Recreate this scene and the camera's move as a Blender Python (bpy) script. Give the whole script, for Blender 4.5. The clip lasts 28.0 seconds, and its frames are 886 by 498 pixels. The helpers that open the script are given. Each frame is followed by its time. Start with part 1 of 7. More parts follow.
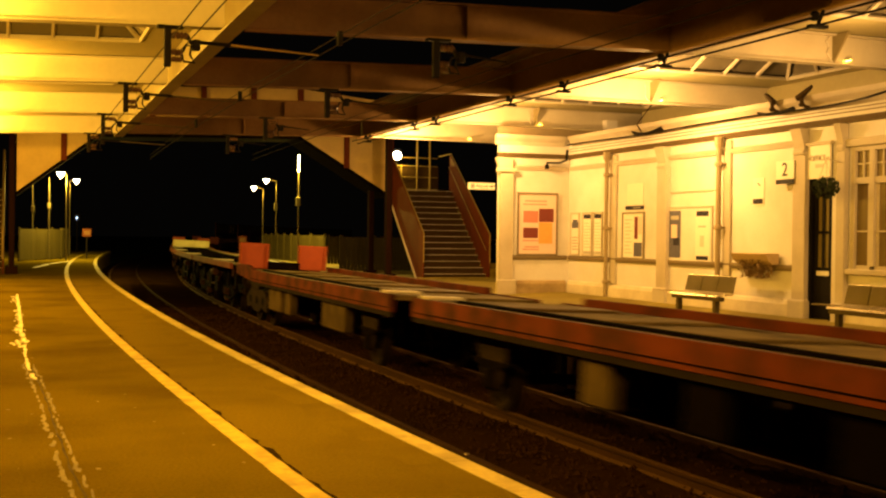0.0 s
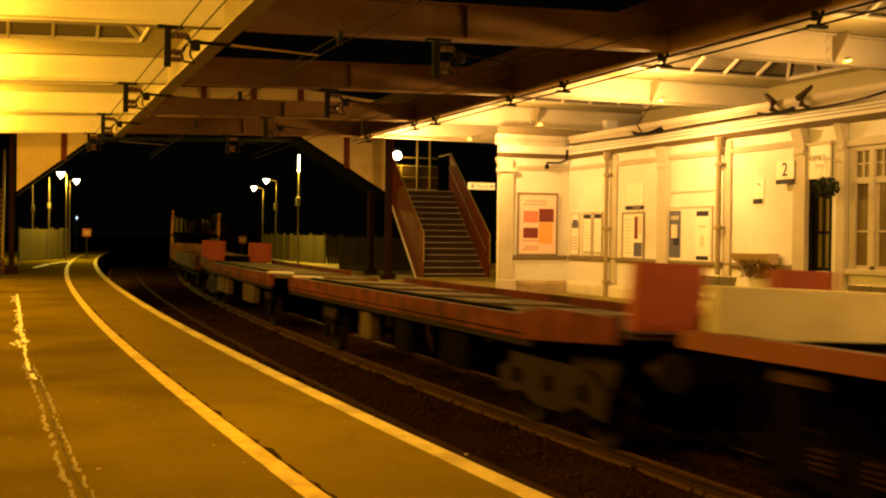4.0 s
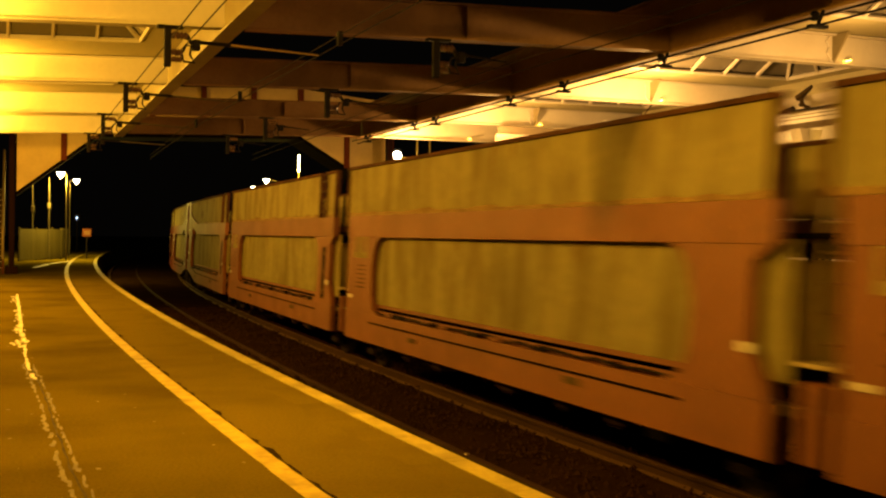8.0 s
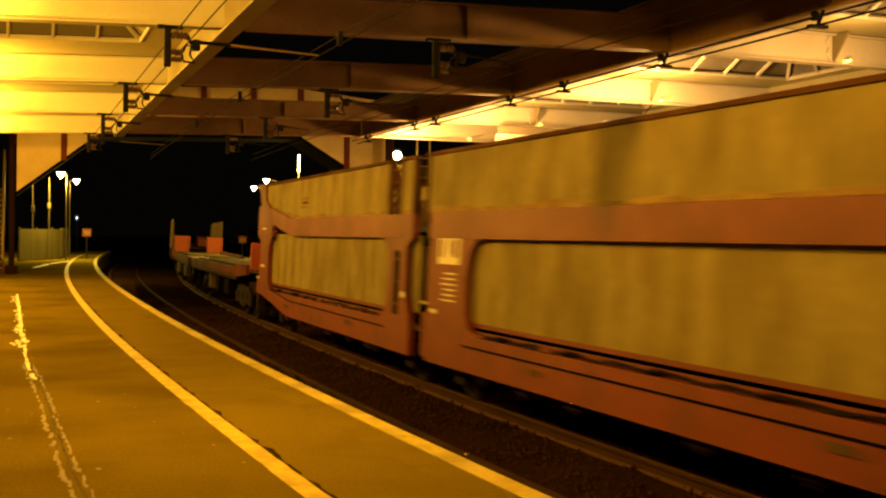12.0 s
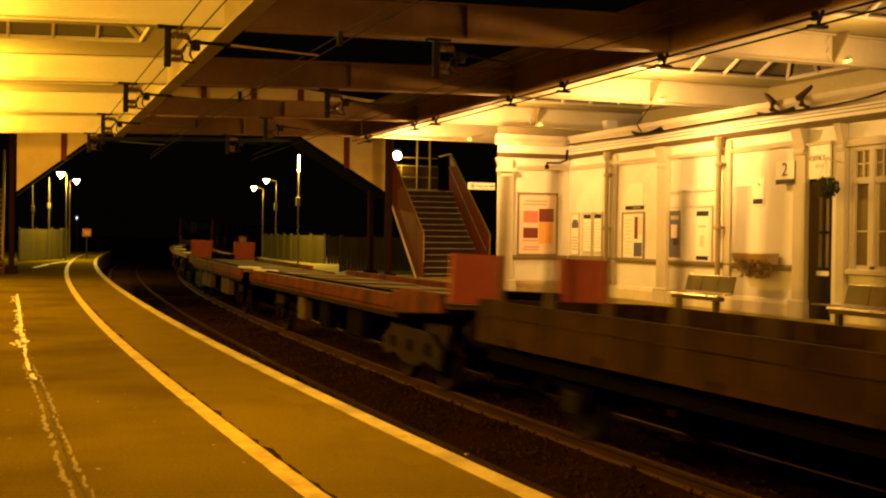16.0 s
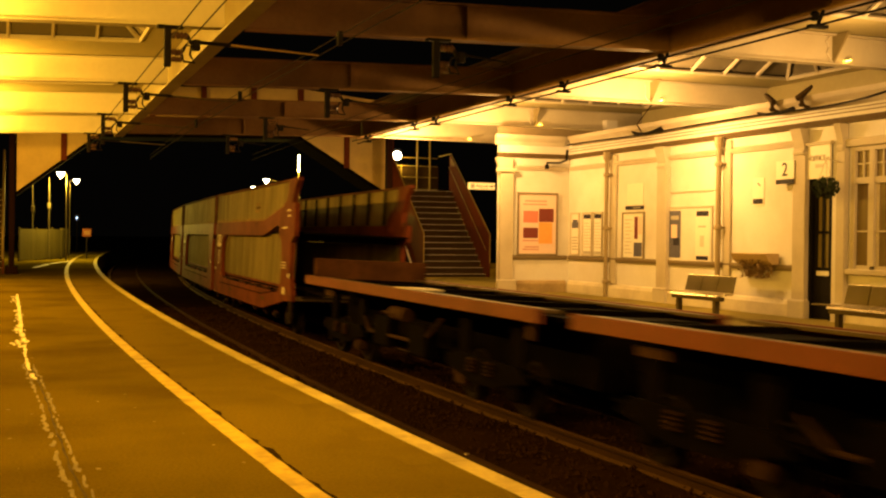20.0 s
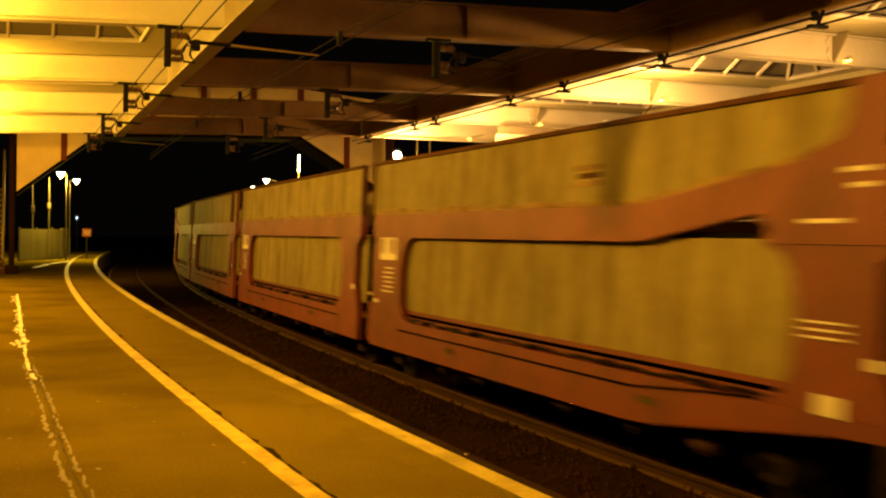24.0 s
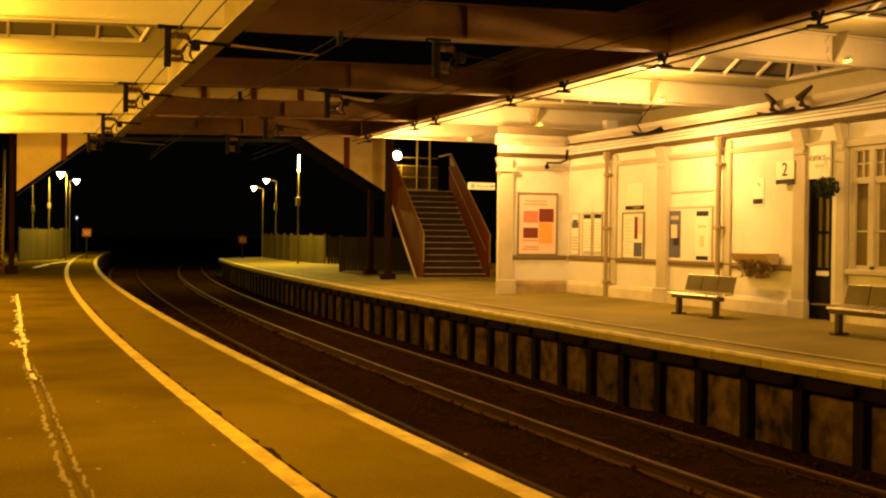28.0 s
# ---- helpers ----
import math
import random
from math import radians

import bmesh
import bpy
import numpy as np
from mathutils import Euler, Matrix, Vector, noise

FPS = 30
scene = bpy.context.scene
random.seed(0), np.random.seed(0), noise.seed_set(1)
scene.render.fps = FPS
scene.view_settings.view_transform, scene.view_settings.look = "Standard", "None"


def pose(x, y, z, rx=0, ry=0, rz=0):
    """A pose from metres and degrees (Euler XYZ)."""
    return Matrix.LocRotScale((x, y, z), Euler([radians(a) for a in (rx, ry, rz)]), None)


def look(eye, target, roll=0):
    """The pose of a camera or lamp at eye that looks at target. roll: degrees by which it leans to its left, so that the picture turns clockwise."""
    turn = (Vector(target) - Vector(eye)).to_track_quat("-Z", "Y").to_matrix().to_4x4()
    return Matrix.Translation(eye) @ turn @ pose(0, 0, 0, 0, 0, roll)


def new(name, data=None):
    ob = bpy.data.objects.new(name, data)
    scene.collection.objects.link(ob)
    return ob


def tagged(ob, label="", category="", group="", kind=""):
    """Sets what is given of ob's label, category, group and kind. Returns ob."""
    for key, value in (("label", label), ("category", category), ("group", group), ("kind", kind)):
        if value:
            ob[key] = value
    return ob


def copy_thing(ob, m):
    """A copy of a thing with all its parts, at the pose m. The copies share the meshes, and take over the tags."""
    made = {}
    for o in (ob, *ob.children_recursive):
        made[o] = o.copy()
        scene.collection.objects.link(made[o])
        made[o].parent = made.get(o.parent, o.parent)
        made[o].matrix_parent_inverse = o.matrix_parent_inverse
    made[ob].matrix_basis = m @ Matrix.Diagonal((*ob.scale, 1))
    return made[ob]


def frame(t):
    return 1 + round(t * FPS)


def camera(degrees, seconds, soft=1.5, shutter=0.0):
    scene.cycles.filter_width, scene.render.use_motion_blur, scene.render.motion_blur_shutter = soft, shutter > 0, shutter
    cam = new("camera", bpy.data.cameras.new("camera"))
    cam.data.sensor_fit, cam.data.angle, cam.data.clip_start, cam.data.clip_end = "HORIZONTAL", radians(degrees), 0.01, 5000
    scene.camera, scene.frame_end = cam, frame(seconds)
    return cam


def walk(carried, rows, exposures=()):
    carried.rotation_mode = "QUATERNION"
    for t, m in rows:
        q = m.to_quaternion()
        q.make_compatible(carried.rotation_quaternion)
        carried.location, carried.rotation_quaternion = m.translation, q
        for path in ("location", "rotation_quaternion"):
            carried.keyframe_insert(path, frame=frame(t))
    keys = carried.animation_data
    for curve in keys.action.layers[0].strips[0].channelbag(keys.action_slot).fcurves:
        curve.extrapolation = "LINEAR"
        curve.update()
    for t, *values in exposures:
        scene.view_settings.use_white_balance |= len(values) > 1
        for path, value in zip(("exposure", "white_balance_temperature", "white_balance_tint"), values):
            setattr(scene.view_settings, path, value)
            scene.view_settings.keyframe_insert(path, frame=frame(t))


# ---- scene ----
# Plan: x runs across the tracks, y along them, z up from the near platform's surface.
cam = camera(42.8, 28.0, soft=2.2, shutter=0.6)
EYE = (0.0, 0.0, 1.42)
TURN, TILT, LEAN = 0.361, 0.011, 0.6875
AIM = (EYE[0] + math.sin(TURN) * math.cos(TILT), EYE[1] + math.cos(TURN) * math.cos(TILT), EYE[2] - math.sin(TILT))
walk(cam, [(0.0, look(EYE, AIM, LEAN)), (28.0, look(EYE, AIM, LEAN))], exposures=[(0.0, 1.25), (1.5, 1.15), (2.5, 1.1), (7.0, 1.1), (8.5, 1.26), (9.5, 1.3), (12.0, 1.36), (13.0, 1.25), (14.5, 1.1), (20.5, 1.1), (21.5, 1.2), (23.5, 1.34), (26.3, 1.36), (27.2, 1.12), (28.0, 1.1)])

# ---- world and lamps ----
world = bpy.data.worlds.new("night")
scene.world = world
world.use_nodes = True
world.node_tree.nodes["Background"].inputs[0].default_value = (0.010, 0.008, 0.006, 1)
world.node_tree.nodes["Background"].inputs[1].default_value = 0.05
SODIUM = (1.000, 0.492, 0.042)
SODIUM_PALE = (1.000, 0.523, 0.140)
MERCURY = (1.0, 0.66, 0.08)


def lamp(name, kind, m, power, colour, size=0.2, spot=None):
    data = bpy.data.lights.new(name, kind)
    data.energy, data.color = power, colour
    if kind == "AREA":
        data.shape, data.size, data.size_y = "RECTANGLE", size, size * 0.35
    else:
        data.shadow_soft_size = size
    if spot:
        data.spot_size, data.spot_blend = radians(spot), 0.6
    ob = new(name, data)
    ob.matrix_world = m
    return ob


# ---- materials ----
def material(name, colour, rough=0.7, metal=0.0, vary=0.25, grain=14.0, stain=1.2, bump=0.2, dirt=None, dirt_amount=0.5,
             streak=False, each=0.0, spec=0.3, through_light=0.0):
    """A surface in one base colour with fine grain, large stains, relief, and some change from piece to piece."""
    m = bpy.data.materials.new(name)
    m.use_nodes = True
    t = m.node_tree
    n, l = t.nodes, t.links
    b = n["Principled BSDF"]
    co = n.new("ShaderNodeTexCoord")
    mp = n.new("ShaderNodeMapping")
    if each:
        where = n.new("ShaderNodeObjectInfo")
        shift = n.new("ShaderNodeVectorMath")
        shift.operation = "MULTIPLY_ADD"
        l.new(where.outputs["Random"], shift.inputs[0])
        shift.inputs[1].default_value = (37.0, 53.0, 71.0)
        l.new(co.outputs["Object"], shift.inputs[2])
        l.new(shift.outputs[0], mp.inputs["Vector"])
    else:
        l.new(co.outputs["Object"], mp.inputs["Vector"])
    if streak:
        mp.inputs["Scale"].default_value = (1.0, 1.0, streak)
    fine = n.new("ShaderNodeTexNoise")
    fine.inputs["Scale"].default_value, fine.inputs["Detail"].default_value = grain, 6
    big = n.new("ShaderNodeTexNoise")
    big.inputs["Scale"].default_value, big.inputs["Detail"].default_value = stain, 5
    l.new(co.outputs["Object"], fine.inputs["Vector"])
    l.new(mp.outputs["Vector"], big.inputs["Vector"])
    base = n.new("ShaderNodeMix")
    base.data_type = "RGBA"
    c = Vector(colour)
    base.inputs["A"].default_value = (*(c * (1 - vary)), 1)
    base.inputs["B"].default_value = (*[min(1, v) for v in c * (1 + vary)], 1)
    l.new(fine.outputs["Fac"], base.inputs["Factor"])
    out = base.outputs["Result"]
    ramp = n.new("ShaderNodeValToRGB")
    ramp.color_ramp.elements[0].position, ramp.color_ramp.elements[1].position = 0.42, 0.68
    l.new(big.outputs["Fac"], ramp.inputs["Fac"])
    if dirt:
        mix = n.new("ShaderNodeMix")
        mix.data_type = "RGBA"
        mul = n.new("ShaderNodeMath")
        mul.operation = "MULTIPLY"
        mul.inputs[1].default_value = dirt_amount
        l.new(ramp.outputs["Color"], mul.inputs[0])
        l.new(mul.outputs[0], mix.inputs["Factor"])
        l.new(out, mix.inputs["A"])
        mix.inputs["B"].default_value = (*dirt, 1)
        out = mix.outputs["Result"]
    if each:
        info = n.new("ShaderNodeObjectInfo")
        hsv = n.new("ShaderNodeHueSaturation")
        mr = n.new("ShaderNodeMapRange")
        mr.inputs["To Min"].default_value, mr.inputs["To Max"].default_value = 1 - each, 1 + each
        l.new(info.outputs["Random"], mr.inputs["Value"])
        l.new(mr.outputs["Result"], hsv.inputs["Value"])
        l.new(out, hsv.inputs["Color"])
        out = hsv.outputs["Color"]
    l.new(out, b.inputs["Base Color"])
    if through_light:
        tr = n.new("ShaderNodeBsdfTranslucent")
        l.new(out, tr.inputs["Color"])
        ms = n.new("ShaderNodeMixShader")
        ms.inputs[0].default_value = through_light
        l.new(b.outputs[0], ms.inputs[1])
        l.new(tr.outputs[0], ms.inputs[2])
        l.new(ms.outputs[0], n["Material Output"].inputs["Surface"])
    rr = n.new("ShaderNodeMapRange")
    rr.inputs["To Min"].default_value, rr.inputs["To Max"].default_value = max(0.05, rough - 0.12), min(1, rough + 0.12)
    l.new(big.outputs["Fac"], rr.inputs["Value"])
    l.new(rr.outputs["Result"], b.inputs["Roughness"])
    b.inputs["Metallic"].default_value = metal
    b.inputs["Specular IOR Level"].default_value = spec if max(colour) > 0.13 or rough < 0.3 else min(spec, 0.08)
    if bump:
        bp = n.new("ShaderNodeBump")
        bp.inputs["Strength"].default_value, bp.inputs["Distance"].default_value = bump, 0.02
        l.new(fine.outputs["Fac"], bp.inputs["Height"])
        l.new(bp.outputs["Normal"], b.inputs["Normal"])
    return m


def glow(name, colour, strength):
    m = bpy.data.materials.new(name)
    m.use_nodes = True
    b = m.node_tree.nodes["Principled BSDF"]
    b.inputs["Base Color"].default_value = (0.8, 0.8, 0.8, 1)
    b.inputs["Emission Color"].default_value = (*colour, 1)
    b.inputs["Emission Strength"].default_value = strength
    return m


ASPHALT = material("platform asphalt", (0.121, 0.088, 0.0045), 0.85, vary=0.4, grain=45, stain=0.55, bump=0.3, dirt=(0.062, 0.042, 0.003), dirt_amount=0.7, spec=0.0)
ASPHALT_EDGE = material("paler asphalt strip", (0.136, 0.098, 0.007), 0.85, vary=0.35, grain=42, stain=0.9, bump=0.25, dirt=(0.088, 0.062, 0.005), dirt_amount=0.6, spec=0.0)
ASPHALT_FAR = material("far platform asphalt", (0.215, 0.166, 0.021), 0.85, vary=0.3, grain=40, stain=0.6, bump=0.25, dirt=(0.095, 0.075, 0.011))
COPING = material("concrete coping", (0.28, 0.222, 0.036), 0.8, vary=0.25, grain=30, stain=2.5, dirt=(0.12, 0.09, 0.022), each=0.12)
YELLOW = material("yellow line paint", (0.50, 0.365, 0.012), 0.7, vary=0.3, grain=30, stain=5, dirt=(0.22, 0.15, 0.008), dirt_amount=0.7)
FAR_LINE = material("worn pale yellow line paint", (0.50, 0.38, 0.09), 0.7, vary=0.2, grain=30, stain=3, dirt=(0.22, 0.16, 0.04), dirt_amount=0.6)
WHITE_LINE = material("worn white line paint", (0.66, 0.56, 0.30), 0.65, vary=0.15, grain=30, stain=4, dirt=(0.25, 0.22, 0.18), dirt_amount=0.6)
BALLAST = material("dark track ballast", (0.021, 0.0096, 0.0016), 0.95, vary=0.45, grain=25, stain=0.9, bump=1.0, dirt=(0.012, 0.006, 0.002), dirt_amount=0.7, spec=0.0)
RAIL = material("rusty rail side", (0.042, 0.021, 0.006), 0.8, 0.1, grain=30, dirt=(0.02, 0.011, 0.005), spec=0.02)
RAIL_TOP = material("worn rail head", (0.078, 0.041, 0.010), 0.75, 0.1, vary=0.2, bump=0.05)
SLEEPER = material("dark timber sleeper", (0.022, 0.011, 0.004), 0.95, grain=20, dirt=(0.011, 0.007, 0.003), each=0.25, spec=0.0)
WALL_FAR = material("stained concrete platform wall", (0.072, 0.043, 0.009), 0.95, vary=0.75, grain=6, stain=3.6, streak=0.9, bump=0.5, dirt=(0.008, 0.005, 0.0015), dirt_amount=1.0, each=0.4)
DARK_POST = material("dark bearer steel and coping shade", (0.006, 0.0035, 0.0015), 0.9, grain=20, spec=0.05)
CREAM = material("cream painted render", (0.70, 0.68, 0.66), 0.65, vary=0.06, grain=18, stain=0.9, bump=0.08, dirt=(0.52, 0.47, 0.38), dirt_amount=0.55)
CREAM_TRIM = material("cream painted moulding", (0.50, 0.45, 0.36), 0.6, vary=0.08, grain=22, stain=1.5, bump=0.06, dirt=(0.36, 0.30, 0.2), dirt_amount=0.5)
GREY_TRIM = material("grey brown moulding and dim frieze", (0.20, 0.155, 0.09), 0.6, vary=0.12, grain=22, stain=2)
DARK_TRIM = material("dark brown moulding as cornice shadow", (0.095, 0.066, 0.03), 0.65, vary=0.2, grain=22, stain=2)
PLINTH_GRIMY = material("brown stained plinth", (0.38, 0.29, 0.15), 0.8, vary=0.2, grain=12, stain=1.6, dirt=(0.19, 0.13, 0.06), dirt_amount=0.8)
PLINTH = material("grimy cream plinth", (0.66, 0.60, 0.46), 0.75, vary=0.1, grain=14, stain=1.4, dirt=(0.42, 0.36, 0.25), dirt_amount=0.7)
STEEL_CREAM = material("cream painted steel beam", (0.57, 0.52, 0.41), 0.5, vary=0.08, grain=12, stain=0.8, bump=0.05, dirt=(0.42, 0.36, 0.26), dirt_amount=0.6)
STEEL_DARK = material("girder steel darkened as unlit", (0.31, 0.178, 0.068), 0.7, vary=0.2, grain=12, stain=0.8, bump=0.1, dirt=(0.15, 0.078, 0.03), dirt_amount=0.6)
BOARD = material("pale roof boarding", (0.37, 0.325, 0.165), 0.7, vary=0.1, grain=10, stain=0.7)
BRIDGE_CREAM = material("buff bridge paint", (0.62, 0.46, 0.17), 0.6, vary=0.1, grain=9, stain=0.8, bump=0.05, dirt=(0.42, 0.29, 0.1), dirt_amount=0.6)
STEEL_DULL = material("olive steel dulled for shade", (0.27, 0.225, 0.11), 0.6, vary=0.12, grain=12, stain=0.8, bump=0.05, dirt=(0.17, 0.13, 0.055), dirt_amount=0.6)
COLUMN = material("dark maroon column paint", (0.014, 0.0045, 0.002), 0.85, vary=0.2, grain=16, stain=1.5)
MAROON = material("maroon painted steel", (0.115, 0.026, 0.006), 0.7, vary=0.2, grain=16, stain=1.5, bump=0.08, dirt=(0.11, 0.025, 0.006))
BLACK = material("black painted steel", (0.010, 0.008, 0.006), 0.7, vary=0.2, grain=20)
WIRE = material("weathered cable", (0.012, 0.009, 0.007), 0.9, 0.0)
TREAD = material("worn stair tread edge", (0.70, 0.64, 0.5), 0.6, vary=0.15, grain=25, dirt=(0.3, 0.27, 0.22))
STAIR_DARK = material("dark stair tread", (0.042, 0.022, 0.007), 0.8, grain=20, dirt=(0.06, 0.034, 0.012))
HANDRAIL = material("pale worn handrail", (0.25, 0.175, 0.05), 0.5, 0.1)
SILVER = material("brushed steel bench", (0.085, 0.066, 0.018), 0.35, 0.35, vary=0.1, grain=40, bump=0.05, dirt=(0.13, 0.105, 0.05))
GLASS_DARK = material("dark window glass", (0.14, 0.12, 0.085), 0.12, 0.0, vary=0.25, grain=2.0, stain=1.0, bump=0)
SIGN_WHITE = material("white sign plate", (0.78, 0.76, 0.7), 0.4, vary=0.04, bump=0)
SIGN_DARK = material("navy sign bar", (0.03, 0.03, 0.05), 0.4, vary=0.1, bump=0)
SIGN_GREY = material("grey print", (0.42, 0.40, 0.36), 0.6, vary=0.1, bump=0)
POSTER_PINK = material("pale pink poster", (0.76, 0.58, 0.52), 0.35, vary=0.06, grain=8, bump=0)
POSTER_RED = material("red poster panel", (0.64, 0.20, 0.15), 0.4, vary=0.08, bump=0)
POSTER_MAROON = material("maroon poster panel", (0.17, 0.035, 0.03), 0.4, vary=0.15, grain=20, bump=0)
POSTER_ORANGE = material("orange poster panel", (0.78, 0.36, 0.10), 0.4, vary=0.1, bump=0)
POSTER_BLUE = material("blue grey poster panel", (0.10, 0.10, 0.16), 0.4, vary=0.3, grain=12, bump=0)
LEAF = material("dark basket foliage", (0.035, 0.045, 0.02), 0.7, vary=0.5, grain=30)
TERRACOTTA = material("buff planter", (0.46, 0.34, 0.18), 0.7, vary=0.15, grain=14)
FENCE = material("pale grey fence panel", (0.070, 0.056, 0.014), 0.7, vary=0.15, grain=8, stain=1.0, dirt=(0.07, 0.06, 0.024), each=0.12)
FENCE_DARK = material("dark mesh fence", (0.034, 0.027, 0.011), 0.8, vary=0.2, grain=8)
GRASS = material("dark verge grass", (0.05, 0.06, 0.025), 0.95, vary=0.5, grain=30, stain=0.5, bump=0.6)
LAMP_POST = material("galvanised lamp post", (0.12, 0.10, 0.05), 0.45, 0.5, vary=0.1)
ROD_LIT = material("buff rod coloured as lit", (0.36, 0.25, 0.08), 0.6, vary=0.15, grain=20)
INSULATOR = material("brown insulator", (0.09, 0.05, 0.035), 0.25)
ORANGE_BOX = material("orange red box", (0.28, 0.048, 0.009), 0.6, vary=0.15, grain=8, stain=1.2, dirt=(0.17, 0.034, 0.009))
WAGON_RED = material("faded red wagon paint", (0.140, 0.0205, 0.004), 0.6, vary=0.2, grain=6, stain=1.3, bump=0.05, dirt=(0.09, 0.018, 0.005), dirt_amount=0.8, each=0.08)
WAGON_BROWN = material("grimy brown wagon paint", (0.085, 0.034, 0.010), 0.85, vary=0.4, grain=7, stain=1.6, dirt=(0.034, 0.014, 0.005), dirt_amount=0.9, each=0.1)
FLAT_RED = material("dirty red flat wagon paint", (0.112, 0.0215, 0.0055), 0.75, vary=0.3, grain=6, stain=2.2, bump=0.08, dirt=(0.030, 0.010, 0.005), dirt_amount=0.95, each=0.1)
WAGON_ORANGE = material("rusty orange wagon paint", (0.175, 0.056, 0.009), 0.65, vary=0.2, grain=6, stain=1.2, dirt=(0.13, 0.042, 0.009), dirt_amount=0.65, each=0.08)
MESH_PALE = material("dusty pale side panel", (0.46, 0.395, 0.135), 0.75, vary=0.3, grain=8, stain=2.6, streak=0.3, bump=0.08, dirt=(0.23, 0.16, 0.045), dirt_amount=0.7, each=0.05, through_light=0.55)
MESH_OLIVE = material("olive side panel", (0.375, 0.305, 0.10), 0.75, vary=0.3, grain=8, stain=2.6, streak=0.3, bump=0.08, dirt=(0.17, 0.115, 0.03), dirt_amount=0.7, each=0.06, through_light=0.42)
RUST = material("rusty grime", (0.26, 0.165, 0.045), 0.85, vary=0.3, grain=9, stain=3, dirt=(0.09, 0.04, 0.012), dirt_amount=0.7)
DECK = material("worn steel deck", (0.11, 0.078, 0.035), 0.6, 0.2, vary=0.2, grain=10, stain=0.7, dirt=(0.07, 0.048, 0.02))
# near-black base colour includes the shade below wagons and bridge
UNDER = material("black underframe with shade", (0.0030, 0.0017, 0.0007), 0.9, vary=0.3, grain=14, spec=0.02)
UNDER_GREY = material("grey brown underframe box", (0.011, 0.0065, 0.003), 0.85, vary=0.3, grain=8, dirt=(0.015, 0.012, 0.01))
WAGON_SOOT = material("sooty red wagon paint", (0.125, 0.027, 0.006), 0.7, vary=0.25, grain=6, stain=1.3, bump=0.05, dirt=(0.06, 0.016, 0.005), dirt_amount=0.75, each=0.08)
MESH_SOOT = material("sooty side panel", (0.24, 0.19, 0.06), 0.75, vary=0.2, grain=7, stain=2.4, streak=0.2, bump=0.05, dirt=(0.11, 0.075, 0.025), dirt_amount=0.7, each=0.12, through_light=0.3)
WAGON_DARK = material("sooty brown wagon paint", (0.036, 0.0155, 0.005), 0.9, vary=0.5, grain=5, stain=1.3, dirt=(0.010, 0.005, 0.002), dirt_amount=0.95, each=0.1)
STAKE = material("worn brown stake", (0.095, 0.062, 0.022), 0.7, vary=0.2, grain=9, stain=2)
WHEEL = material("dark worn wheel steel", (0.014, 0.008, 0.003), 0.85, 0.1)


# ---- mesh helpers ----
def link(name, bm, mat, smooth=False):
    me = bpy.data.meshes.new(name)
    bm.normal_update()
    bm.to_mesh(me)
    bm.free()
    for m in (mat if isinstance(mat, (list, tuple)) else (mat,)):
        me.materials.append(m)
    if smooth:
        for p in me.polygons:
            p.use_smooth = True
    return new(name, me)


def part(name, bm, mat, parent, label="", smooth=False):
    ob = link(name, bm, mat, smooth)
    ob.parent = parent
    if label:
        tagged(ob, label)
    return ob


def part_mesh(name, me, parent, m=None):
    ob = new(name, me)
    ob.parent = parent
    if m is not None:
        ob.matrix_basis = m
    return ob


def empty(name, m, label, category, group="", kind=""):
    ob = new(name)
    ob.empty_display_size = 0.2
    ob.matrix_world = m
    return tagged(ob, label, category, group, kind)


def box(bm, x0, y0, z0, x1, y1, z1, bevel=0.0, mat=0):
    vs = [bm.verts.new((x, y, z)) for z in (z0, z1) for x, y in ((x0, y0), (x1, y0), (x1, y1), (x0, y1))]
    fs = [bm.faces.new([vs[i] for i in q]) for q in ((3, 2, 1, 0), (4, 5, 6, 7), (0, 1, 5, 4), (1, 2, 6, 5), (2, 3, 7, 6), (3, 0, 4, 7))]
    for f in fs:
        f.material_index = mat
    if bevel:
        es = list({e for f in fs for e in f.edges})
        bmesh.ops.bevel(bm, geom=es, offset=bevel, segments=1, affect="EDGES")
    return vs


def prism(bm, outline, axis, a, b, mat=0):
    """A closed outline of (p, q) pairs drawn out along one axis from a to b."""
    def at(p, q, r):
        return {"x": (r, p, q), "y": (p, r, q), "z": (p, q, r)}[axis]
    lo = [bm.verts.new(at(p, q, a)) for p, q in outline]
    hi = [bm.verts.new(at(p, q, b)) for p, q in outline]
    fs = [bm.faces.new(lo), bm.faces.new(hi[::-1])]
    for i in range(len(lo)):
        j = (i + 1) % len(lo)
        fs.append(bm.faces.new((lo[j], lo[i], hi[i], hi[j])))
    for f in fs:
        f.material_index = mat
    bmesh.ops.recalc_face_normals(bm, faces=fs)
    return fs


def tube(bm, a, b, r, r2=None, seg=8, mat=0):
    a, b = Vector(a), Vector(b)
    r2 = r if r2 is None else r2
    q = (b - a).to_track_quat("Z", "Y")
    rings = []
    for p, rad in ((a, r), (b, r2)):
        rings.append([bm.verts.new(p + q @ Vector((rad * math.cos(i * 2 * math.pi / seg), rad * math.sin(i * 2 * math.pi / seg), 0))) for i in range(seg)])
    for i in range(seg):
        j = (i + 1) % seg
        bm.faces.new((rings[0][i], rings[0][j], rings[1][j], rings[1][i])).material_index = mat
    bm.faces.new(rings[0][::-1]).material_index = mat
    bm.faces.new(rings[1]).material_index = mat


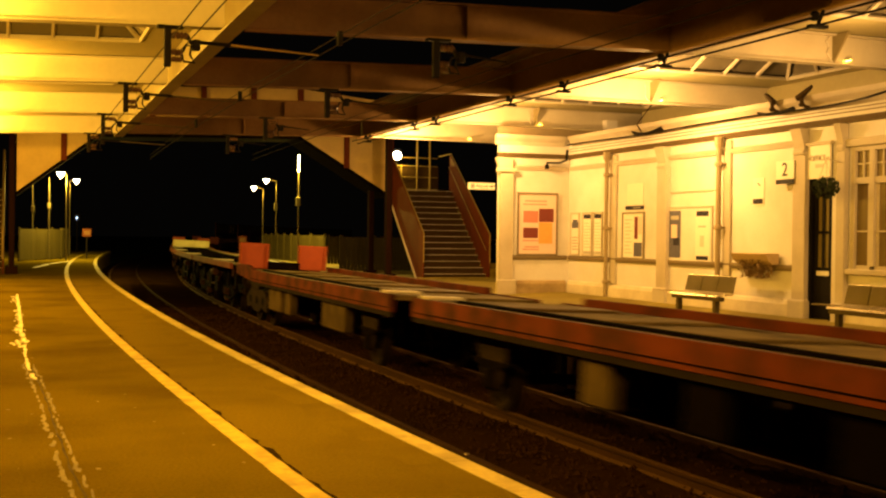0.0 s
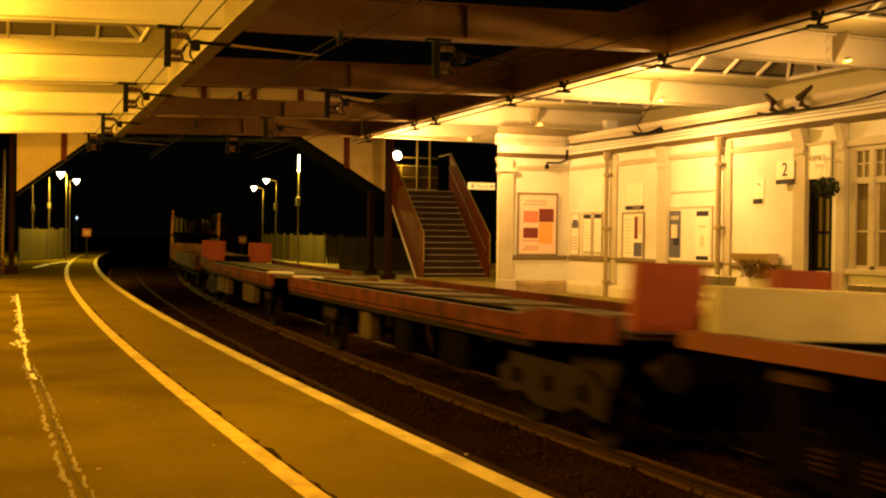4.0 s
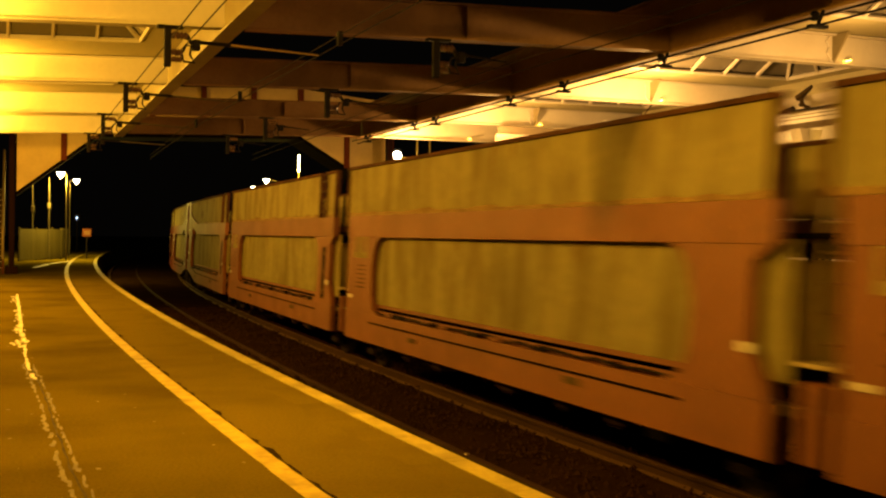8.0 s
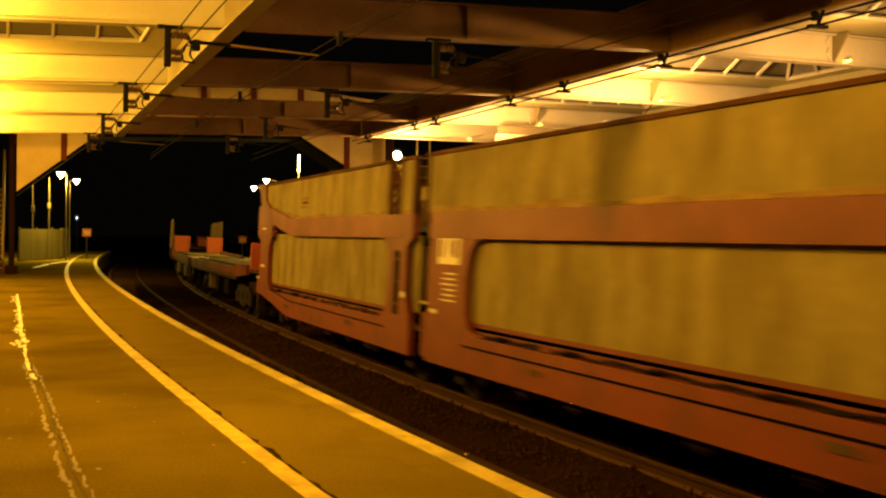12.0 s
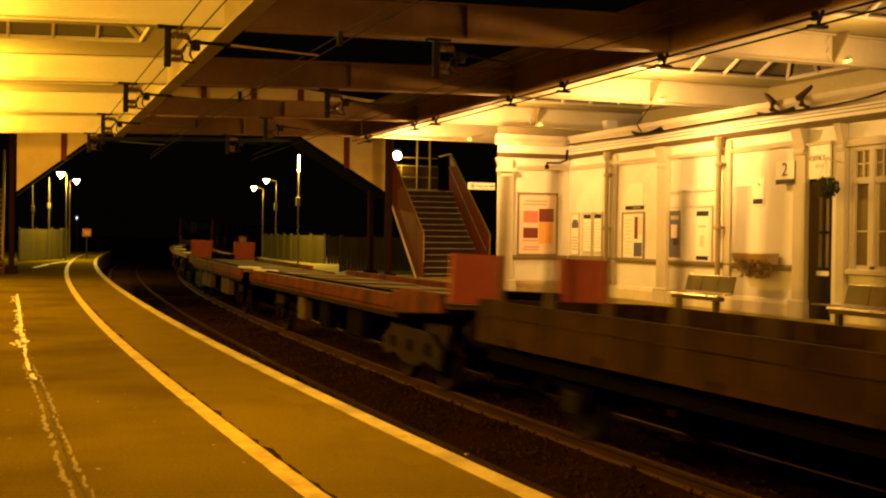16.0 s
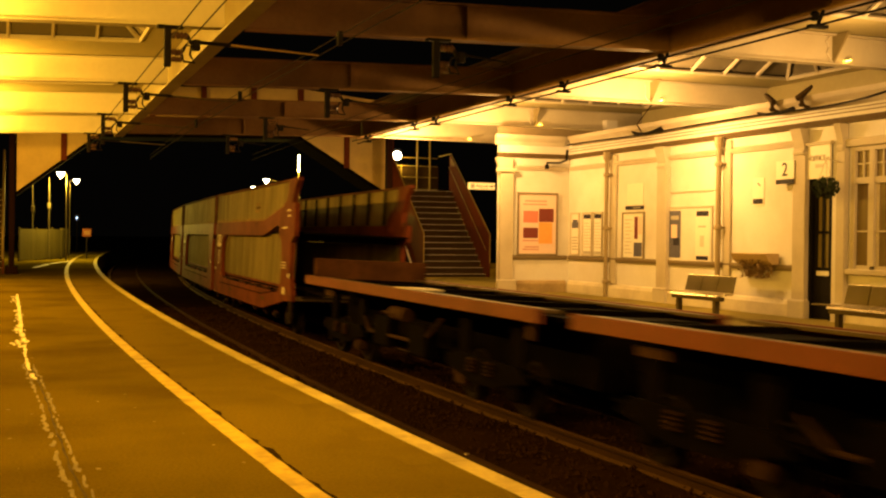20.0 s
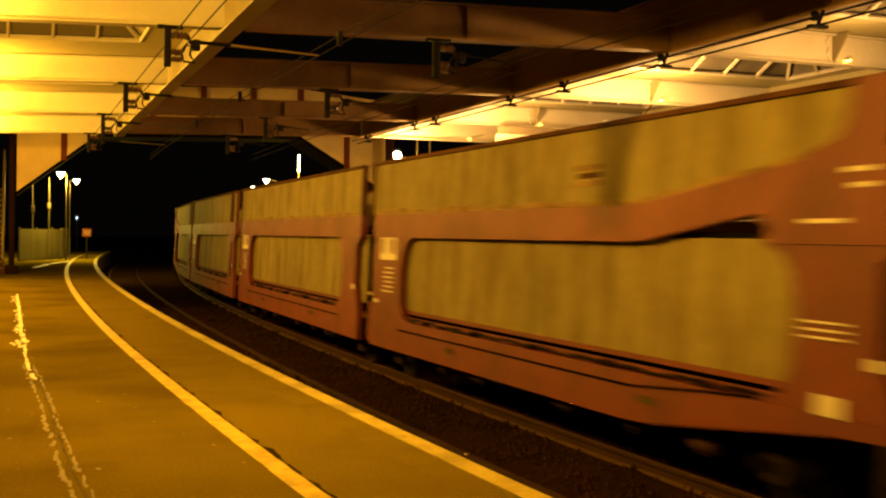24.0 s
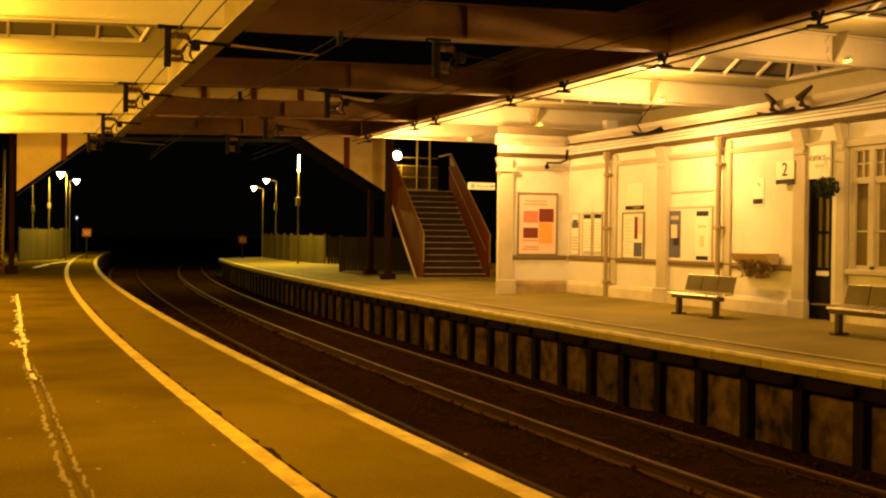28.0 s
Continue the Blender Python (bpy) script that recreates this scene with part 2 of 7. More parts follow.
def lathe(bm, profile, at=(0, 0, 0), seg=14, mat=0):
    """A turned shape about a vertical axis from (radius, height) pairs."""
    rings = [[bm.verts.new((at[0] + r * math.cos(i * 2 * math.pi / seg), at[1] + r * math.sin(i * 2 * math.pi / seg), at[2] + z)) for i in range(seg)] for r, z in profile]
    for a, b in zip(rings, rings[1:]):
        for i in range(seg):
            j = (i + 1) % seg
            bm.faces.new((a[i], a[j], b[j], b[i])).material_index = mat
    bm.faces.new(rings[0][::-1]).material_index = mat
    bm.faces.new(rings[-1]).material_index = mat


def run(bm, points, r, seg=6, mat=0):
    """One bent round bar through the points."""
    pts = [Vector(p) for p in points]
    rings = []
    for i, p in enumerate(pts):
        d = (pts[min(i + 1, len(pts) - 1)] - pts[max(i - 1, 0)]).normalized()
        q = d.to_track_quat("Z", "Y")
        rings.append([bm.verts.new(p + q @ Vector((r * math.cos(k * 2 * math.pi / seg), r * math.sin(k * 2 * math.pi / seg), 0))) for k in range(seg)])
    for a, b in zip(rings, rings[1:]):
        best = min(range(seg), key=lambda o: sum((a[k].co - b[(k + o) % seg].co).length for k in range(seg)))
        for k in range(seg):
            j = (k + 1) % seg
            bm.faces.new((a[k], a[j], b[(j + best) % seg], b[(k + best) % seg])).material_index = mat
    bm.faces.new(rings[0][::-1]).material_index = mat
    bm.faces.new(rings[-1]).material_index = mat


# ---- the curve of the line ----
def near_edge(y):
    d = y - 20.0
    return 2.43 + d * d / (2 * (330.0 if d < 0 else 560.0)) if y > -5 else 3.377 - 0.0758 * (y + 5)


TRACK_R, TRACK_X, TRACK_Y = 400.0, 6.86, 20.0


def track(s, off=0.0):
    """A point of the far track's centre line, s metres along it from the middle of the station, and its heading."""
    if s < -20.0:
        a = -20.0 / TRACK_R
        x, y = TRACK_X + TRACK_R - TRACK_R * math.cos(a), TRACK_Y + TRACK_R * math.sin(a)
        d = s + 20.0
        x, y = x + d * math.sin(a), y + d * math.cos(a)
    else:
        a = s / TRACK_R
        x, y = TRACK_X + TRACK_R - TRACK_R * math.cos(a), TRACK_Y + TRACK_R * math.sin(a)
    return x + off * math.cos(a), y - off * math.sin(a), a


def near_track(y, off=0.0):
    return near_edge(y) + 1.36 + off


def ribbon(bm, rows, mat=0):
    """A strip through rows of points, each row one section across."""
    vs = [[bm.verts.new(p) for p in row] for row in rows]
    for a, b in zip(vs, vs[1:]):
        for i in range(len(a) - 1):
            bm.faces.new((a[i], a[i + 1], b[i + 1], b[i])).material_index = mat
    return vs


def steps(a, b, n):
    return [a + (b - a) * i / n for i in range(n + 1)]


# ---- ground, platforms and track ----
def far_edge(y):
    """The far platform's edge, 1.5 m from the far track's centre."""
    s = TRACK_R * math.asin(max(-0.9, min(0.9, (y - TRACK_Y) / TRACK_R)))
    return track(s)[0] + 1.5


def far_top(x, y):
    """The far platform rises a little from its edge to the building."""
    return 0.0 + 0.11 * max(0.0, min(1.0, (x - far_edge(y)) / 3.8))


def ground():
    bm = bmesh.new()
    xs = [-600, -120, -40, -12, 40, 120, 300, 700]
    ys = [-400, -120, -40, 0, 60, 130, 300, 900]
    vs = [[bm.verts.new((x, y, -1.32)) for x in xs] for y in ys]
    for a, b in zip(vs, vs[1:]):
        for i in range(len(xs) - 1):
            bm.faces.new((a[i], a[i + 1], b[i + 1], b[i]))
    ob = link("ground", bm, GRASS)
    tagged(ob, "dark rough grass beside the railway at night", "ground", kind="structure")
    bm = bmesh.new()
    rows = []
    for y in steps(-60, 150, 420):
        a, b = near_edge(y) - 0.05, far_edge(y) + 0.1
        row = []
        for i in range(25):
            x = a + (b - a) * i / 24
            z = -1.045 + 0.05 * noise.noise((x * 1.3, y * 1.3, 0)) + 0.03 * noise.noise((x * 5, y * 5, 3))
            row.append((x, y, z))
        rows.append(row)
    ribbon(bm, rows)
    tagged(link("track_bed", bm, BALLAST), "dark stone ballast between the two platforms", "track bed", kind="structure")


ground()


def near_platform():
    root = empty("platform_near", pose(0, 0, 0), "grey asphalt platform with yellow line and pale edge", "platform", kind="structure")
    bm = bmesh.new()
    rows = []
    for y in steps(-14, 92, 212):
        e = near_edge(y)
        rows.append([(-7, y, 0), (-3, y, 0), (-1, y, 0.0), (0.2, y, 0.0), (e - 1.2, y, 0)])
    ribbon(bm, rows)
    part("surface", bm, ASPHALT, root)
    bm = bmesh.new()
    ribbon(bm, [[(near_edge(y) - 1.2, y, 0), (near_edge(y) - 0.8, y, 0), (near_edge(y) - 0.4135, y, 0.0), (near_edge(y) - 0.4135, y, -0.3)] for y in steps(-14, 92, 212)])
    part("edge_strip", bm, ASPHALT_EDGE, root)
    bm = bmesh.new()
    ribbon(bm, [[(near_edge(y) - 0.18, y, -0.16), (near_edge(y) - 0.18, y, -1.3)] for y in steps(-14, 92, 100)])
    part("face_wall", bm, WALL_FAR, root)
    bm = bmesh.new()
    ribbon(bm, [[(-7, y, -1.35), (-7, y, 0)] for y in (-14, 92)])
    ribbon(bm, [[(x, 92, 0), (x, 92, -1.35)] for x in (-7, near_edge(92) - 0.18)])
    part("end_wall", bm, WALL_FAR, root)
    # joint line with crumbled edge on the yellow stripe's track side
    bm = bmesh.new()
    rows, rr = [], random.Random(4)
    for y in steps(3, 40, 330):
        e = near_edge(y) - 1.135
        w = 0.006 + 0.05 * max(0, 0.12 + noise.noise((y * 5.9, 1.7, 0))) + 0.03 * rr.random()
        rows.append([(e, y, 0.0035), (e + w, y, 0.0035)])
    ribbon(bm, rows)
    part("joint", bm, JOINT, root, "dark crumbling joint in the asphalt")
    bm = bmesh.new()
    ribbon(bm, [[(near_edge(y) - 1.265 + 0.012 * noise.noise((y * 4, 5, 0)), y, 0.004), (near_edge(y) - 1.13 + 0.012 * noise.noise((y * 4, 9, 0)), y, 0.004)] for y in steps(-10, 88, 500)])
    part("yellow_line", bm, YELLOW, root, "worn yellow painted safety line")
    # remains of an old white line: a thin broken stroke with flaked patches, then a double ghost with a crack
    def old_x(y):
        ys, xs = (6.0, 7.1, 8.8, 10.0, 11.4, 12.6, 16.8, 27.6), (0.34, 0.285, 0.245, 0.23, 0.18, 0.115, 0.08, 0.02)
        return float(np.interp(y, ys, xs)) + 0.015 * noise.noise((y * 0.9, 0.3, 0))

    rr = random.Random(11)
    bm = bmesh.new()
    idx = 0
    y = 11.5
    while y < 27:
        n = noise.noise((y * 0.7, 3.3, 0))
        if n > -0.32 and rr.random() < 0.93:
            w = 0.012 + 0.016 * rr.random() + (0.012 if y > 15 else 0.0)
            x, l = old_x(y) + rr.uniform(-0.008, 0.008), rr.uniform(0.1, 0.24)
            idx += 1
            z = 0.004 + 0.000015 * idx
            ring = [(-w, 0.02), (-w * 0.6, l), (w * 0.7, l * 1.05), (w, l * 0.55), (w * 0.8, -0.02)]
            bm.faces.new([bm.verts.new((x + a, y + b, z)) for a, b in ring])
        y += 0.13
    for yc, spread, count in ((25.0, 1.3, 26), (20.6, 1.5, 24), (17.3, 0.9, 22), (15.2, 0.55, 18)):
        for k in range(count):
            idx += 1
            cy = yc + rr.uniform(-spread, spread)
            cx = old_x(cy) + rr.gauss(-0.035, 0.045)
            w, h = rr.uniform(0.012, 0.04), rr.uniform(0.05, 0.19)
            n = 9
            bm.faces.new([bm.verts.new((cx + w * math.cos(i * 6.283 / n) * rr.uniform(0.45, 1), cy + h * math.sin(i * 6.283 / n) * rr.uniform(0.45, 1), 0.004 + 0.000015 * idx)) for i in range(n)])
    part("old_white_line", bm, WHITE_LINE, root, "flaking remains of a white painted line")
    for off, w in ((-0.035, 0.022), (0.055, 0.017)):
        bm = bmesh.new()
        y, idx = 5.2, 0
        while y < 12.8:
            l = rr.uniform(0.05, 0.16)
            if rr.random() < 0.7:
                ww = w * rr.uniform(0.25, 1.0)
                x = old_x(y) + off + rr.gauss(0, 0.007)
                idx += 1
                z = 0.0028 + 0.000008 * idx
                ring = [(-ww, 0.0), (-ww * rr.uniform(0.4, 1.2), l * 0.6), (-ww * 0.2, l * 1.1), (ww * rr.uniform(0.5, 1.1), l), (ww, l * 0.3), (ww * 0.4, -0.03)]
                bm.faces.new([bm.verts.new((x + a, y + b, z)) for a, b in ring])
            y += l * 0.8
        part("line_ghost", bm, GHOST, root, "faint ragged ghost of an old painted line")
    # pale flecks trodden into the asphalt, and a white mark near the platform's far end
    bm = bmesh.new()
    for k in range(46):
        cx, cy = rr.uniform(-0.6, 1.5), rr.uniform(5.8, 10.5) if k < 34 else rr.uniform(10, 18)
        w = rr.uniform(0.006, 0.02)
        bm.faces.new([bm.verts.new((cx + w * math.cos(i * 1.0472) * rr.uniform(0.5, 1.3), cy + w * 1.6 * math.sin(i * 1.0472) * rr.uniform(0.5, 1.3), 0.0031)) for i in range(6)])
    part("fleck", bm, GHOST, root, "pale trodden flecks")
    bm = bmesh.new()
    ribbon(bm, [[(x - 0.10, y, 0.004), (x + 0.10, y + 0.1, 0.004)] for x, y in ((0.66, 47.0), (0.95, 49.6), (1.31, 52.4), (1.95, 55.8), (2.65, 58.7))])
    part("white_mark", bm, WHITE_LINE, root, "curved white painted mark")
    bm = bmesh.new()
    ribbon(bm, [[(old_x(y) + 0.018 + 0.012 * noise.noise((y * 3.3, 7, 0)), y, 0.0024), (old_x(y) + 0.03 + 0.02 * abs(noise.noise((y * 2.9, 4, 0))), y, 0.0024)] for y in steps(5.0, 12.5, 120)])
    part("crack", bm, CRACK, root, "thin dark crack beside the old line")
    return root


GHOST = material("faint ghost line", (0.152, 0.110, 0.015), 0.75, vary=0.3, grain=40, stain=3, bump=0.1, dirt=(0.09, 0.064, 0.012), dirt_amount=0.9)
JOINT = material("crumbled dark joint", (0.026, 0.017, 0.003), 0.95, vary=0.5, grain=20, spec=0.0)
CRACK = material("dark asphalt crack", (0.045, 0.032, 0.006), 0.9, vary=0.3, grain=30, stain=3, dirt=(0.085, 0.06, 0.01), dirt_amount=0.9)
PLATFORM_NEAR = near_platform()


def far_platform():
    root = empty("platform_far", pose(0, 0, 0), "asphalt platform with pale edge and panelled concrete face", "platform", kind="structure")
    bm = bmesh.new()
    rows = []
    for y in steps(-25, 66, 182):
        e = far_edge(y)
        rows.append([(e + 0.38, y, -0.2), (e + 0.38, y, 0.005)] + [(x, y, far_top(x, y)) for x in (e + 0.9, e + 2.0, e + 3.8, 22)])
    ribbon(bm, rows)
    part("surface", bm, ASPHALT_FAR, root)
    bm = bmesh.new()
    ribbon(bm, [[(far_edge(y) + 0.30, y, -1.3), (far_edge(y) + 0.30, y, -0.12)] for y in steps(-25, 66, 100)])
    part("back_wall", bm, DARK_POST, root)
    bm = bmesh.new()
    ribbon(bm, [[(x, 66, -1.35), (x, 66, far_top(x, 66))] for x in (far_edge(66) + 0.3, 22)])
    ribbon(bm, [[(22, y, -1.35), (22, y, 0.12)] for y in (-25, 66)])
    part("end_wall", bm, WALL_FAR, root)
    bm = bmesh.new()
    ribbon(bm, [[(far_edge(y) + 0.62, y, 0.013 + far_top(far_edge(y) + 0.62, y)), (far_edge(y) + 0.70, y, 0.013 + far_top(far_edge(y) + 0.70, y))] for y in steps(-20, 64, 168)])
    part("line", bm, FAR_LINE, root, "thin worn pale yellow line")
    return root


PLATFORM_FAR = far_platform()


def tracks():
    section = [(-0.036, 0.0), (0.036, 0.0), (0.036, -0.035), (0.012, -0.05), (0.012, -0.12), (0.07, -0.14), (0.07, -0.155), (-0.07, -0.155), (-0.07, -0.14), (-0.012, -0.12), (-0.012, -0.05), (-0.036, -0.035)]

    def rail(name, place, root):
        bm = bmesh.new()
        rows = []
        for i in range(181):
            (x, y, z), nx, ny = place(i)
            rows.append([(x + nx * p, y + ny * p, z + q) for p, q in section + section[:1]])
        ribbon(bm, rows)
        for f in bm.faces:
            f.material_index = 0
        bm.normal_update()
        bmesh.ops.recalc_face_normals(bm, faces=bm.faces)
        for f in bm.faces:
            c = f.calc_center_median()
            f.material_index = 1 if abs(f.normal.z) > 0.9 and f.normal.z > 0 else 0
        part(name, bm, [RAIL, RAIL_TOP], root)

    far = empty("track_far", pose(0, 0, 0), "curved railway track with rusty rails on dark ballast", "track", kind="structure")
    for off, z in ((-0.7525, -0.90), (0.7525, -0.965)):
        def place(i, off=off, z=z):
            s = -90 + i * 1.25
            x, y, a = track(s, off)
            return (x, y, z), math.cos(a), -math.sin(a)
        rail("rail", place, far)
    near = empty("track_near", pose(0, 0, 0), "curved railway track with dull rails on dark ballast", "track", kind="structure")
    for off, z in ((-0.7525, -0.90), (0.7525, -0.965)):
        def place(i, off=off, z=z):
            y = -70 + i * 1.15
            return (near_track(y, off), y, z), 1.0, 0.0
        rail("rail", place, near)
    return far, near


TRACK_FAR, TRACK_NEAR = tracks()


# ---- station building ----
WALL_X, END_Y, WING_X = 12.55, 24.62, 10.70
WIN = [(14.66, 13.74), (11.9, 10.05)]
DOOR = (15.72, 15.14)


def building():
    """Walls with their openings, one object each."""
    bm = bmesh.new()
    x0, x1 = WALL_X, WALL_X + 0.3
    ys = [(-6.0, 10.05), (11.9, 13.74), (14.66, 15.14), (15.72, END_Y)]
    for a, b in ys:
        box(bm, x0, a, -0.1, x1, b, 3.86)
    for b, a in WIN:
        box(bm, x0, a, -0.1, x1, b, 0.98)
        box(bm, x0, a, 2.93, x1, b, 3.86)
    box(bm, x0, DOOR[1], 3.02, x1, DOOR[0], 3.86)
    wall = link("wall_east", bm, CREAM)
    tagged(wall, "cream painted station wall with pilasters and mouldings", "wall", kind="structure")
    bm = bmesh.new()
    box(bm, WING_X + 0.02, END_Y, -0.1, WALL_X + 2.1, END_Y + 0.16, 4.05)
    box(bm, WALL_X + 1.1, END_Y + 0.16, -0.1, WALL_X + 1.4, 31.0, 4.35)
    box(bm, WALL_X + 1.4, 30.7, -0.1, 18.7, 31.0, 4.35)
    box(bm, WALL_X + 0.3, -6.0, -0.1, 19.0, -5.7, 4.35)
    box(bm, 18.7, -5.7, -0.1, 19.0, 30.7, 4.35)
    wing = link("wall_wing", bm, CREAM)
    tagged(wing, "cream painted projecting end wall of the station building", "wall", kind="structure")
    bm = bmesh.new()
    box(bm, WALL_X + 2.1, -5.7, 4.62, 19.2, END_Y + 0.3, 4.75)
    box(bm, WALL_X + 1.1, END_Y + 0.3, 4.62, 19.2, 31.2, 4.75)
    tagged(link("roof_building", bm, STEEL_DARK), "flat dark roof of the station building", "roof", kind="structure")
    bm = bmesh.new()
    box(bm, WALL_X + 2.0, -5.7, -0.1, WALL_X + 2.1, END_Y, 4.6)
    tagged(link("wall_inner", bm, BOARD), "plain inner wall behind the windows and above the cornice", "wall", kind="structure")
    bm = bmesh.new()
    box(bm, WALL_X + 0.3, -5.7, 3.76, WALL_X + 2.0, END_Y, 3.86)
    tagged(link("ledge", bm, BOARD), "boarded ledge above the station rooms", "ledge", kind="structure")

    def mould(name, y0, y1, profile, mat):
        """A moulding along the long wall; profile pairs are (depth from wall, height)."""
        b = bmesh.new()
        prism(b, [(WALL_X - 0.002 - d, z) for d, z in profile], "y", y0, y1)
        part(name, b, mat, wall)

    def mould_end(name, xa, xb, profile, mat):
        b = bmesh.new()
        prism(b, [(END_Y - 0.002 - d, z) for d, z in profile], "x", xa, xb)
        part(name, b, mat, wing)

    cornice = [(0, 3.62), (0.03, 3.62), (0.05, 3.70), (0.13, 3.78), (0.16, 3.86), (0, 3.86)]
    frieze = [(0, 3.33), (0.05, 3.33), (0.07, 3.42), (0.0, 3.44)]
    architrave = [(0, 3.04), (0.03, 3.04), (0.06, 3.12), (0.0, 3.15)]
    dado = [(0, 0.89), (0.025, 0.89), (0.05, 0.95), (0.05, 0.985), (0, 1.0)]
    plinth = [(0, 0.0), (0.09, 0.0), (0.09, 0.32), (0.06, 0.38), (0, 0.40)]
    mould("cornice", -5.9, END_Y - 0.17, cornice, CREAM_TRIM)
    mould_end("cornice", WING_X - 0.12, WALL_X - 0.17, cornice, CREAM_TRIM)
    # moulding coloured dark to draw the shadow line below the cornice
    mould("frieze_moulding", -5.9, END_Y - 0.07, frieze, DARK_TRIM)
    mould_end("frieze_moulding", WING_X - 0.05, WALL_X - 0.07, frieze, DARK_TRIM)
    mould("architrave", 15.95, END_Y - 0.07, architrave, CREAM_TRIM)
    mould_end("architrave", WING_X - 0.05, WALL_X - 0.07, architrave, CREAM_TRIM)
    mould("dado_rail", 15.93, END_Y - 0.06, dado, GREY_TRIM)
    mould_end("dado_rail", 11.0, WALL_X - 0.06, dado, GREY_TRIM)
    mould("plinth", 15.93, END_Y - 0.1, plinth, PLINTH)
    mould_end("plinth", 11.0, WALL_X - 0.1, plinth, PLINTH_GRIMY)
    mould("plinth", -5.8, 15.0, plinth, PLINTH)

    # greyer paint puts the wing band's dimmer light into its colour
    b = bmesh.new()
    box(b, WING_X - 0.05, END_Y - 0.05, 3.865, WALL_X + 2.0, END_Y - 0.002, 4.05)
    part("dimmed_frieze", b, GREY_TRIM, wing)
    for z in (3.5, 3.56):
        mould("fillet", -5.9, END_Y - 0.03, [(0, z), (0.014, z), (0.014, z + 0.018), (0, z + 0.018)], GREY_TRIM)

    def pilaster(y0, y1):
        b = bmesh.new()
        ym = (y0 + y1) / 2
        w = (y1 - y0) / 2
        box(b, WALL_X - 0.10, ym - w, 0.0, WALL_X - 0.002, ym + w, 2.92, 0.012)
        box(b, WALL_X - 0.15, ym - w - 0.05, 0.0, WALL_X - 0.004, ym + w + 0.05, 0.42, 0.02)
        prism(b, [(WALL_X - 0.003, 2.88), (WALL_X - 0.12, 2.88), (WALL_X - 0.13, 2.93), (WALL_X - 0.105, 2.99), (WALL_X - 0.15, 3.17), (WALL_X - 0.20, 3.32), (WALL_X - 0.003, 3.32)], "y", ym - w + 0.03, ym + w - 0.03)
        part("pilaster", b, CREAM_TRIM, wall)

    pilaster(20.06, 20.44)
    pilaster(15.71, 16.04)
    pilaster(14.74, 14.94)
    pilaster(12.35, 12.7)
    for y0, y1 in ((22.24, 22.52), (17.92, 18.14)):
        b = bmesh.new()
        box(b, WALL_X - 0.05, y0, 0.41, WALL_X - 0.002, y1, 3.3, 0.01)
        part("pilaster_strip", b, CREAM_TRIM, wall)
    b = bmesh.new()
    box(b, WING_X + 0.0, END_Y - 0.09, 0.0, WING_X + 0.34, END_Y - 0.002, 3.0, 0.012)
    box(b, WING_X - 0.07, END_Y - 0.13, 0.0, WING_X + 0.42, END_Y - 0.004, 0.42, 0.02)
    box(b, WING_X - 0.09, END_Y - 0.14, 2.96, WING_X + 0.42, END_Y - 0.006, 3.06, 0.02)
    prism(b, [(WING_X - 0.03, 3.06), (WING_X + 0.3, 3.06), (WING_X + 0.3, 3.3), (WING_X - 0.12, 3.3)], "y", END_Y - 0.11, END_Y - 0.01)
    part("pilaster", b, CREAM_TRIM, wing)
    return wall, wing


WALL, WING = building()


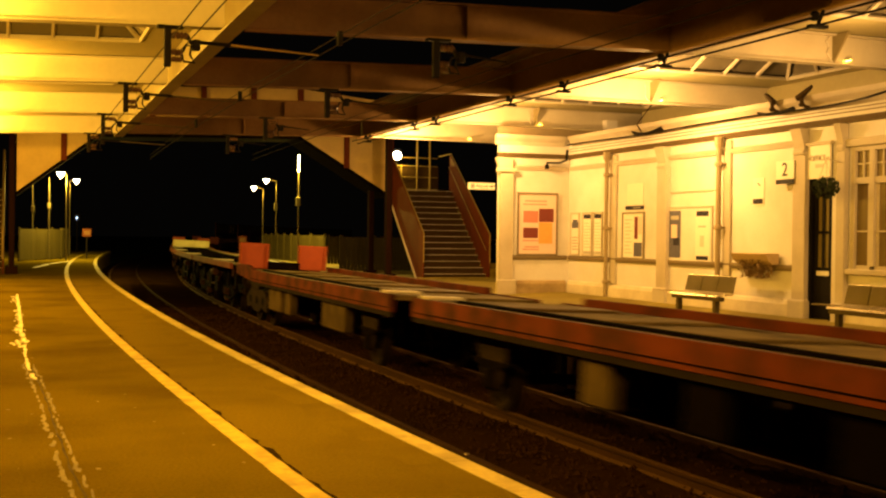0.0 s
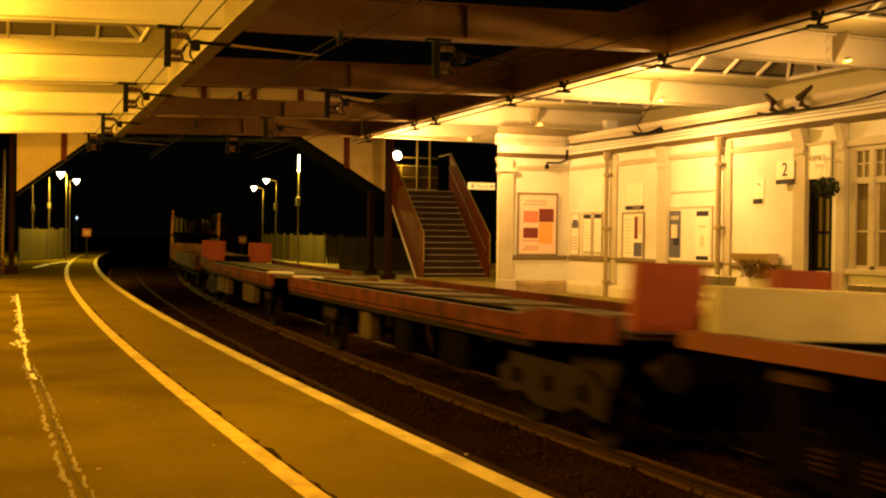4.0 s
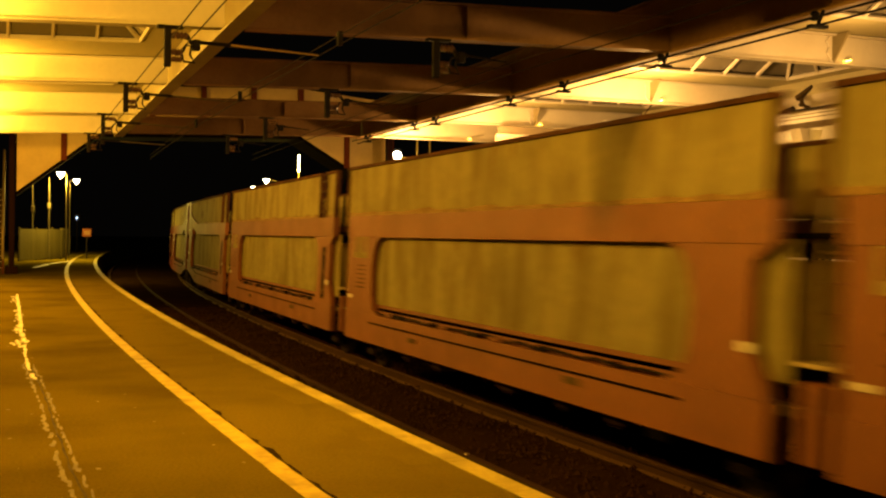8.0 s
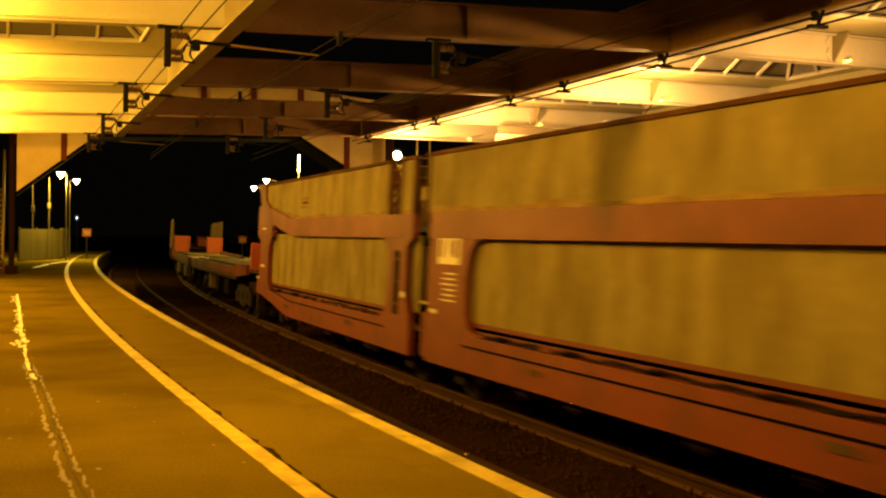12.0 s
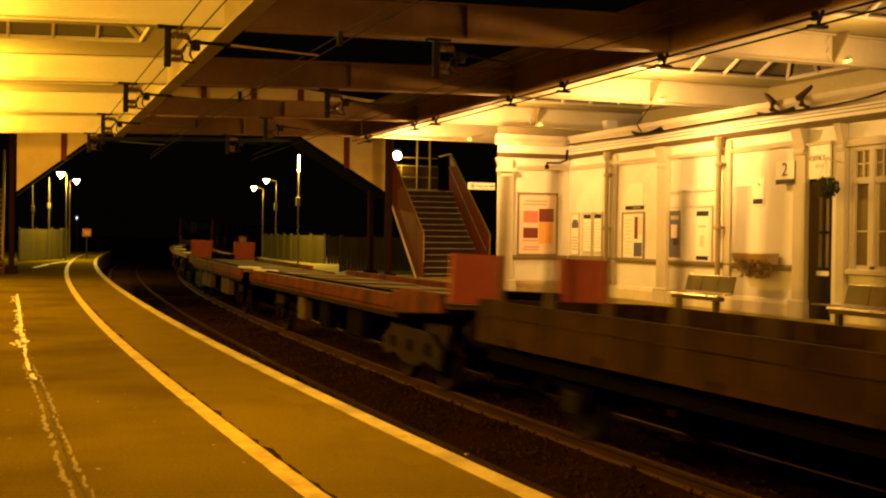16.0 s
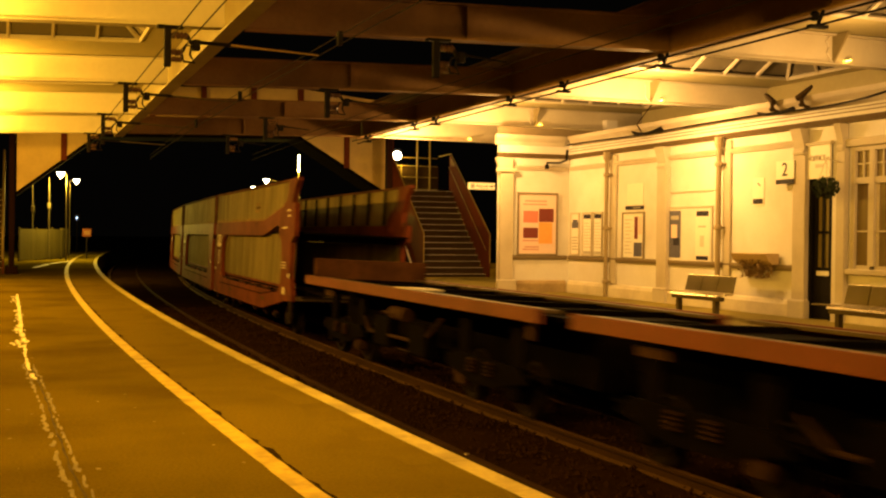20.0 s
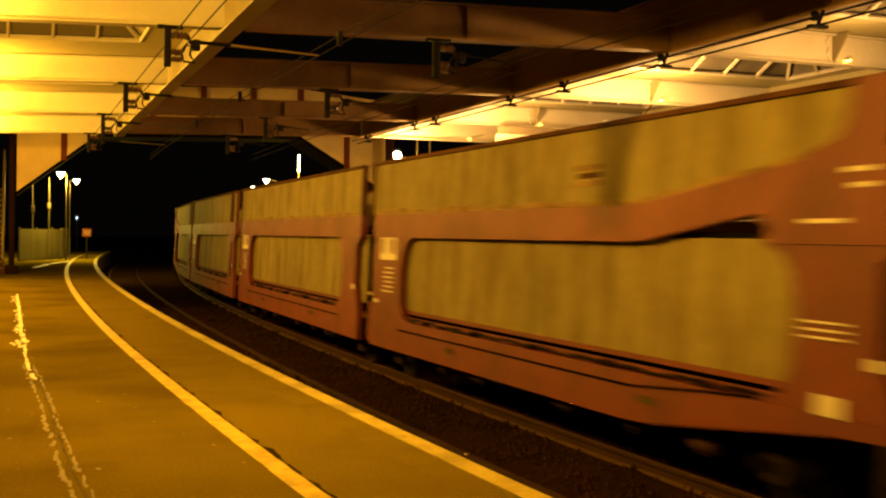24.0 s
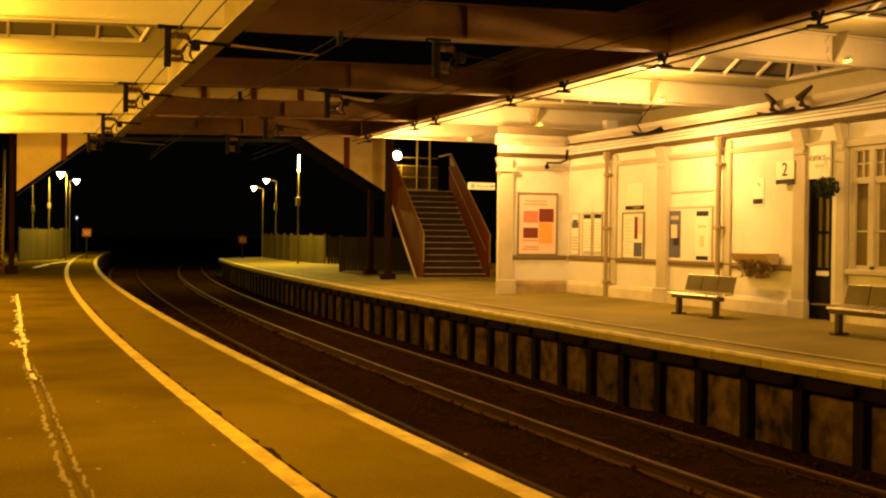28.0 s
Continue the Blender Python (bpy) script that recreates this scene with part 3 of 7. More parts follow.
def windows():
    for k, (b, a) in enumerate(WIN):
        root = empty("window_%d" % (k + 1), pose(WALL_X, (a + b) / 2, 0.98), "tall cream sash window with small upper panes", "window", kind="structure")
        w = (b - a) / 2
        h = 1.95
        bm = bmesh.new()
        box(bm, -0.03, -w, 0, 0.12, -w + 0.08, h)
        box(bm, -0.03, w - 0.08, 0, 0.12, w, h)
        box(bm, -0.03, -w + 0.08, h - 0.07, 0.12, w - 0.08, h)
        box(bm, -0.03, -0.055, 0.05, 0.12, 0.055, h - 0.07)
        part("window_frame", bm, CREAM_TRIM, root)
        bm = bmesh.new()
        box(bm, -0.10, -w - 0.06, -0.09, 0.1, w + 0.06, -0.002, 0.012)
        part("window_sill", bm, CREAM_TRIM, root)
        bm = bmesh.new()
        box(bm, -0.07, -w - 0.12, h + 0.003, 0.1, w + 0.12, h + 0.14, 0.015)
        part("window_head", bm, CREAM_TRIM, root)
        for side in (-1, 1):
            c0, c1 = sorted((side * 0.055, side * (w - 0.08)))
            bm = bmesh.new()
            box(bm, -0.015, c0, 1.36, 0.07, c1, 1.46)
            box(bm, 0.0, c0, 0.59, 0.06, c1, 0.615)
            box(bm, 0.0, (c0 + c1) / 2 - 0.014, 1.46, 0.06, (c0 + c1) / 2 + 0.014, h - 0.07)
            box(bm, 0.0, c0, 1.665, 0.058, c1, 1.69)
            box(bm, 0.0, c0, 0.0, 0.06, c1, 0.06)
            part("sash_bars", bm, CREAM_TRIM, root)
            for z0, z1 in ((0.06, 0.59), (0.615, 1.36)):
                bm = bmesh.new()
                box(bm, 0.025, c0, z0, 0.035, c1, z1)
                part("pane", bm, BLIND, root)
                bm = bmesh.new()
                yc = c1 if side < 0 else c0
                box(bm, 0.016, yc - (0.07 if side < 0 else 0), z0, 0.024, yc + (0 if side < 0 else 0.07), z1)
                part("curtain_edge", bm, CREAM_TRIM, root)
            for y0, y1 in ((c0, (c0 + c1) / 2 - 0.014), ((c0 + c1) / 2 + 0.014, c1)):
                for z0, z1 in ((1.46, 1.665), (1.69, h - 0.07)):
                    bm = bmesh.new()
                    box(bm, 0.025, y0, z0, 0.035, y1, z1)
                    part("pane", bm, BLIND, root)
    root = empty("door_1", pose(WALL_X, (DOOR[0] + DOOR[1]) / 2, 0.12), "black glazed station door with a white letter plate", "door", kind="structure")
    w = (DOOR[0] - DOOR[1]) / 2
    bm = bmesh.new()
    box(bm, 0.0, -w, -0.02, 0.2, -w + 0.06, 2.9)
    box(bm, 0.0, w - 0.06, -0.02, 0.2, w, 2.9)
    box(bm, 0.0, -w + 0.06, 2.84, 0.2, w - 0.06, 2.9)
    box(bm, 0.0, -w + 0.06, 2.2, 0.2, w - 0.06, 2.28)
    part("door_frame", bm, BLACK, root)
    bm = bmesh.new()
    box(bm, 0.06, -w + 0.06, 0.0, 0.11, w - 0.06, 0.86, 0.006)
    box(bm, 0.06, -w + 0.06, 0.86, 0.11, -w + 0.15, 2.2)
    box(bm, 0.06, w - 0.15, 0.86, 0.11, w - 0.06, 2.2)
    box(bm, 0.06, -0.03, 0.86, 0.11, 0.03, 2.2)
    box(bm, 0.06, -w + 0.15, 1.42, 0.105, w - 0.15, 1.47)
    box(bm, 0.06, -w + 0.15, 2.12, 0.105, w - 0.15, 2.2)
    part("door_leaf", bm, BLACK, root)
    for y0, y1 in ((-w + 0.15, -0.03), (0.03, w - 0.15)):
        for z0, z1 in ((0.86, 1.42), (1.47, 2.12)):
            bm = bmesh.new()
            box(bm, 0.08, y0, z0, 0.09, y1, z1)
            part("pane", bm, MESH_PALE, root)
    bm = bmesh.new()
    box(bm, 0.05, -w + 0.1, 0.72, 0.059, w - 0.14, 0.80, 0.003)
    part("letter_plate", bm, SIGN_WHITE, root, "white metal letter plate")
    bm = bmesh.new()
    box(bm, 0.1, -w + 0.06, 2.28, 0.12, w - 0.06, 2.84)
    part("fanlight_pane", bm, CREAM_TRIM, root)
    bm = bmesh.new()
    box(bm, -0.3, -w - 0.1, -0.1, 0.2, w + 0.1, -0.022, 0.01)
    part("threshold", bm, COPING, root)


BLIND = material("glass before drawn tan blinds", (0.15, 0.11, 0.045), 0.2, vary=0.3, grain=1.5, stain=0.8, bump=0)
windows()


# ---- canopies and footbridge ----
BEAM_Z, FASCIA_R, FASCIA_L = 4.10, 8.75, 2.55
BEAMS = [(3.0, 0.05), (8.6, 0.10), (14.05, 0.19), (19.6, 0.27), (25.0, 0.31), (29.55, 0.47)]


def beam_y(k, x):
    y, skew = BEAMS[k]
    return y + skew * max(0.0, 7.0 - x)


def i_beam(name, a, b, z0, depth, flange, mat, label, group, web=0.016):
    """A plated beam between two points of the plan, with flanges and stiffeners."""
    a, b = Vector((*a, 0)), Vector((*b, 0))
    d = b - a
    length = d.length
    root = empty(name, Matrix.Translation((a.x, a.y, z0)) @ Matrix.Rotation(math.atan2(d.y, d.x), 4, "Z"), label, "beam", group)
    bm = bmesh.new()
    box(bm, 0, -web / 2, 0.022, length, web / 2, depth - 0.022)
    part("web", bm, mat, root)
    for z in (0.0, depth - 0.022):
        bm = bmesh.new()
        box(bm, 0, -flange / 2, z, length, flange / 2, z + 0.022)
        part("flange", bm, mat, root)
    n = max(1, int(length / 2.1))
    for i in range(1, n):
        bm = bmesh.new()
        x = length * i / n
        if mat is STEEL_CREAM:
            bm.free()
            continue
        box(bm, x - 0.008, -flange / 2 + 0.02, 0.022, x + 0.008, flange / 2 - 0.02, depth - 0.022)
        part("stiffener", bm, mat, root)
    return root


def canopies():
    for k in range(len(BEAMS)):
        i_beam("roof_beam", (-6.5, beam_y(k, -6.5)), (FASCIA_L - 0.02, beam_y(k, FASCIA_L)), BEAM_Z, 0.46, 0.22, STEEL_CREAM, "cream painted steel beam under the near platform canopy", "canopy beams")
        # same beams over the tracks, with their lack of light painted dark
        i_beam("roof_beam", (FASCIA_L + 0.24, beam_y(k, FASCIA_L + 0.24)), (FASCIA_R - 0.02, beam_y(k, FASCIA_R)), BEAM_Z, (0.5, 0.5, 0.5, 0.5, 0.40, 0.46)[k], 0.24, STEEL_DARK, "steel girder spanning the tracks, darkened in colour as unlit", "girders over the tracks")
        xe = WALL_X + 1.98 if k < 4 else 15.0
        i_beam("roof_beam", (FASCIA_R + 0.24, BEAMS[k][0]), (xe, BEAMS[k][0]), BEAM_Z, 0.46, 0.22, STEEL_CREAM, "cream painted steel beam under the far platform canopy", "canopy beams")
    y_end_r, y_end_l = BEAMS[-1][0] + 0.15, beam_y(5, FASCIA_L) + 0.15

    def fascia(name, x, y0, y1, z0, depth, inner, outer, label, sign):
        root = empty(name, pose(x, 0, z0), label, "girder", "canopy edge girders")
        bm = bmesh.new()
        box(bm, 0, y0, 0.03, 0.03, y1, depth - 0.03)
        part("web", bm, outer, root)
        bm = bmesh.new()
        box(bm, 0.032 if sign > 0 else -0.022, y0, 0.04, 0.052 if sign > 0 else -0.002, y1, depth - 0.04)
        part("lining", bm, inner, root)
        for z in (0.0, depth - 0.03):
            bm = bmesh.new()
            box(bm, -0.10, y0, z, 0.14, y1, z + 0.03)
            part("flange", bm, outer, root)
        rivet = bmesh.new()
        lathe(rivet, [(0.022, 0), (0.018, 0.010), (0.008, 0.016)], seg=7)
        me = bpy.data.meshes.new("rivet")
        rivet.to_mesh(me)
        rivet.free()
        me.materials.append(outer)
        y = y0 + 0.3
        while y < y1:
            part_mesh("rivet", me, root, pose(-0.001, y, 0.12, 0, -90, 0))
            part_mesh("rivet", me, root, pose(-0.001, y, depth - 0.12, 0, -90, 0))
            y += 0.62
        return root

    # far girder: track face coloured dark as unlit, platform lining left cream
    fascia("edge_girder", FASCIA_R, 2.9, y_end_r, 4.06, 0.86, STEEL_CREAM, STEEL_DARK, "deep riveted girder along the far canopy edge, track face darkened as unlit", 1)
    # near girder's dull olive stands in for the weaker light reaching it
    fascia("edge_girder", FASCIA_L, 2.9, y_end_l, 4.02, 0.80, STEEL_DULL, STEEL_DULL, "deep girder along the near canopy edge, dulled for dim light", -1)
    # boarded ceilings at the head of the beams, with a hipped lantern in each bay
    for side, x0, x1, xa, xb in (("far", FASCIA_R + 0.06, WALL_X + 2.1, 9.7, 14.15), ("near", -6.6, FASCIA_L - 0.03, -5.6, 1.9)):
        T0, T1 = 0.14, 0.72 if side == "near" else 0.79
        bm = bmesh.new()
        for k in range(len(BEAMS) - 1):
            def q(x, t):
                return beam_y(k, x) + (beam_y(k + 1, x) - beam_y(k, x)) * t
            z = 4.575
            ring = [(x0, 0.0), (x1, 0.0), (x1, 1.0), (x0, 1.0)]
            hole = [(xa, T0), (xb, T0), (xb, T1), (xa, T1)]
            for up in (0.0, 0.06):
                o = [bm.verts.new((x, q(x, t), z + up)) for x, t in ring]
                i = [bm.verts.new((x, q(x, t), z + up)) for x, t in hole]
                for j in range(4):
                    m = (j + 1) % 4
                    bm.faces.new((o[j], o[m], i[m], i[j]) if up else (o[m], o[j], i[j], i[m]))
        ob = link("ceiling_" + side, bm, BOARD)
        tagged(ob, "pale boarded canopy ceiling with glazed lanterns", "ceiling", kind="structure")
        for k in range(len(BEAMS) - 1):
            def q(x, t):
                return beam_y(k, x) + (beam_y(k + 1, x) - beam_y(k, x)) * t
            root = empty("roof_lantern", pose(0, 0, 4.6), "hipped glass roof lantern with pale bars", "rooflight", "roof lanterns")
            rise, hip, TM = 0.85, (1.2 if side == "far" else 1.1), (T0 + T1) / 2
            P = {n: Vector((x, q(x, t), h)) for n, x, t, h in (("a", xa, T0, 0), ("b", xb, T0, 0), ("c", xb, T1, 0), ("d", xa, T1, 0), ("e", xa + hip, TM, rise), ("f", xb - hip, TM, rise))}
            for names in ("abfe", "cdef", "bcf", "dae"):
                b2 = bmesh.new()
                b2.faces.new([b2.verts.new(P[n] + Vector((0, 0, 0.05))) for n in names])
                part("pane", b2, GLASS_DARK, root, "dark night glass")
            for s0, e0 in (("a", "e"), ("d", "e"), ("b", "f"), ("c", "f"), ("e", "f"), ("a", "b"), ("c", "d"), ("a", "d"), ("b", "c")):
                b2 = bmesh.new()
                tube(b2, P[s0], P[e0], 0.04, seg=5)
                part("glazing_bar", b2, STEEL_CREAM, root)
            for top_end, xe in (("e", xa), ("f", xb)):
                for t in (0.25, 0.5, 0.75):
                    b2 = bmesh.new()
                    tube(b2, P[top_end], (xe, q(xe, T0 + (T1 - T0) * t), 0.0), 0.03, seg=5)
                    part("glazing_bar", b2, STEEL_CREAM, root)
            n = max(2, int((xb - xa) / 0.66))
            for i in range(1, n):
                x = xa + (xb - xa) * i / n
                t = 1.0
                if x < xa + hip:
                    t = (x - xa) / hip
                elif x > xb - hip:
                    t = (xb - x) / hip
                for t0 in (T0, T1):
                    b2 = bmesh.new()
                    tt = t0 + (TM - t0) * t
                    tube(b2, (x, q(x, t0), 0.0), (x, q(x, tt), rise * t), 0.035, seg=5)
                    part("glazing_bar", b2, STEEL_CREAM, root)
    # tapered gussets on the beam faces near the wall, each with a curled stay
    for k in range(1, 5):
        x, y = (11.75, 11.55, 11.60, 11.76, 11.75)[k], BEAMS[k][0]
        root = empty("canopy_bracket", pose(x, y - 0.01, BEAM_Z + 0.024), "tapered gusset plate on the canopy beam, dulled for shade", "bracket", "canopy brackets")
        # plate's dull olive carries the shade on its track-facing side
        bm = bmesh.new()
        prism(bm, [(0.0, 0.43), (-0.36, 0.43), (-0.33, 0.38), (-0.03, 0.0), (0.0, 0.0)], "x", -0.012, 0.012)
        part("plate", bm, STEEL_DULL, root)
        bm = bmesh.new()
        run(bm, [(-0.07, -0.02, 0.4), (-0.13, -0.02, 0.33), (-0.08, -0.02, 0.24), (-0.12, -0.02, 0.15), (-0.06, -0.02, 0.05), (-0.01, -0.02, 0.01)], 0.018, 6)
        part("curled_stay", bm, STEEL_CREAM, root)


canopies()


def footbridge():
    root = empty("footbridge", pose(0, 0, 0), "maroon and buff steel footbridge with stair flights", "footbridge")

    def flight(xa, xb, ya, n, rise, going, z0):
        for i in range(n):
            z = z0 + rise * (i + 1)
            bm = bmesh.new()
            box(bm, xa, ya + going * i, z - 0.05, xb, ya + going * (i + 1) + 0.02, z - 0.004)
            st = part("step", bm, STAIR_DARK, root)
            bm = bmesh.new()
            box(bm, xa, ya + going * i - 0.015, z - 0.012, xb, ya + going * i + 0.014, z)
            part("nosing", bm, TREAD, st, "pale worn stair nosing")
            bm = bmesh.new()
            box(bm, xa, ya + going * i + 0.03, z - rise, xb, ya + going * i + 0.045, z - 0.051)
            part("riser", bm, STAIR_DARK, st)

    # right-hand flight rising away from the platform, with solid maroon sides
    xa, xb, y0, n, rise, going = 11.84, 13.98, 33.2, 15, 0.197, 0.262
    flight(xa, xb, y0, n, rise, going, 0.05)
    top, yt = 0.05 + n * rise, y0 + n * going
    for x in (xa - 0.06, xb + 0.02):
        bm = bmesh.new()
        prism(bm, [(y0 - 0.25, 0.0), (y0 - 0.25, 1.45), (yt, top + 1.25), (yt + 0.1, top + 1.25), (yt + 0.1, top - 0.25), (y0 + 0.35, 0.02)], "x", x, x + 0.04)
        part("side_panel", bm, MAROON, root, "solid maroon stair side")
        bm = bmesh.new()
        run(bm, [(x + 0.02, y0 - 0.27, 0.6), (x + 0.02, y0 - 0.27, 1.5), (x + 0.02, yt, top + 1.32), (x + 0.02, yt + 1.4, top + 1.32)], 0.022)
        part("handrail", bm, HANDRAIL, root, "pale worn handrail")
        bm = bmesh.new()
        run(bm, [(x + (0.09 if x < 13 else -0.05), y0 - 0.1, 1.0), (x + (0.09 if x < 13 else -0.05), yt, top + 0.85)], 0.016)
        part("handrail", bm, HANDRAIL, root)
        bm = bmesh.new()
        prism(bm, [(y0 + 0.28, 0.0), (y0 + 0.35, 0.0), (yt, top - 0.30), (yt, top - 0.23)], "x", x - 0.05, x + 0.01)
        part("stringer", bm, TREAD, root)
    bm = bmesh.new()
    box(bm, xa - 0.1, yt, top - 0.2, xb + 0.1, yt + 1.6, top - 0.03)
    part("landing", bm, STAIR_DARK, root)
    bm = bmesh.new()
    box(bm, xa - 0.15, y0 - 0.45, 0.02, xb + 0.15, y0 + 0.1, 0.14, 0.015)
    part("footing", bm, COPING, root)
    for x, tall in ((xa + 0.75, 0.98), (xa + 1.35, 1.9), (xb - 0.30, 1.9)):
        bm = bmesh.new()
        tube(bm, (x, yt + 1.5, top), (x, yt + 1.5, top + tall), 0.034)
        part("post", bm, HANDRAIL, root)
    for z in (0.55, 0.95, 1.25):
        bm = bmesh.new()
        tube(bm, (xa, yt + 1.5, top + z), (xb, yt + 1.5, top + z), 0.016)
        part("rail", bm, HANDRAIL, root)
    bm = bmesh.new()
    box(bm, xa, yt + 1.48, top - 0.02, xb, yt + 1.52, top + 0.13)
    part("kick_plate", bm, STEEL_DULL, root)
    bm = bmesh.new()
    box(bm, xa - 0.05, yt + 1.56, top - 0.1, xb + 0.05, yt + 1.60, top + 0.95)
    part("back_panel", bm, STAIR_DARK, root)
    for ob in root.children_recursive:
        for v in ob.data.vertices:
            v.co.x += 0.062 * (v.co.y - 32.95)
    # upper flights over the tracks, cream sides with a dark lower edge
    def side(pts, ya, yb):
        for off in (0.0, 1.6):
            bm = bmesh.new()
            p = [(x, z) for x, z in pts]
            lo = [bm.verts.new((x, ya + (yb - ya) * (x - pts[0][0]) / (pts[1][0] - pts[0][0]) + off, z)) for x, z in p]
            hi = [bm.verts.new((v.co.x, v.co.y + 0.05, v.co.z)) for v in lo]
            bm.faces.new(lo)
            bm.faces.new(hi[::-1])
            for i in range(len(lo)):
                j = (i + 1) % len(lo)
                bm.faces.new((lo[j], lo[i], hi[i], hi[j]))
            bmesh.ops.recalc_face_normals(bm, faces=bm.faces)
            part("bridge_side", bm, BRIDGE_CREAM, root, "buff panelled bridge side")
    side([(12.0, 2.85), (8.8, 4.75), (8.8, 6.3), (12.0, 6.0)], 37.1, 37.1)
    side([(8.8, 4.75), (2.55, 4.72), (2.55, 6.3), (8.8, 6.3)], 37.1, 39.2)
    side([(2.55, 4.72), (0.0, 2.75), (0.0, 6.0), (2.55, 6.3)], 39.2, 40.0)
    for (x0, z0, ya), (x1, z1, yb) in (((12.0, 2.85, 37.1), (8.8, 4.75, 37.1)), ((8.8, 4.75, 37.1), (2.55, 4.72, 39.2)), ((2.55, 4.72, 39.2), (0.0, 2.75, 40.0))):
        bm2 = bmesh.new()
        vs = [bm2.verts.new(c) for c in ((x0, ya, z0), (x1, yb, z1), (x1, yb + 1.65, z1), (x0, ya + 1.65, z0))]
        bm2.faces.new(vs)
        r = bmesh.ops.extrude_face_region(bm2, geom=bm2.faces[:])
        for v in [g for g in r["geom"] if isinstance(g, bmesh.types.BMVert)]:
            v.co.z -= 0.12
        bmesh.ops.recalc_face_normals(bm2, faces=bm2.faces)
        # soffit's shade is put into the deck's near-black colour
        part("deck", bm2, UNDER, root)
    for x, y, z0, z1 in ((10.45, 37.02, 3.7, 6.0), (1.45, 39.5, 3.8, 6.0), (12.0, 37.0, 2.6, 6.0), (8.85, 37.02, 4.7, 6.3), (7.37, 37.5, 4.7, 6.3), (5.8, 38.02, 4.7, 6.3), (4.2, 38.6, 4.7, 6.3)):
        bm = bmesh.new()
        box(bm, x - 0.09, y - 0.05, z0, x + 0.09, y + 0.03, z1)
        part("panel_post", bm, MAROON, root)
    for x, y, head in ((11.5, 37.6, 2.98), (10.85, 33.6, 4.7), (-0.15, 40.3, 4.7), (-0.15, 41.9, 4.7)):
        bm = bmesh.new()
        box(bm, x - 0.09, y - 0.13, 0.0, x + 0.09, y + 0.13, head, 0.02)
        box(bm, x - 0.2, y - 0.2, 0.0, x + 0.2, y + 0.2, 0.25, 0.02)
        part("column", bm, COLUMN, root)
    # the other flight, on the near platform
    xa2, xb2, yy = -2.4, -0.45, 40.6
    flight(xa2, xb2, yy, n, rise, going, 0.0)
    for x in (xa2 - 0.06, xb2 + 0.02):
        bm = bmesh.new()
        prism(bm, [(yy - 0.25, 0.0), (yy - 0.25, 1.45), (yy + 3.9, 4.3), (yy + 3.9, 2.75), (yy + 0.35, 0.02)], "x", x, x + 0.04)
        part("side_panel", bm, MAROON, root)
        bm = bmesh.new()
        run(bm, [(x, yy - 0.27, 0.5), (x, yy - 0.27, 1.5), (x, yy + 3.9, 4.4)], 0.035)
        part("handrail", bm, HANDRAIL, root)
    return root


footbridge()


# ---- lamps ----
def canopy_lamp(x, y, power, colour, size=1.0, light_x=None, glass=0.049):
    """A bulkhead lamp fixed to a beam's web, just above its lower flange."""
    z = BEAM_Z + 0.03
    root = empty("canopy_lamp", pose(x, y, z), "small sodium lamp fixed below a canopy beam", "lamp", "canopy lamps")
    bm = bmesh.new()
    box(bm, -0.15 * size, -0.07, 0.05, 0.15 * size, 0.07, 0.0995, 0.01)
    box(bm, -0.03, 0.0705, 0.06, 0.03, 0.11, 0.09)
    part("housing", bm, STEEL_CREAM, root)
    bm = bmesh.new()
    box(bm, -0.13 * size, -0.06, 0.049 - glass, 0.13 * size, 0.06, 0.049, min(0.015, glass * 0.4))
    part("diffuser", bm, GLOW_SODIUM, root, "glowing orange diffuser")
    # the light itself is set in the air, clear of its fitting
    lx = x if light_x is None else light_x
    lamp("sodium_light", "POINT", pose(lx, y - (0.34 if x < 5 else 0.6 if lx < 10 else 1.2), z - (0.17 if x < 5 else 0.45)), power, colour, 0.04 if x < 5 else 0.1)


GLOW_SODIUM = glow("sodium glow", SODIUM, 14.0)
GLOW_BLUE = glow("blue-white signal glow", (0.5, 0.75, 1.0), 3.0)
GLOW_WHITE = glow("white lamp glow", (1.0, 0.86, 0.62), 9.0)
for k, (x, p) in enumerate(((1.0, 215), (1.0, 430), (-1.6, 480), (-1.6, 640), (-1.6, 580), (-1.6, 540))):
    canopy_lamp(x, beam_y(k, x) - 0.125, p, SODIUM, 1.3)
for k, x, p in ((0, 11.0, 300), (1, 11.0, 250), (2, 10.9, 46), (3, 10.9, 250), (4, 10.0, 205), (5, 9.9, 290)):
    canopy_lamp((11.9, 11.9, 11.85, 11.98, 11.9, 11.9)[k], BEAMS[k][0] - 0.06, p, SODIUM_PALE, 0.15, x, 0.01)


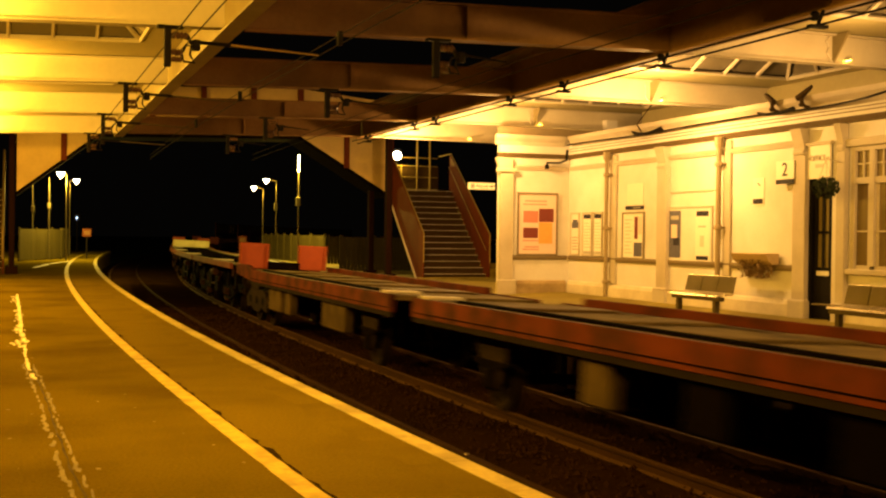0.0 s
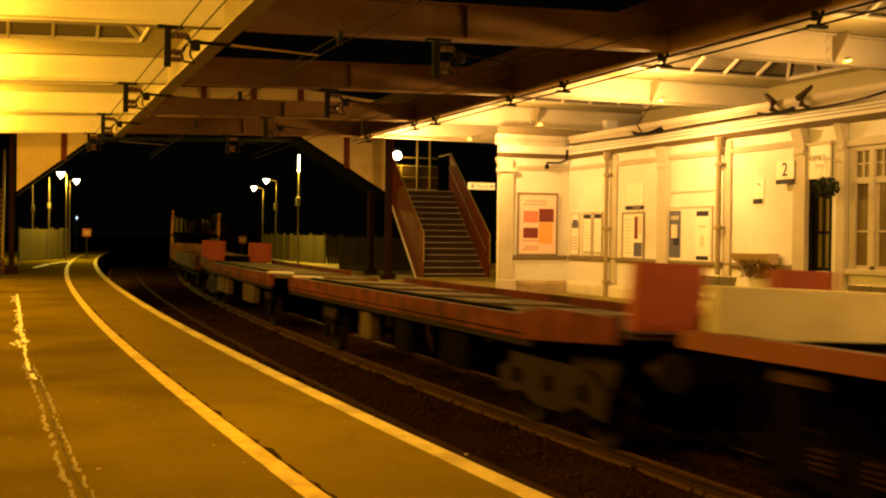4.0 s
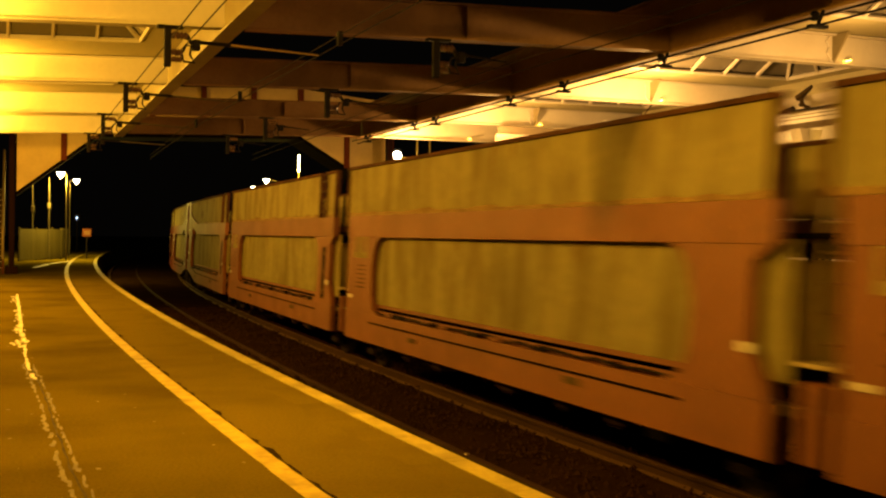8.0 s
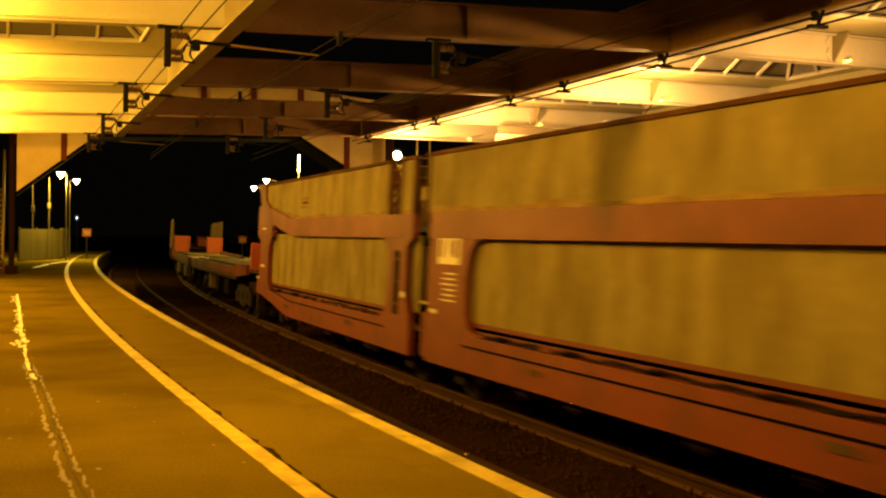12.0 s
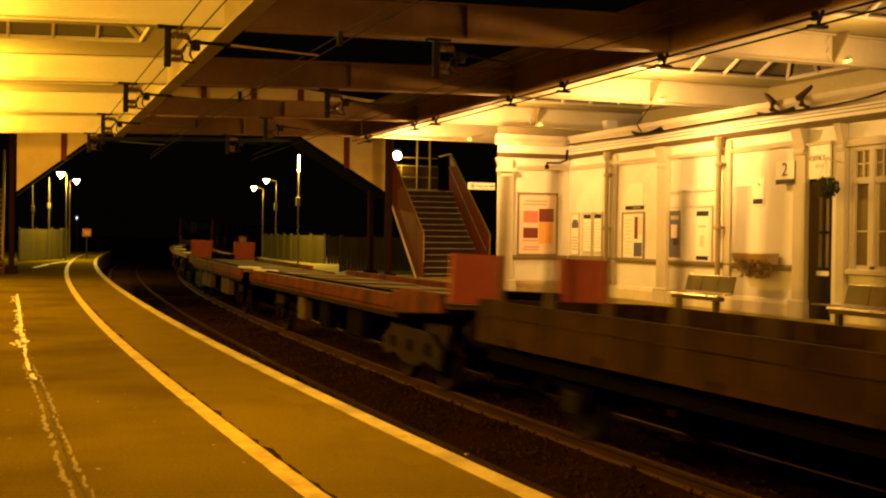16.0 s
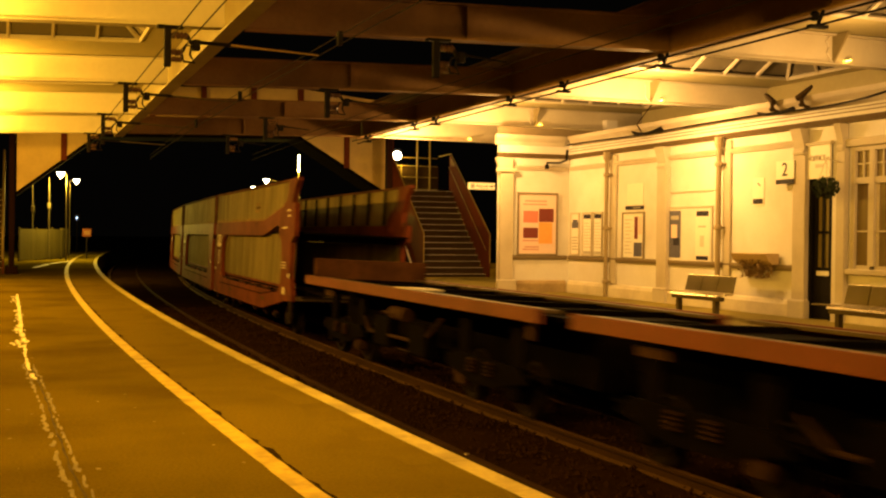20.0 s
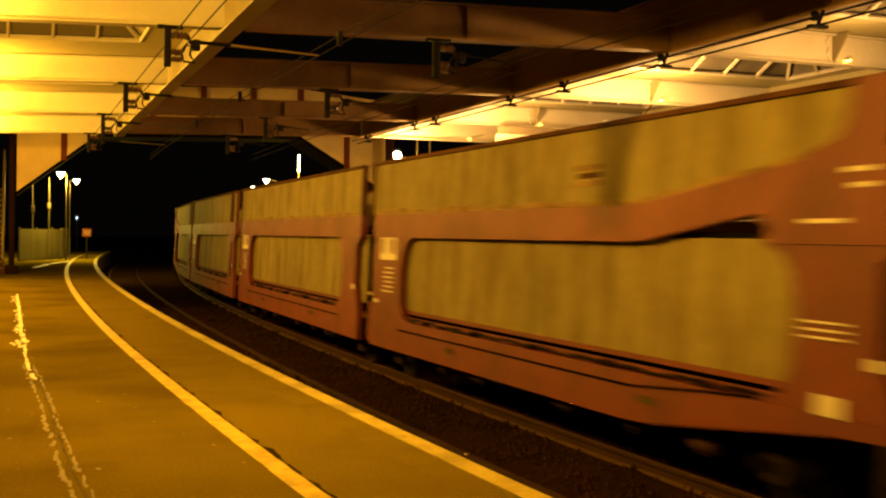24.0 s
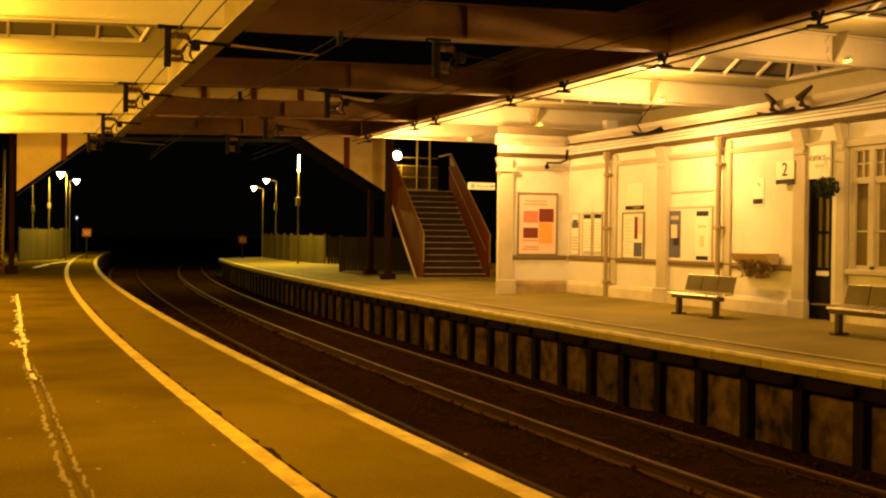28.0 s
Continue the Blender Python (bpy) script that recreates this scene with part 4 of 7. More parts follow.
def platform_lamp(x, y, h, arm, power, box_at=0.0, upright=False):
    label = "tall lamp post with a slim upright white lamp" if upright else "tall lamp post with a bright white conical lantern"
    root = empty("platform_lamp", pose(x, y, 0), label, "street lamp", "platform lamps")
    bm = bmesh.new()
    tube(bm, (0, 0, 0), (0, 0, 1.1), 0.05, 0.046, 10)
    tube(bm, (0, 0, 1.1), (0, 0, h - (0.6 if upright else 0.0)), 0.03, 0.022, 10)
    part("post", bm, LAMP_POST, root)
    if box_at:
        bm = bmesh.new()
        box(bm, -0.11, -0.09, box_at, 0.07, 0.09, box_at + 0.42, 0.02)
        part("control_box", bm, LAMP_POST, root)
    if upright:
        bm = bmesh.new()
        lathe(bm, [(0.018, -0.6), (0.022, -0.55), (0.03, 0.05), (0.034, 0.12), (0.018, 0.18)], (0, 0, h))
        part("lantern", bm, GLOW_WHITE, root, "slim glowing white lamp")
        lamp("lantern_light", "POINT", pose(x - 0.25, y - 0.1, h - 0.3), power, MERCURY, 0.1)
        return
    bm = bmesh.new()
    tube(bm, (0, 0, h - 0.05), (arm, 0, h + 0.06), 0.03)
    part("arm", bm, LAMP_POST, root)
    bm = bmesh.new()
    lathe(bm, [(0.05, 0.09), (0.20, 0.03), (0.23, 0.0), (0.21, 0.0)], (arm, 0, h + 0.06))
    part("hood", bm, BLACK, root)
    bm = bmesh.new()
    lathe(bm, [(0.20, -0.005), (0.13, -0.12), (0.03, -0.26)], (arm, 0, h + 0.06))
    part("lantern", bm, GLOW_WHITE, root, "bright white lantern")
    lamp("lantern_light", "POINT", pose(x + arm, y, h - 0.45), power, MERCURY, 0.1)


platform_lamp(12.24, 51.5, 4.95, 0.1, 1600, 2.75, True)
platform_lamp(14.59, 71.0, 4.36, -0.58, 250)
platform_lamp(14.45, 66.5, 4.64, -0.6, 250, 2.85)
platform_lamp(2.35, 60.0, 4.36, -0.28, 1050)
platform_lamp(3.0, 72.0, 4.55, 0.4, 220)
stair_lamp = empty("stair_lamp", pose(12.80, 38.7, 4.2), "bright white lantern on the stair landing", "lamp")
bm = bmesh.new()
lathe(bm, [(0.04, -0.16), (0.13, -0.1), (0.165, 0.0), (0.13, 0.1), (0.05, 0.15)], (0, 0, 0.12))
part("lantern", bm, GLOW_WHITE, stair_lamp, "glowing white globe")
bm = bmesh.new()
tube(bm, (0, 0.06, -1.1), (0, 0.06, -0.12), 0.03)
lathe(bm, [(0.13, 0.29), (0.16, 0.31), (0.05, 0.38)], (0, 0, 0.0))
part("bracket", bm, BLACK, stair_lamp)
lamp("stair_light", "POINT", pose(12.80, 38.35, 4.15), 34, MERCURY, 0.1)


# ---- fittings on the station walls ----
def text_mesh(name, body, size, mat, m, parent, depth=0.004):
    cu = bpy.data.curves.new(name, "FONT")
    cu.body, cu.size, cu.extrude, cu.align_x, cu.align_y = body, size, depth, "CENTER", "CENTER"
    tmp = new(name, cu)
    me = bpy.data.meshes.new_from_object(tmp)
    bpy.data.objects.remove(tmp)
    bpy.data.curves.remove(cu)
    me.materials.append(mat)
    ob = new(name, me)
    ob.parent = parent
    ob.matrix_basis = m
    return ob


FACE = Matrix.Rotation(radians(-90), 4, "Z") @ Matrix.Rotation(radians(90), 4, "X")   # upright, facing the tracks


def wall_board(name, ya, yb, z0, z1, d0, d1, mat, parent):
    """A flat board on the long wall between depths d0 and d1 in front of it; its frame is the parent's."""
    o = parent.matrix_world.translation
    bm = bmesh.new()
    box(bm, WALL_X - d1 - o.x, min(ya, yb) - o.y, z0 - o.z, WALL_X - d0 - o.x, max(ya, yb) - o.y, z1 - o.z)
    return part(name, bm, mat, parent)


def framed(name, ya, yb, z0, z1, label, category, group, sheet, frame_mat=None):
    root = empty(name, pose(WALL_X, (ya + yb) / 2, z0), label, category, group)
    bpy.context.view_layer.update()
    b = 0.03
    lo, hi = min(ya, yb), max(ya, yb)
    wall_board("backing", lo + b, hi - b, z0 + b, z1 - b, 0.004, 0.018, sheet, root)
    f = frame_mat or CREAM_TRIM
    for a in ((lo, hi, z0, z0 + b), (lo, hi, z1 - b, z1), (lo, lo + b, z0 + b, z1 - b), (hi - b, hi, z0 + b, z1 - b)):
        wall_board("frame", a[0], a[1], a[2], a[3], 0.004, 0.035, f, root)
    return root


def notices():
    # three timetable sheets beside the corner
    for ya, yb, picture in ((24.47, 24.02, True), (23.86, 23.40, False), (23.33, 22.90, False)):
        r = framed("timetable_board", ya, yb, 1.01, 2.03, "framed timetable sheet on the cream wall", "notice", "wall notices", SIGN_WHITE)
        if picture:
            wall_board("print", ya - 0.06, yb + 0.06, 1.66, 1.80, 0.019, 0.021, POSTER_BLUE, r)
            wall_board("print", ya - 0.1, yb + 0.1, 1.80, 1.86, 0.019, 0.021, POSTER_BLUE, r)
            for k in range(5):
                wall_board("text_bar", ya - 0.07, yb + 0.07 + 0.04 * (k % 2), 1.14 + 0.07 * k, 1.17 + 0.07 * k, 0.019, 0.021, SIGN_GREY, r)
        else:
            wall_board("header", ya - 0.05, yb + 0.05, 1.88, 1.98, 0.019, 0.021, SIGN_DARK, r)
            wall_board("footer", ya - 0.05, yb + 0.05, 1.05, 1.12, 0.019, 0.021, SIGN_GREY, r)
            for k in range(9):
                wall_board("text_bar", ya - 0.07, yb + 0.06 + 0.03 * (k % 3), 1.20 + 0.07 * k, 1.222 + 0.07 * k, 0.019, 0.021, MAP_LINE, r)
    r = framed("notice_case", 21.98, 21.06, 0.98, 2.0, "framed notice case with dark pictures", "notice", "wall notices", SIGN_WHITE, GREY_TRIM)
    wall_board("print", 21.46, 21.32, 1.42, 1.90, 0.019, 0.022, POSTER_MAROON, r)
    wall_board("print", 21.30, 21.14, 1.52, 1.90, 0.019, 0.022, POSTER_PINK, r)
    wall_board("print", 21.48, 21.14, 1.04, 1.34, 0.019, 0.022, POSTER_BLUE, r)
    for k in range(10):
        wall_board("text_bar", 21.88, 21.56 + 0.05 * (k % 3), 1.10 + 0.08 * k, 1.125 + 0.08 * k, 0.019, 0.021, MAP_LINE, r)
    r = empty("room_sign", pose(WALL_X, 21.48, 2.08), "small dark sign below a pale plate", "sign", "small wall signs")
    bpy.context.view_layer.update()
    wall_board("plate", 21.86, 21.10, 2.055, 2.135, 0.004, 0.02, SIGN_DARK, r)
    wall_board("text_bar", 21.52, 21.22, 2.085, 2.105, 0.0205, 0.022, SIGN_GREY, r)
    wall_board("pale_plate", 21.80, 21.12, 2.15, 2.62, 0.004, 0.012, SIGN_WHITE, r)
    r = framed("poster_case", 20.16, 18.52, 0.95, 2.08, "wide cream frame holding two posters", "notice", "wall notices", CREAM)
    wall_board("print", 20.05, 19.64, 1.05, 2.0, 0.019, 0.024, POSTER_BLUE, r)
    wall_board("title", 20.0, 19.7, 1.82, 1.9, 0.0245, 0.026, SIGN_GREY, r)
    wall_board("picture", 19.98, 19.76, 1.45, 1.72, 0.0245, 0.026, POSTER_PINK, r)
    wall_board("picture", 19.9, 19.68, 1.3, 1.45, 0.0245, 0.026, SIGN_DARK, r)
    wall_board("print", 19.10, 18.62, 1.0, 2.0, 0.019, 0.024, SIGN_WHITE, r)
    wall_board("header", 19.07, 18.65, 1.88, 1.98, 0.0245, 0.026, SIGN_DARK, r)
    wall_board("footer", 19.07, 18.65, 1.02, 1.10, 0.0245, 0.026, SIGN_DARK, r)
    wall_board("text_bar", 19.0, 18.74, 1.66, 1.69, 0.0245, 0.026, SIGN_GREY, r)
    wall_board("text_bar", 18.94, 18.80, 1.28, 1.5, 0.0245, 0.026, MAP_LINE, r)
    wall_board("top_panel_moulding", 20.3, 18.52, 2.36, 2.385, 0.002, 0.02, CREAM_TRIM, r)
    r = empty("room_sign", pose(WALL_X, 17.1, 2.1), "pale plate with small dark sign", "sign", "small wall signs")
    bpy.context.view_layer.update()
    wall_board("pale_plate", 17.28, 16.95, 2.05, 2.55, 0.004, 0.012, SIGN_WHITE, r)
    wall_board("plate", 17.26, 16.98, 2.08, 2.17, 0.0125, 0.02, SIGN_DARK, r)
    bm = bmesh.new()
    prism(bm, [(-0.06, 0.30), (-0.02, 0.30), (0.05, 0.36), (0.01, 0.36)], "x", -0.016, -0.0125)
    part("pointer", bm, SIGN_DARK, r)
    r = empty("platform_number_sign", pose(WALL_X, 16.22, 2.4), "white platform sign with a black numeral 2", "sign")
    bpy.context.view_layer.update()
    wall_board("plate", 16.46, 15.98, 2.485, 2.80, 0.11, 0.125, SIGN_WHITE, r)
    wall_board("lower_bar", 16.46, 15.98, 2.40, 2.48, 0.11, 0.128, SIGN_DARK, r)
    wall_board("standoff", 16.3, 16.14, 2.5, 2.75, 0.003, 0.11, CREAM_TRIM, r)
    text_mesh("numeral", "2", 0.33, SIGN_DARK, Matrix.Translation((-0.127, 0, 0.24)) @ FACE, r)
    r = empty("office_sign", pose(WALL_X, 15.42, 2.5), "pale board over the door lettered OFFICE", "sign")
    bpy.context.view_layer.update()
    wall_board("board", 15.7, 15.14, 2.46, 3.02, 0.02, 0.06, SIGN_WHITE, r)
    wall_board("board_frame", 15.74, 15.1, 3.021, 3.07, 0.01, 0.09, CREAM_TRIM, r)
    text_mesh("lettering", "OFFICE", 0.125, GREY_TRIM, Matrix.Translation((-0.062, 0.02, 0.30)) @ FACE, r)
    for ya, yb in ((15.68, 15.6), (15.22, 15.15)):
        wall_board("dash", ya, yb, 2.795, 2.81, 0.0605, 0.064, GREY_TRIM, r)
    wall_board("text_bar", 15.5, 15.3, 2.64, 2.70, 0.0605, 0.064, MAP_LINE, r)


MAP_LINE = material("faint grey print", (0.56, 0.54, 0.48), 0.6, vary=0.1, bump=0)
notices()


def end_wall_things():
    r = empty("poster", pose(11.17, END_Y, 1.01), "large pale pink poster with red and orange panels", "poster")
    def sheet(name, x0, x1, z0, z1, d0, d1, mat):
        bm = bmesh.new()
        box(bm, x0 - 11.17, -d1, z0 - 1.01, x1 - 11.17, -d0, z1 - 1.01)
        part(name, bm, mat, r)
    sheet("backing", 11.2, 12.2, 1.03, 2.47, 0.004, 0.02, POSTER_PINK)
    for a in ((11.17, 12.24, 1.0, 1.035), (11.17, 12.24, 2.465, 2.5), (11.17, 11.205, 1.035, 2.465), (12.205, 12.24, 1.035, 2.465)):
        sheet("frame", a[0], a[1], a[2], a[3], 0.004, 0.045, GREY_TRIM)
    sheet("panel", 11.33, 11.72, 1.78, 2.06, 0.0205, 0.024, POSTER_RED)
    sheet("panel", 11.74, 12.13, 1.80, 2.12, 0.0205, 0.024, POSTER_MAROON)
    sheet("panel", 11.33, 11.72, 1.41, 1.66, 0.0205, 0.024, POSTER_MAROON)
    sheet("panel", 11.74, 12.1, 1.28, 1.79, 0.0205, 0.024, POSTER_ORANGE)
    for k, z in enumerate((2.2, 2.28, 1.33, 1.18, 1.12)):
        sheet("text_bar", 11.32 + 0.05 * (k % 2), 11.95 - 0.2 * (k > 1), z, z + 0.035, 0.0205, 0.0225, POSTER_TEXT)
    # conduit across the corner and a small fitting
    c = empty("conduit", pose(12.0, END_Y, 3.2), "dark bent conduit below the cornice", "pipe", "wall pipes")
    bm = bmesh.new()
    run(bm, [(-0.12, -0.14, -0.06), (-0.1, -0.1, 0.02), (0.25, -0.1, 0.03), (0.42, -0.1, 0.10), (0.44, -0.1, 0.35)], 0.028)
    part("pipe", bm, BLACK, c)
    bm = bmesh.new()
    lathe(bm, [(0.05, -0.05), (0.05, 0.05)], (-0.12, -0.14, -0.08))
    part("end_cap", bm, BLACK, c)
    w = empty("way_out_sign", pose(11.25, 26.0, 2.6), "white direction sign lettered Way out with an arrow", "sign")
    bm = bmesh.new()
    box(bm, -0.78, 0, 0.0, -0.06, 0.05, 0.17, 0.006)
    part("board", bm, SIGN_WHITE, w)
    text_mesh("lettering", "Way out", 0.092, SIGN_DARK, Matrix.Translation((-0.42, -0.003, 0.085)) @ Matrix.Rotation(radians(90), 4, "X"), w)
    bm = bmesh.new()
    prism(bm, [(-0.22, 0.075), (-0.16, 0.075), (-0.16, 0.045), (-0.12, 0.085), (-0.16, 0.125), (-0.16, 0.095), (-0.22, 0.095)], "y", -0.004, -0.0005)
    part("arrow", bm, SIGN_DARK, w)
    bm = bmesh.new()
    for k in range(3):
        box(bm, -0.72, -0.003, 0.04 + 0.035 * k, -0.62, -0.0005, 0.062 + 0.035 * k)
    part("symbol", bm, SIGN_DARK, w)
    bm = bmesh.new()
    tube(bm, (-0.08, 0.03, 0.1), (0.35, -1.2, 0.1), 0.02)
    part("arm", bm, BLACK, w)


POSTER_TEXT = material("rose print", (0.58, 0.30, 0.26), 0.5, vary=0.15, grain=30, bump=0)
end_wall_things()


def pipes():
    for y, r, top in ((22.52, 0.045, 3.36), (18.18, 0.052, 3.36)):
        root = empty("downpipe", pose(WALL_X - 0.13, y, 0.1), "cream painted iron rainwater downpipe", "downpipe", "wall pipes")
        bm = bmesh.new()
        tube(bm, (0, 0, 0), (0, 0, top - 0.1), r, seg=12)
        part("pipe", bm, DOWNPIPE, root)
        for z in (0.35, 1.55, 2.75):
            bm = bmesh.new()
            lathe(bm, [(r + 0.006, -0.05), (r + 0.022, -0.03), (r + 0.022, 0.03), (r + 0.006, 0.05)], (0, 0, z), 12)
            box(bm, -0.02, -0.12, z - 0.02, 0.12, -0.08, z + 0.02)
            box(bm, -0.02, 0.08, z - 0.02, 0.12, 0.12, z + 0.02)
            part("collar", bm, DOWNPIPE, root)
        bm = bmesh.new()
        lathe(bm, [(r, top - 0.32), (0.085, top - 0.24), (0.09, top - 0.1)], (0, 0, 0), 10)
        part("hopper", bm, DOWNPIPE, root)
    root = empty("wall_cable", pose(0, 0, 0), "dark cable looped along the cornice", "cable", "wall pipes")
    pts = []
    for i in range(41):
        y = 24.4 - (24.4 - 8.0) * i / 40
        sag = 0.025 * math.exp(-((y - 21.0) / 1.6) ** 2) + 0.03 * math.exp(-((y - 15.3) / 0.9) ** 2) - 0.10 * max(0.0, (14.4 - y) / 1.0) ** 1.3
        pts.append((WALL_X - 0.18, y, min(3.84, 3.655 - sag)))
    bm = bmesh.new()
    run(bm, pts, 0.018)
    part("cable", bm, BLACK, root)
    # slack loops gathered where cables drop to the cornice
    for ya, yb, n, deep in ((21.25, 20.1, 3, 0.05), (16.9, 15.9, 2, 0.05)):
        for i in range(n):
            o = 0.022 * i
            bm = bmesh.new()
            run(bm, [(WALL_X - 0.19 - o, ya + (yb - ya) * t, 3.67 - (deep + o * 0.6) * math.sin(math.pi * t) + o) for t in (0, 0.2, 0.4, 0.6, 0.8, 1.0)], 0.02)
            part("loop", bm, BLACK, root)
    bm = bmesh.new()
    run(bm, [(WALL_X - 0.19, 20.9, 3.66), (WALL_X - 0.5, 20.6, 3.8), (WALL_X - 0.6, 19.9, 4.1), (WALL_X - 0.6, 19.62, 4.2)], 0.014)
    part("drop", bm, CAMERA_BROWN, root)
    for y in (16.5, 15.7):
        c = empty("cctv_camera", pose(WALL_X - 0.2, y, 3.66), "dark camera on a cornice bracket", "camera", "cameras")
        bm = bmesh.new()
        tube(bm, (0.18, 0, 0.0), (0, 0, 0.05), 0.03)
        tube(bm, (0, 0, 0.05), (0, 0, 0.2), 0.035)
        part("bracket", bm, CAMERA_BROWN, c)
        s = 1 if y > 16.1 else -1
        bm = bmesh.new()
        tube(bm, (0.02, s * 0.16, 0.30), (-0.03, -s * 0.08, 0.16), 0.042, 0.056, seg=12)
        tube(bm, (0.02, s * 0.22, 0.34), (0.02, s * 0.15, 0.295), 0.026, 0.038, seg=12)
        part("body", bm, CAMERA_BROWN, c)
        bm = bmesh.new()
        lathe(bm, [(0.04, 0.0), (0.055, 0.04), (0.025, 0.08)], (0, 0, 0.02), 10)
        part("joint", bm, CAMERA_BROWN, c)


CAMERA_BROWN = material("dusty brown camera casing", (0.05, 0.032, 0.012), 0.7, vary=0.25, grain=20)
DOWNPIPE = material("dull cream pipe paint", (0.30, 0.235, 0.13), 0.5, vary=0.1, grain=25, dirt=(0.3, 0.25, 0.17), dirt_amount=0.6)
pipes()


def hanging_things():
    rr = random.Random(5)
    b = empty("hanging_basket", pose(WALL_X - 0.42, 14.80, 2.28), "dark leafy hanging flower basket", "plant")
    bm = bmesh.new()
    for k in range(420):
        d = Vector((rr.gauss(0, 1), rr.gauss(0, 1), rr.gauss(0, 0.8))).normalized() * rr.uniform(0.10, 0.21)
        d.z = d.z * 0.9
        s = rr.uniform(0.025, 0.055)
        q = Euler((rr.uniform(0, 6.3), rr.uniform(0, 6.3), 0)).to_matrix()
        vs = [bm.verts.new(d + q @ Vector(c)) for c in ((-s, 0, 0), (0, -s * 0.5, 0.01), (s, 0, 0), (0, s * 0.5, 0.01))]
        bm.faces.new(vs)
    part("foliage", bm, LEAF, b)
    bm = bmesh.new()
    lathe(bm, [(0.05, -0.16), (0.11, -0.12), (0.14, -0.02), (0.13, 0.0)], (0, 0, 0), 14)
    part("bowl", bm, BLACK, b)
    bm = bmesh.new()
    tube(bm, (0.41, 0, 0.40), (0.0, 0, 0.46), 0.010, seg=6)
    part("bracket", bm, CREAM_TRIM, b)
    for a in (0, 2.1, 4.2):
        bm = bmesh.new()
        tube(bm, (0.16 * math.cos(a), 0.16 * math.sin(a), 0), (0, 0, 0.45), 0.004, seg=4)
        part("chain", bm, CREAM_TRIM, b)
    p = empty("wall_trough", pose(WALL_X - 0.02, 16.98, 0.78), "buff wall trough with withered plants trailing below", "planter")
    bm = bmesh.new()
    prism(bm, [(-0.30, 0.40), (-0.27, 0.41), (-0.02, 0.41), (-0.02, 0.22), (-0.14, 0.21), (-0.24, 0.28)], "y", -0.52, 0.52)
    part("trough", bm, TERRACOTTA, p)
    for y in (-0.34, 0.0, 0.34):
        bm = bmesh.new()
        prism(bm, [(-0.13, 0.205), (-0.02, 0.205), (-0.02, 0.02)], "y", y - 0.015, y + 0.015)
        part("bracket", bm, TERRACOTTA, p)
    bm = bmesh.new()
    for k in range(420):
        y = rr.uniform(-0.42, 0.30)
        c = Vector((rr.uniform(-0.27, -0.03), y, rr.uniform(-0.02, 0.30) + 0.06 * noise.noise((y * 6, 1, 0))))
        l = rr.uniform(0.025, 0.06)
        q = Euler((rr.uniform(0, 6.3), rr.uniform(0, 6.3), 0)).to_matrix()
        bm.faces.new([bm.verts.new(c + q @ Vector(v)) for v in ((-l, 0, 0), (0, -l * 0.4, 0), (l, 0, 0), (0, l * 0.4, 0))])
    part("trailing_plants", bm, DRY_LEAF, p)


DRY_LEAF = material("withered leaves", (0.20, 0.13, 0.05), 0.8, vary=0.4, grain=30)
hanging_things()


# ---- benches ----
def bench(x, y, z):
    root = empty("platform_bench", pose(x, y, z), "brushed steel platform bench with three back panels", "bench", "platform benches")
    L = 1.48
    for side in (-1, 1):
        yy = side * 0.57
        leg = bmesh.new()
        box(leg, -0.045, yy - 0.045, 0.03, 0.045, yy + 0.045, 0.29, 0.008)
        lg = part("leg", leg, BENCH_DARK, root)
        leg = bmesh.new()
        box(leg, -0.13, yy - 0.06, 0.0, 0.13, yy + 0.06, 0.03, 0.008)
        part("foot", leg, BENCH_DARK, lg)
    bm = bmesh.new()
    box(bm, -0.06, -L / 2, 0.29, 0.06, L / 2, 0.36, 0.008)
    part("beam", bm, BENCH_DARK, root)
    for i in range(3):
        y0 = -L / 2 + L * i / 3 + 0.008
        y1 = y0 + L / 3 - 0.016
        bm = bmesh.new()
        prism(bm, [(-0.10, 0.362), (-0.08, 0.392), (0.14, 0.402), (0.23, 0.43), (0.23, 0.415), (0.14, 0.388), (-0.06, 0.378), (-0.09, 0.362)], "y", y0, y1)
        part("seat", bm, SEAT_STEEL, root)
        bm = bmesh.new()
        prism(bm, [(0.215, 0.42), (0.29, 0.70), (0.315, 0.705), (0.30, 0.69), (0.23, 0.415)], "y", y0, y1)
        part("back_panel", bm, SILVER, root)
        bm = bmesh.new()
        tube(bm, (0.302, y0, 0.703), (0.302, y1, 0.703), 0.012, seg=6)
        part("top_edge", bm, SEAT_STEEL, root)
    for side in (-1, 1):
        bm = bmesh.new()
        run(bm, [(0.2, side * (L / 2 + 0.01), 0.40), (0.0, side * (L / 2 + 0.05), 0.41), (-0.12, side * (L / 2 + 0.28), 0.41)], 0.013, 6)
        part("end_rail", bm, SEAT_STEEL, root)
    return root


BENCH_DARK = material("dull grey bench frame", (0.10, 0.078, 0.035), 0.6, 0.3)
SEAT_STEEL = material("polished perforated seat", (0.62, 0.54, 0.36), 0.28, 0.8, vary=0.3, grain=30, bump=0.1)
bench(11.15, 16.92, 0.085)
bench(11.05, 12.58, 0.085)


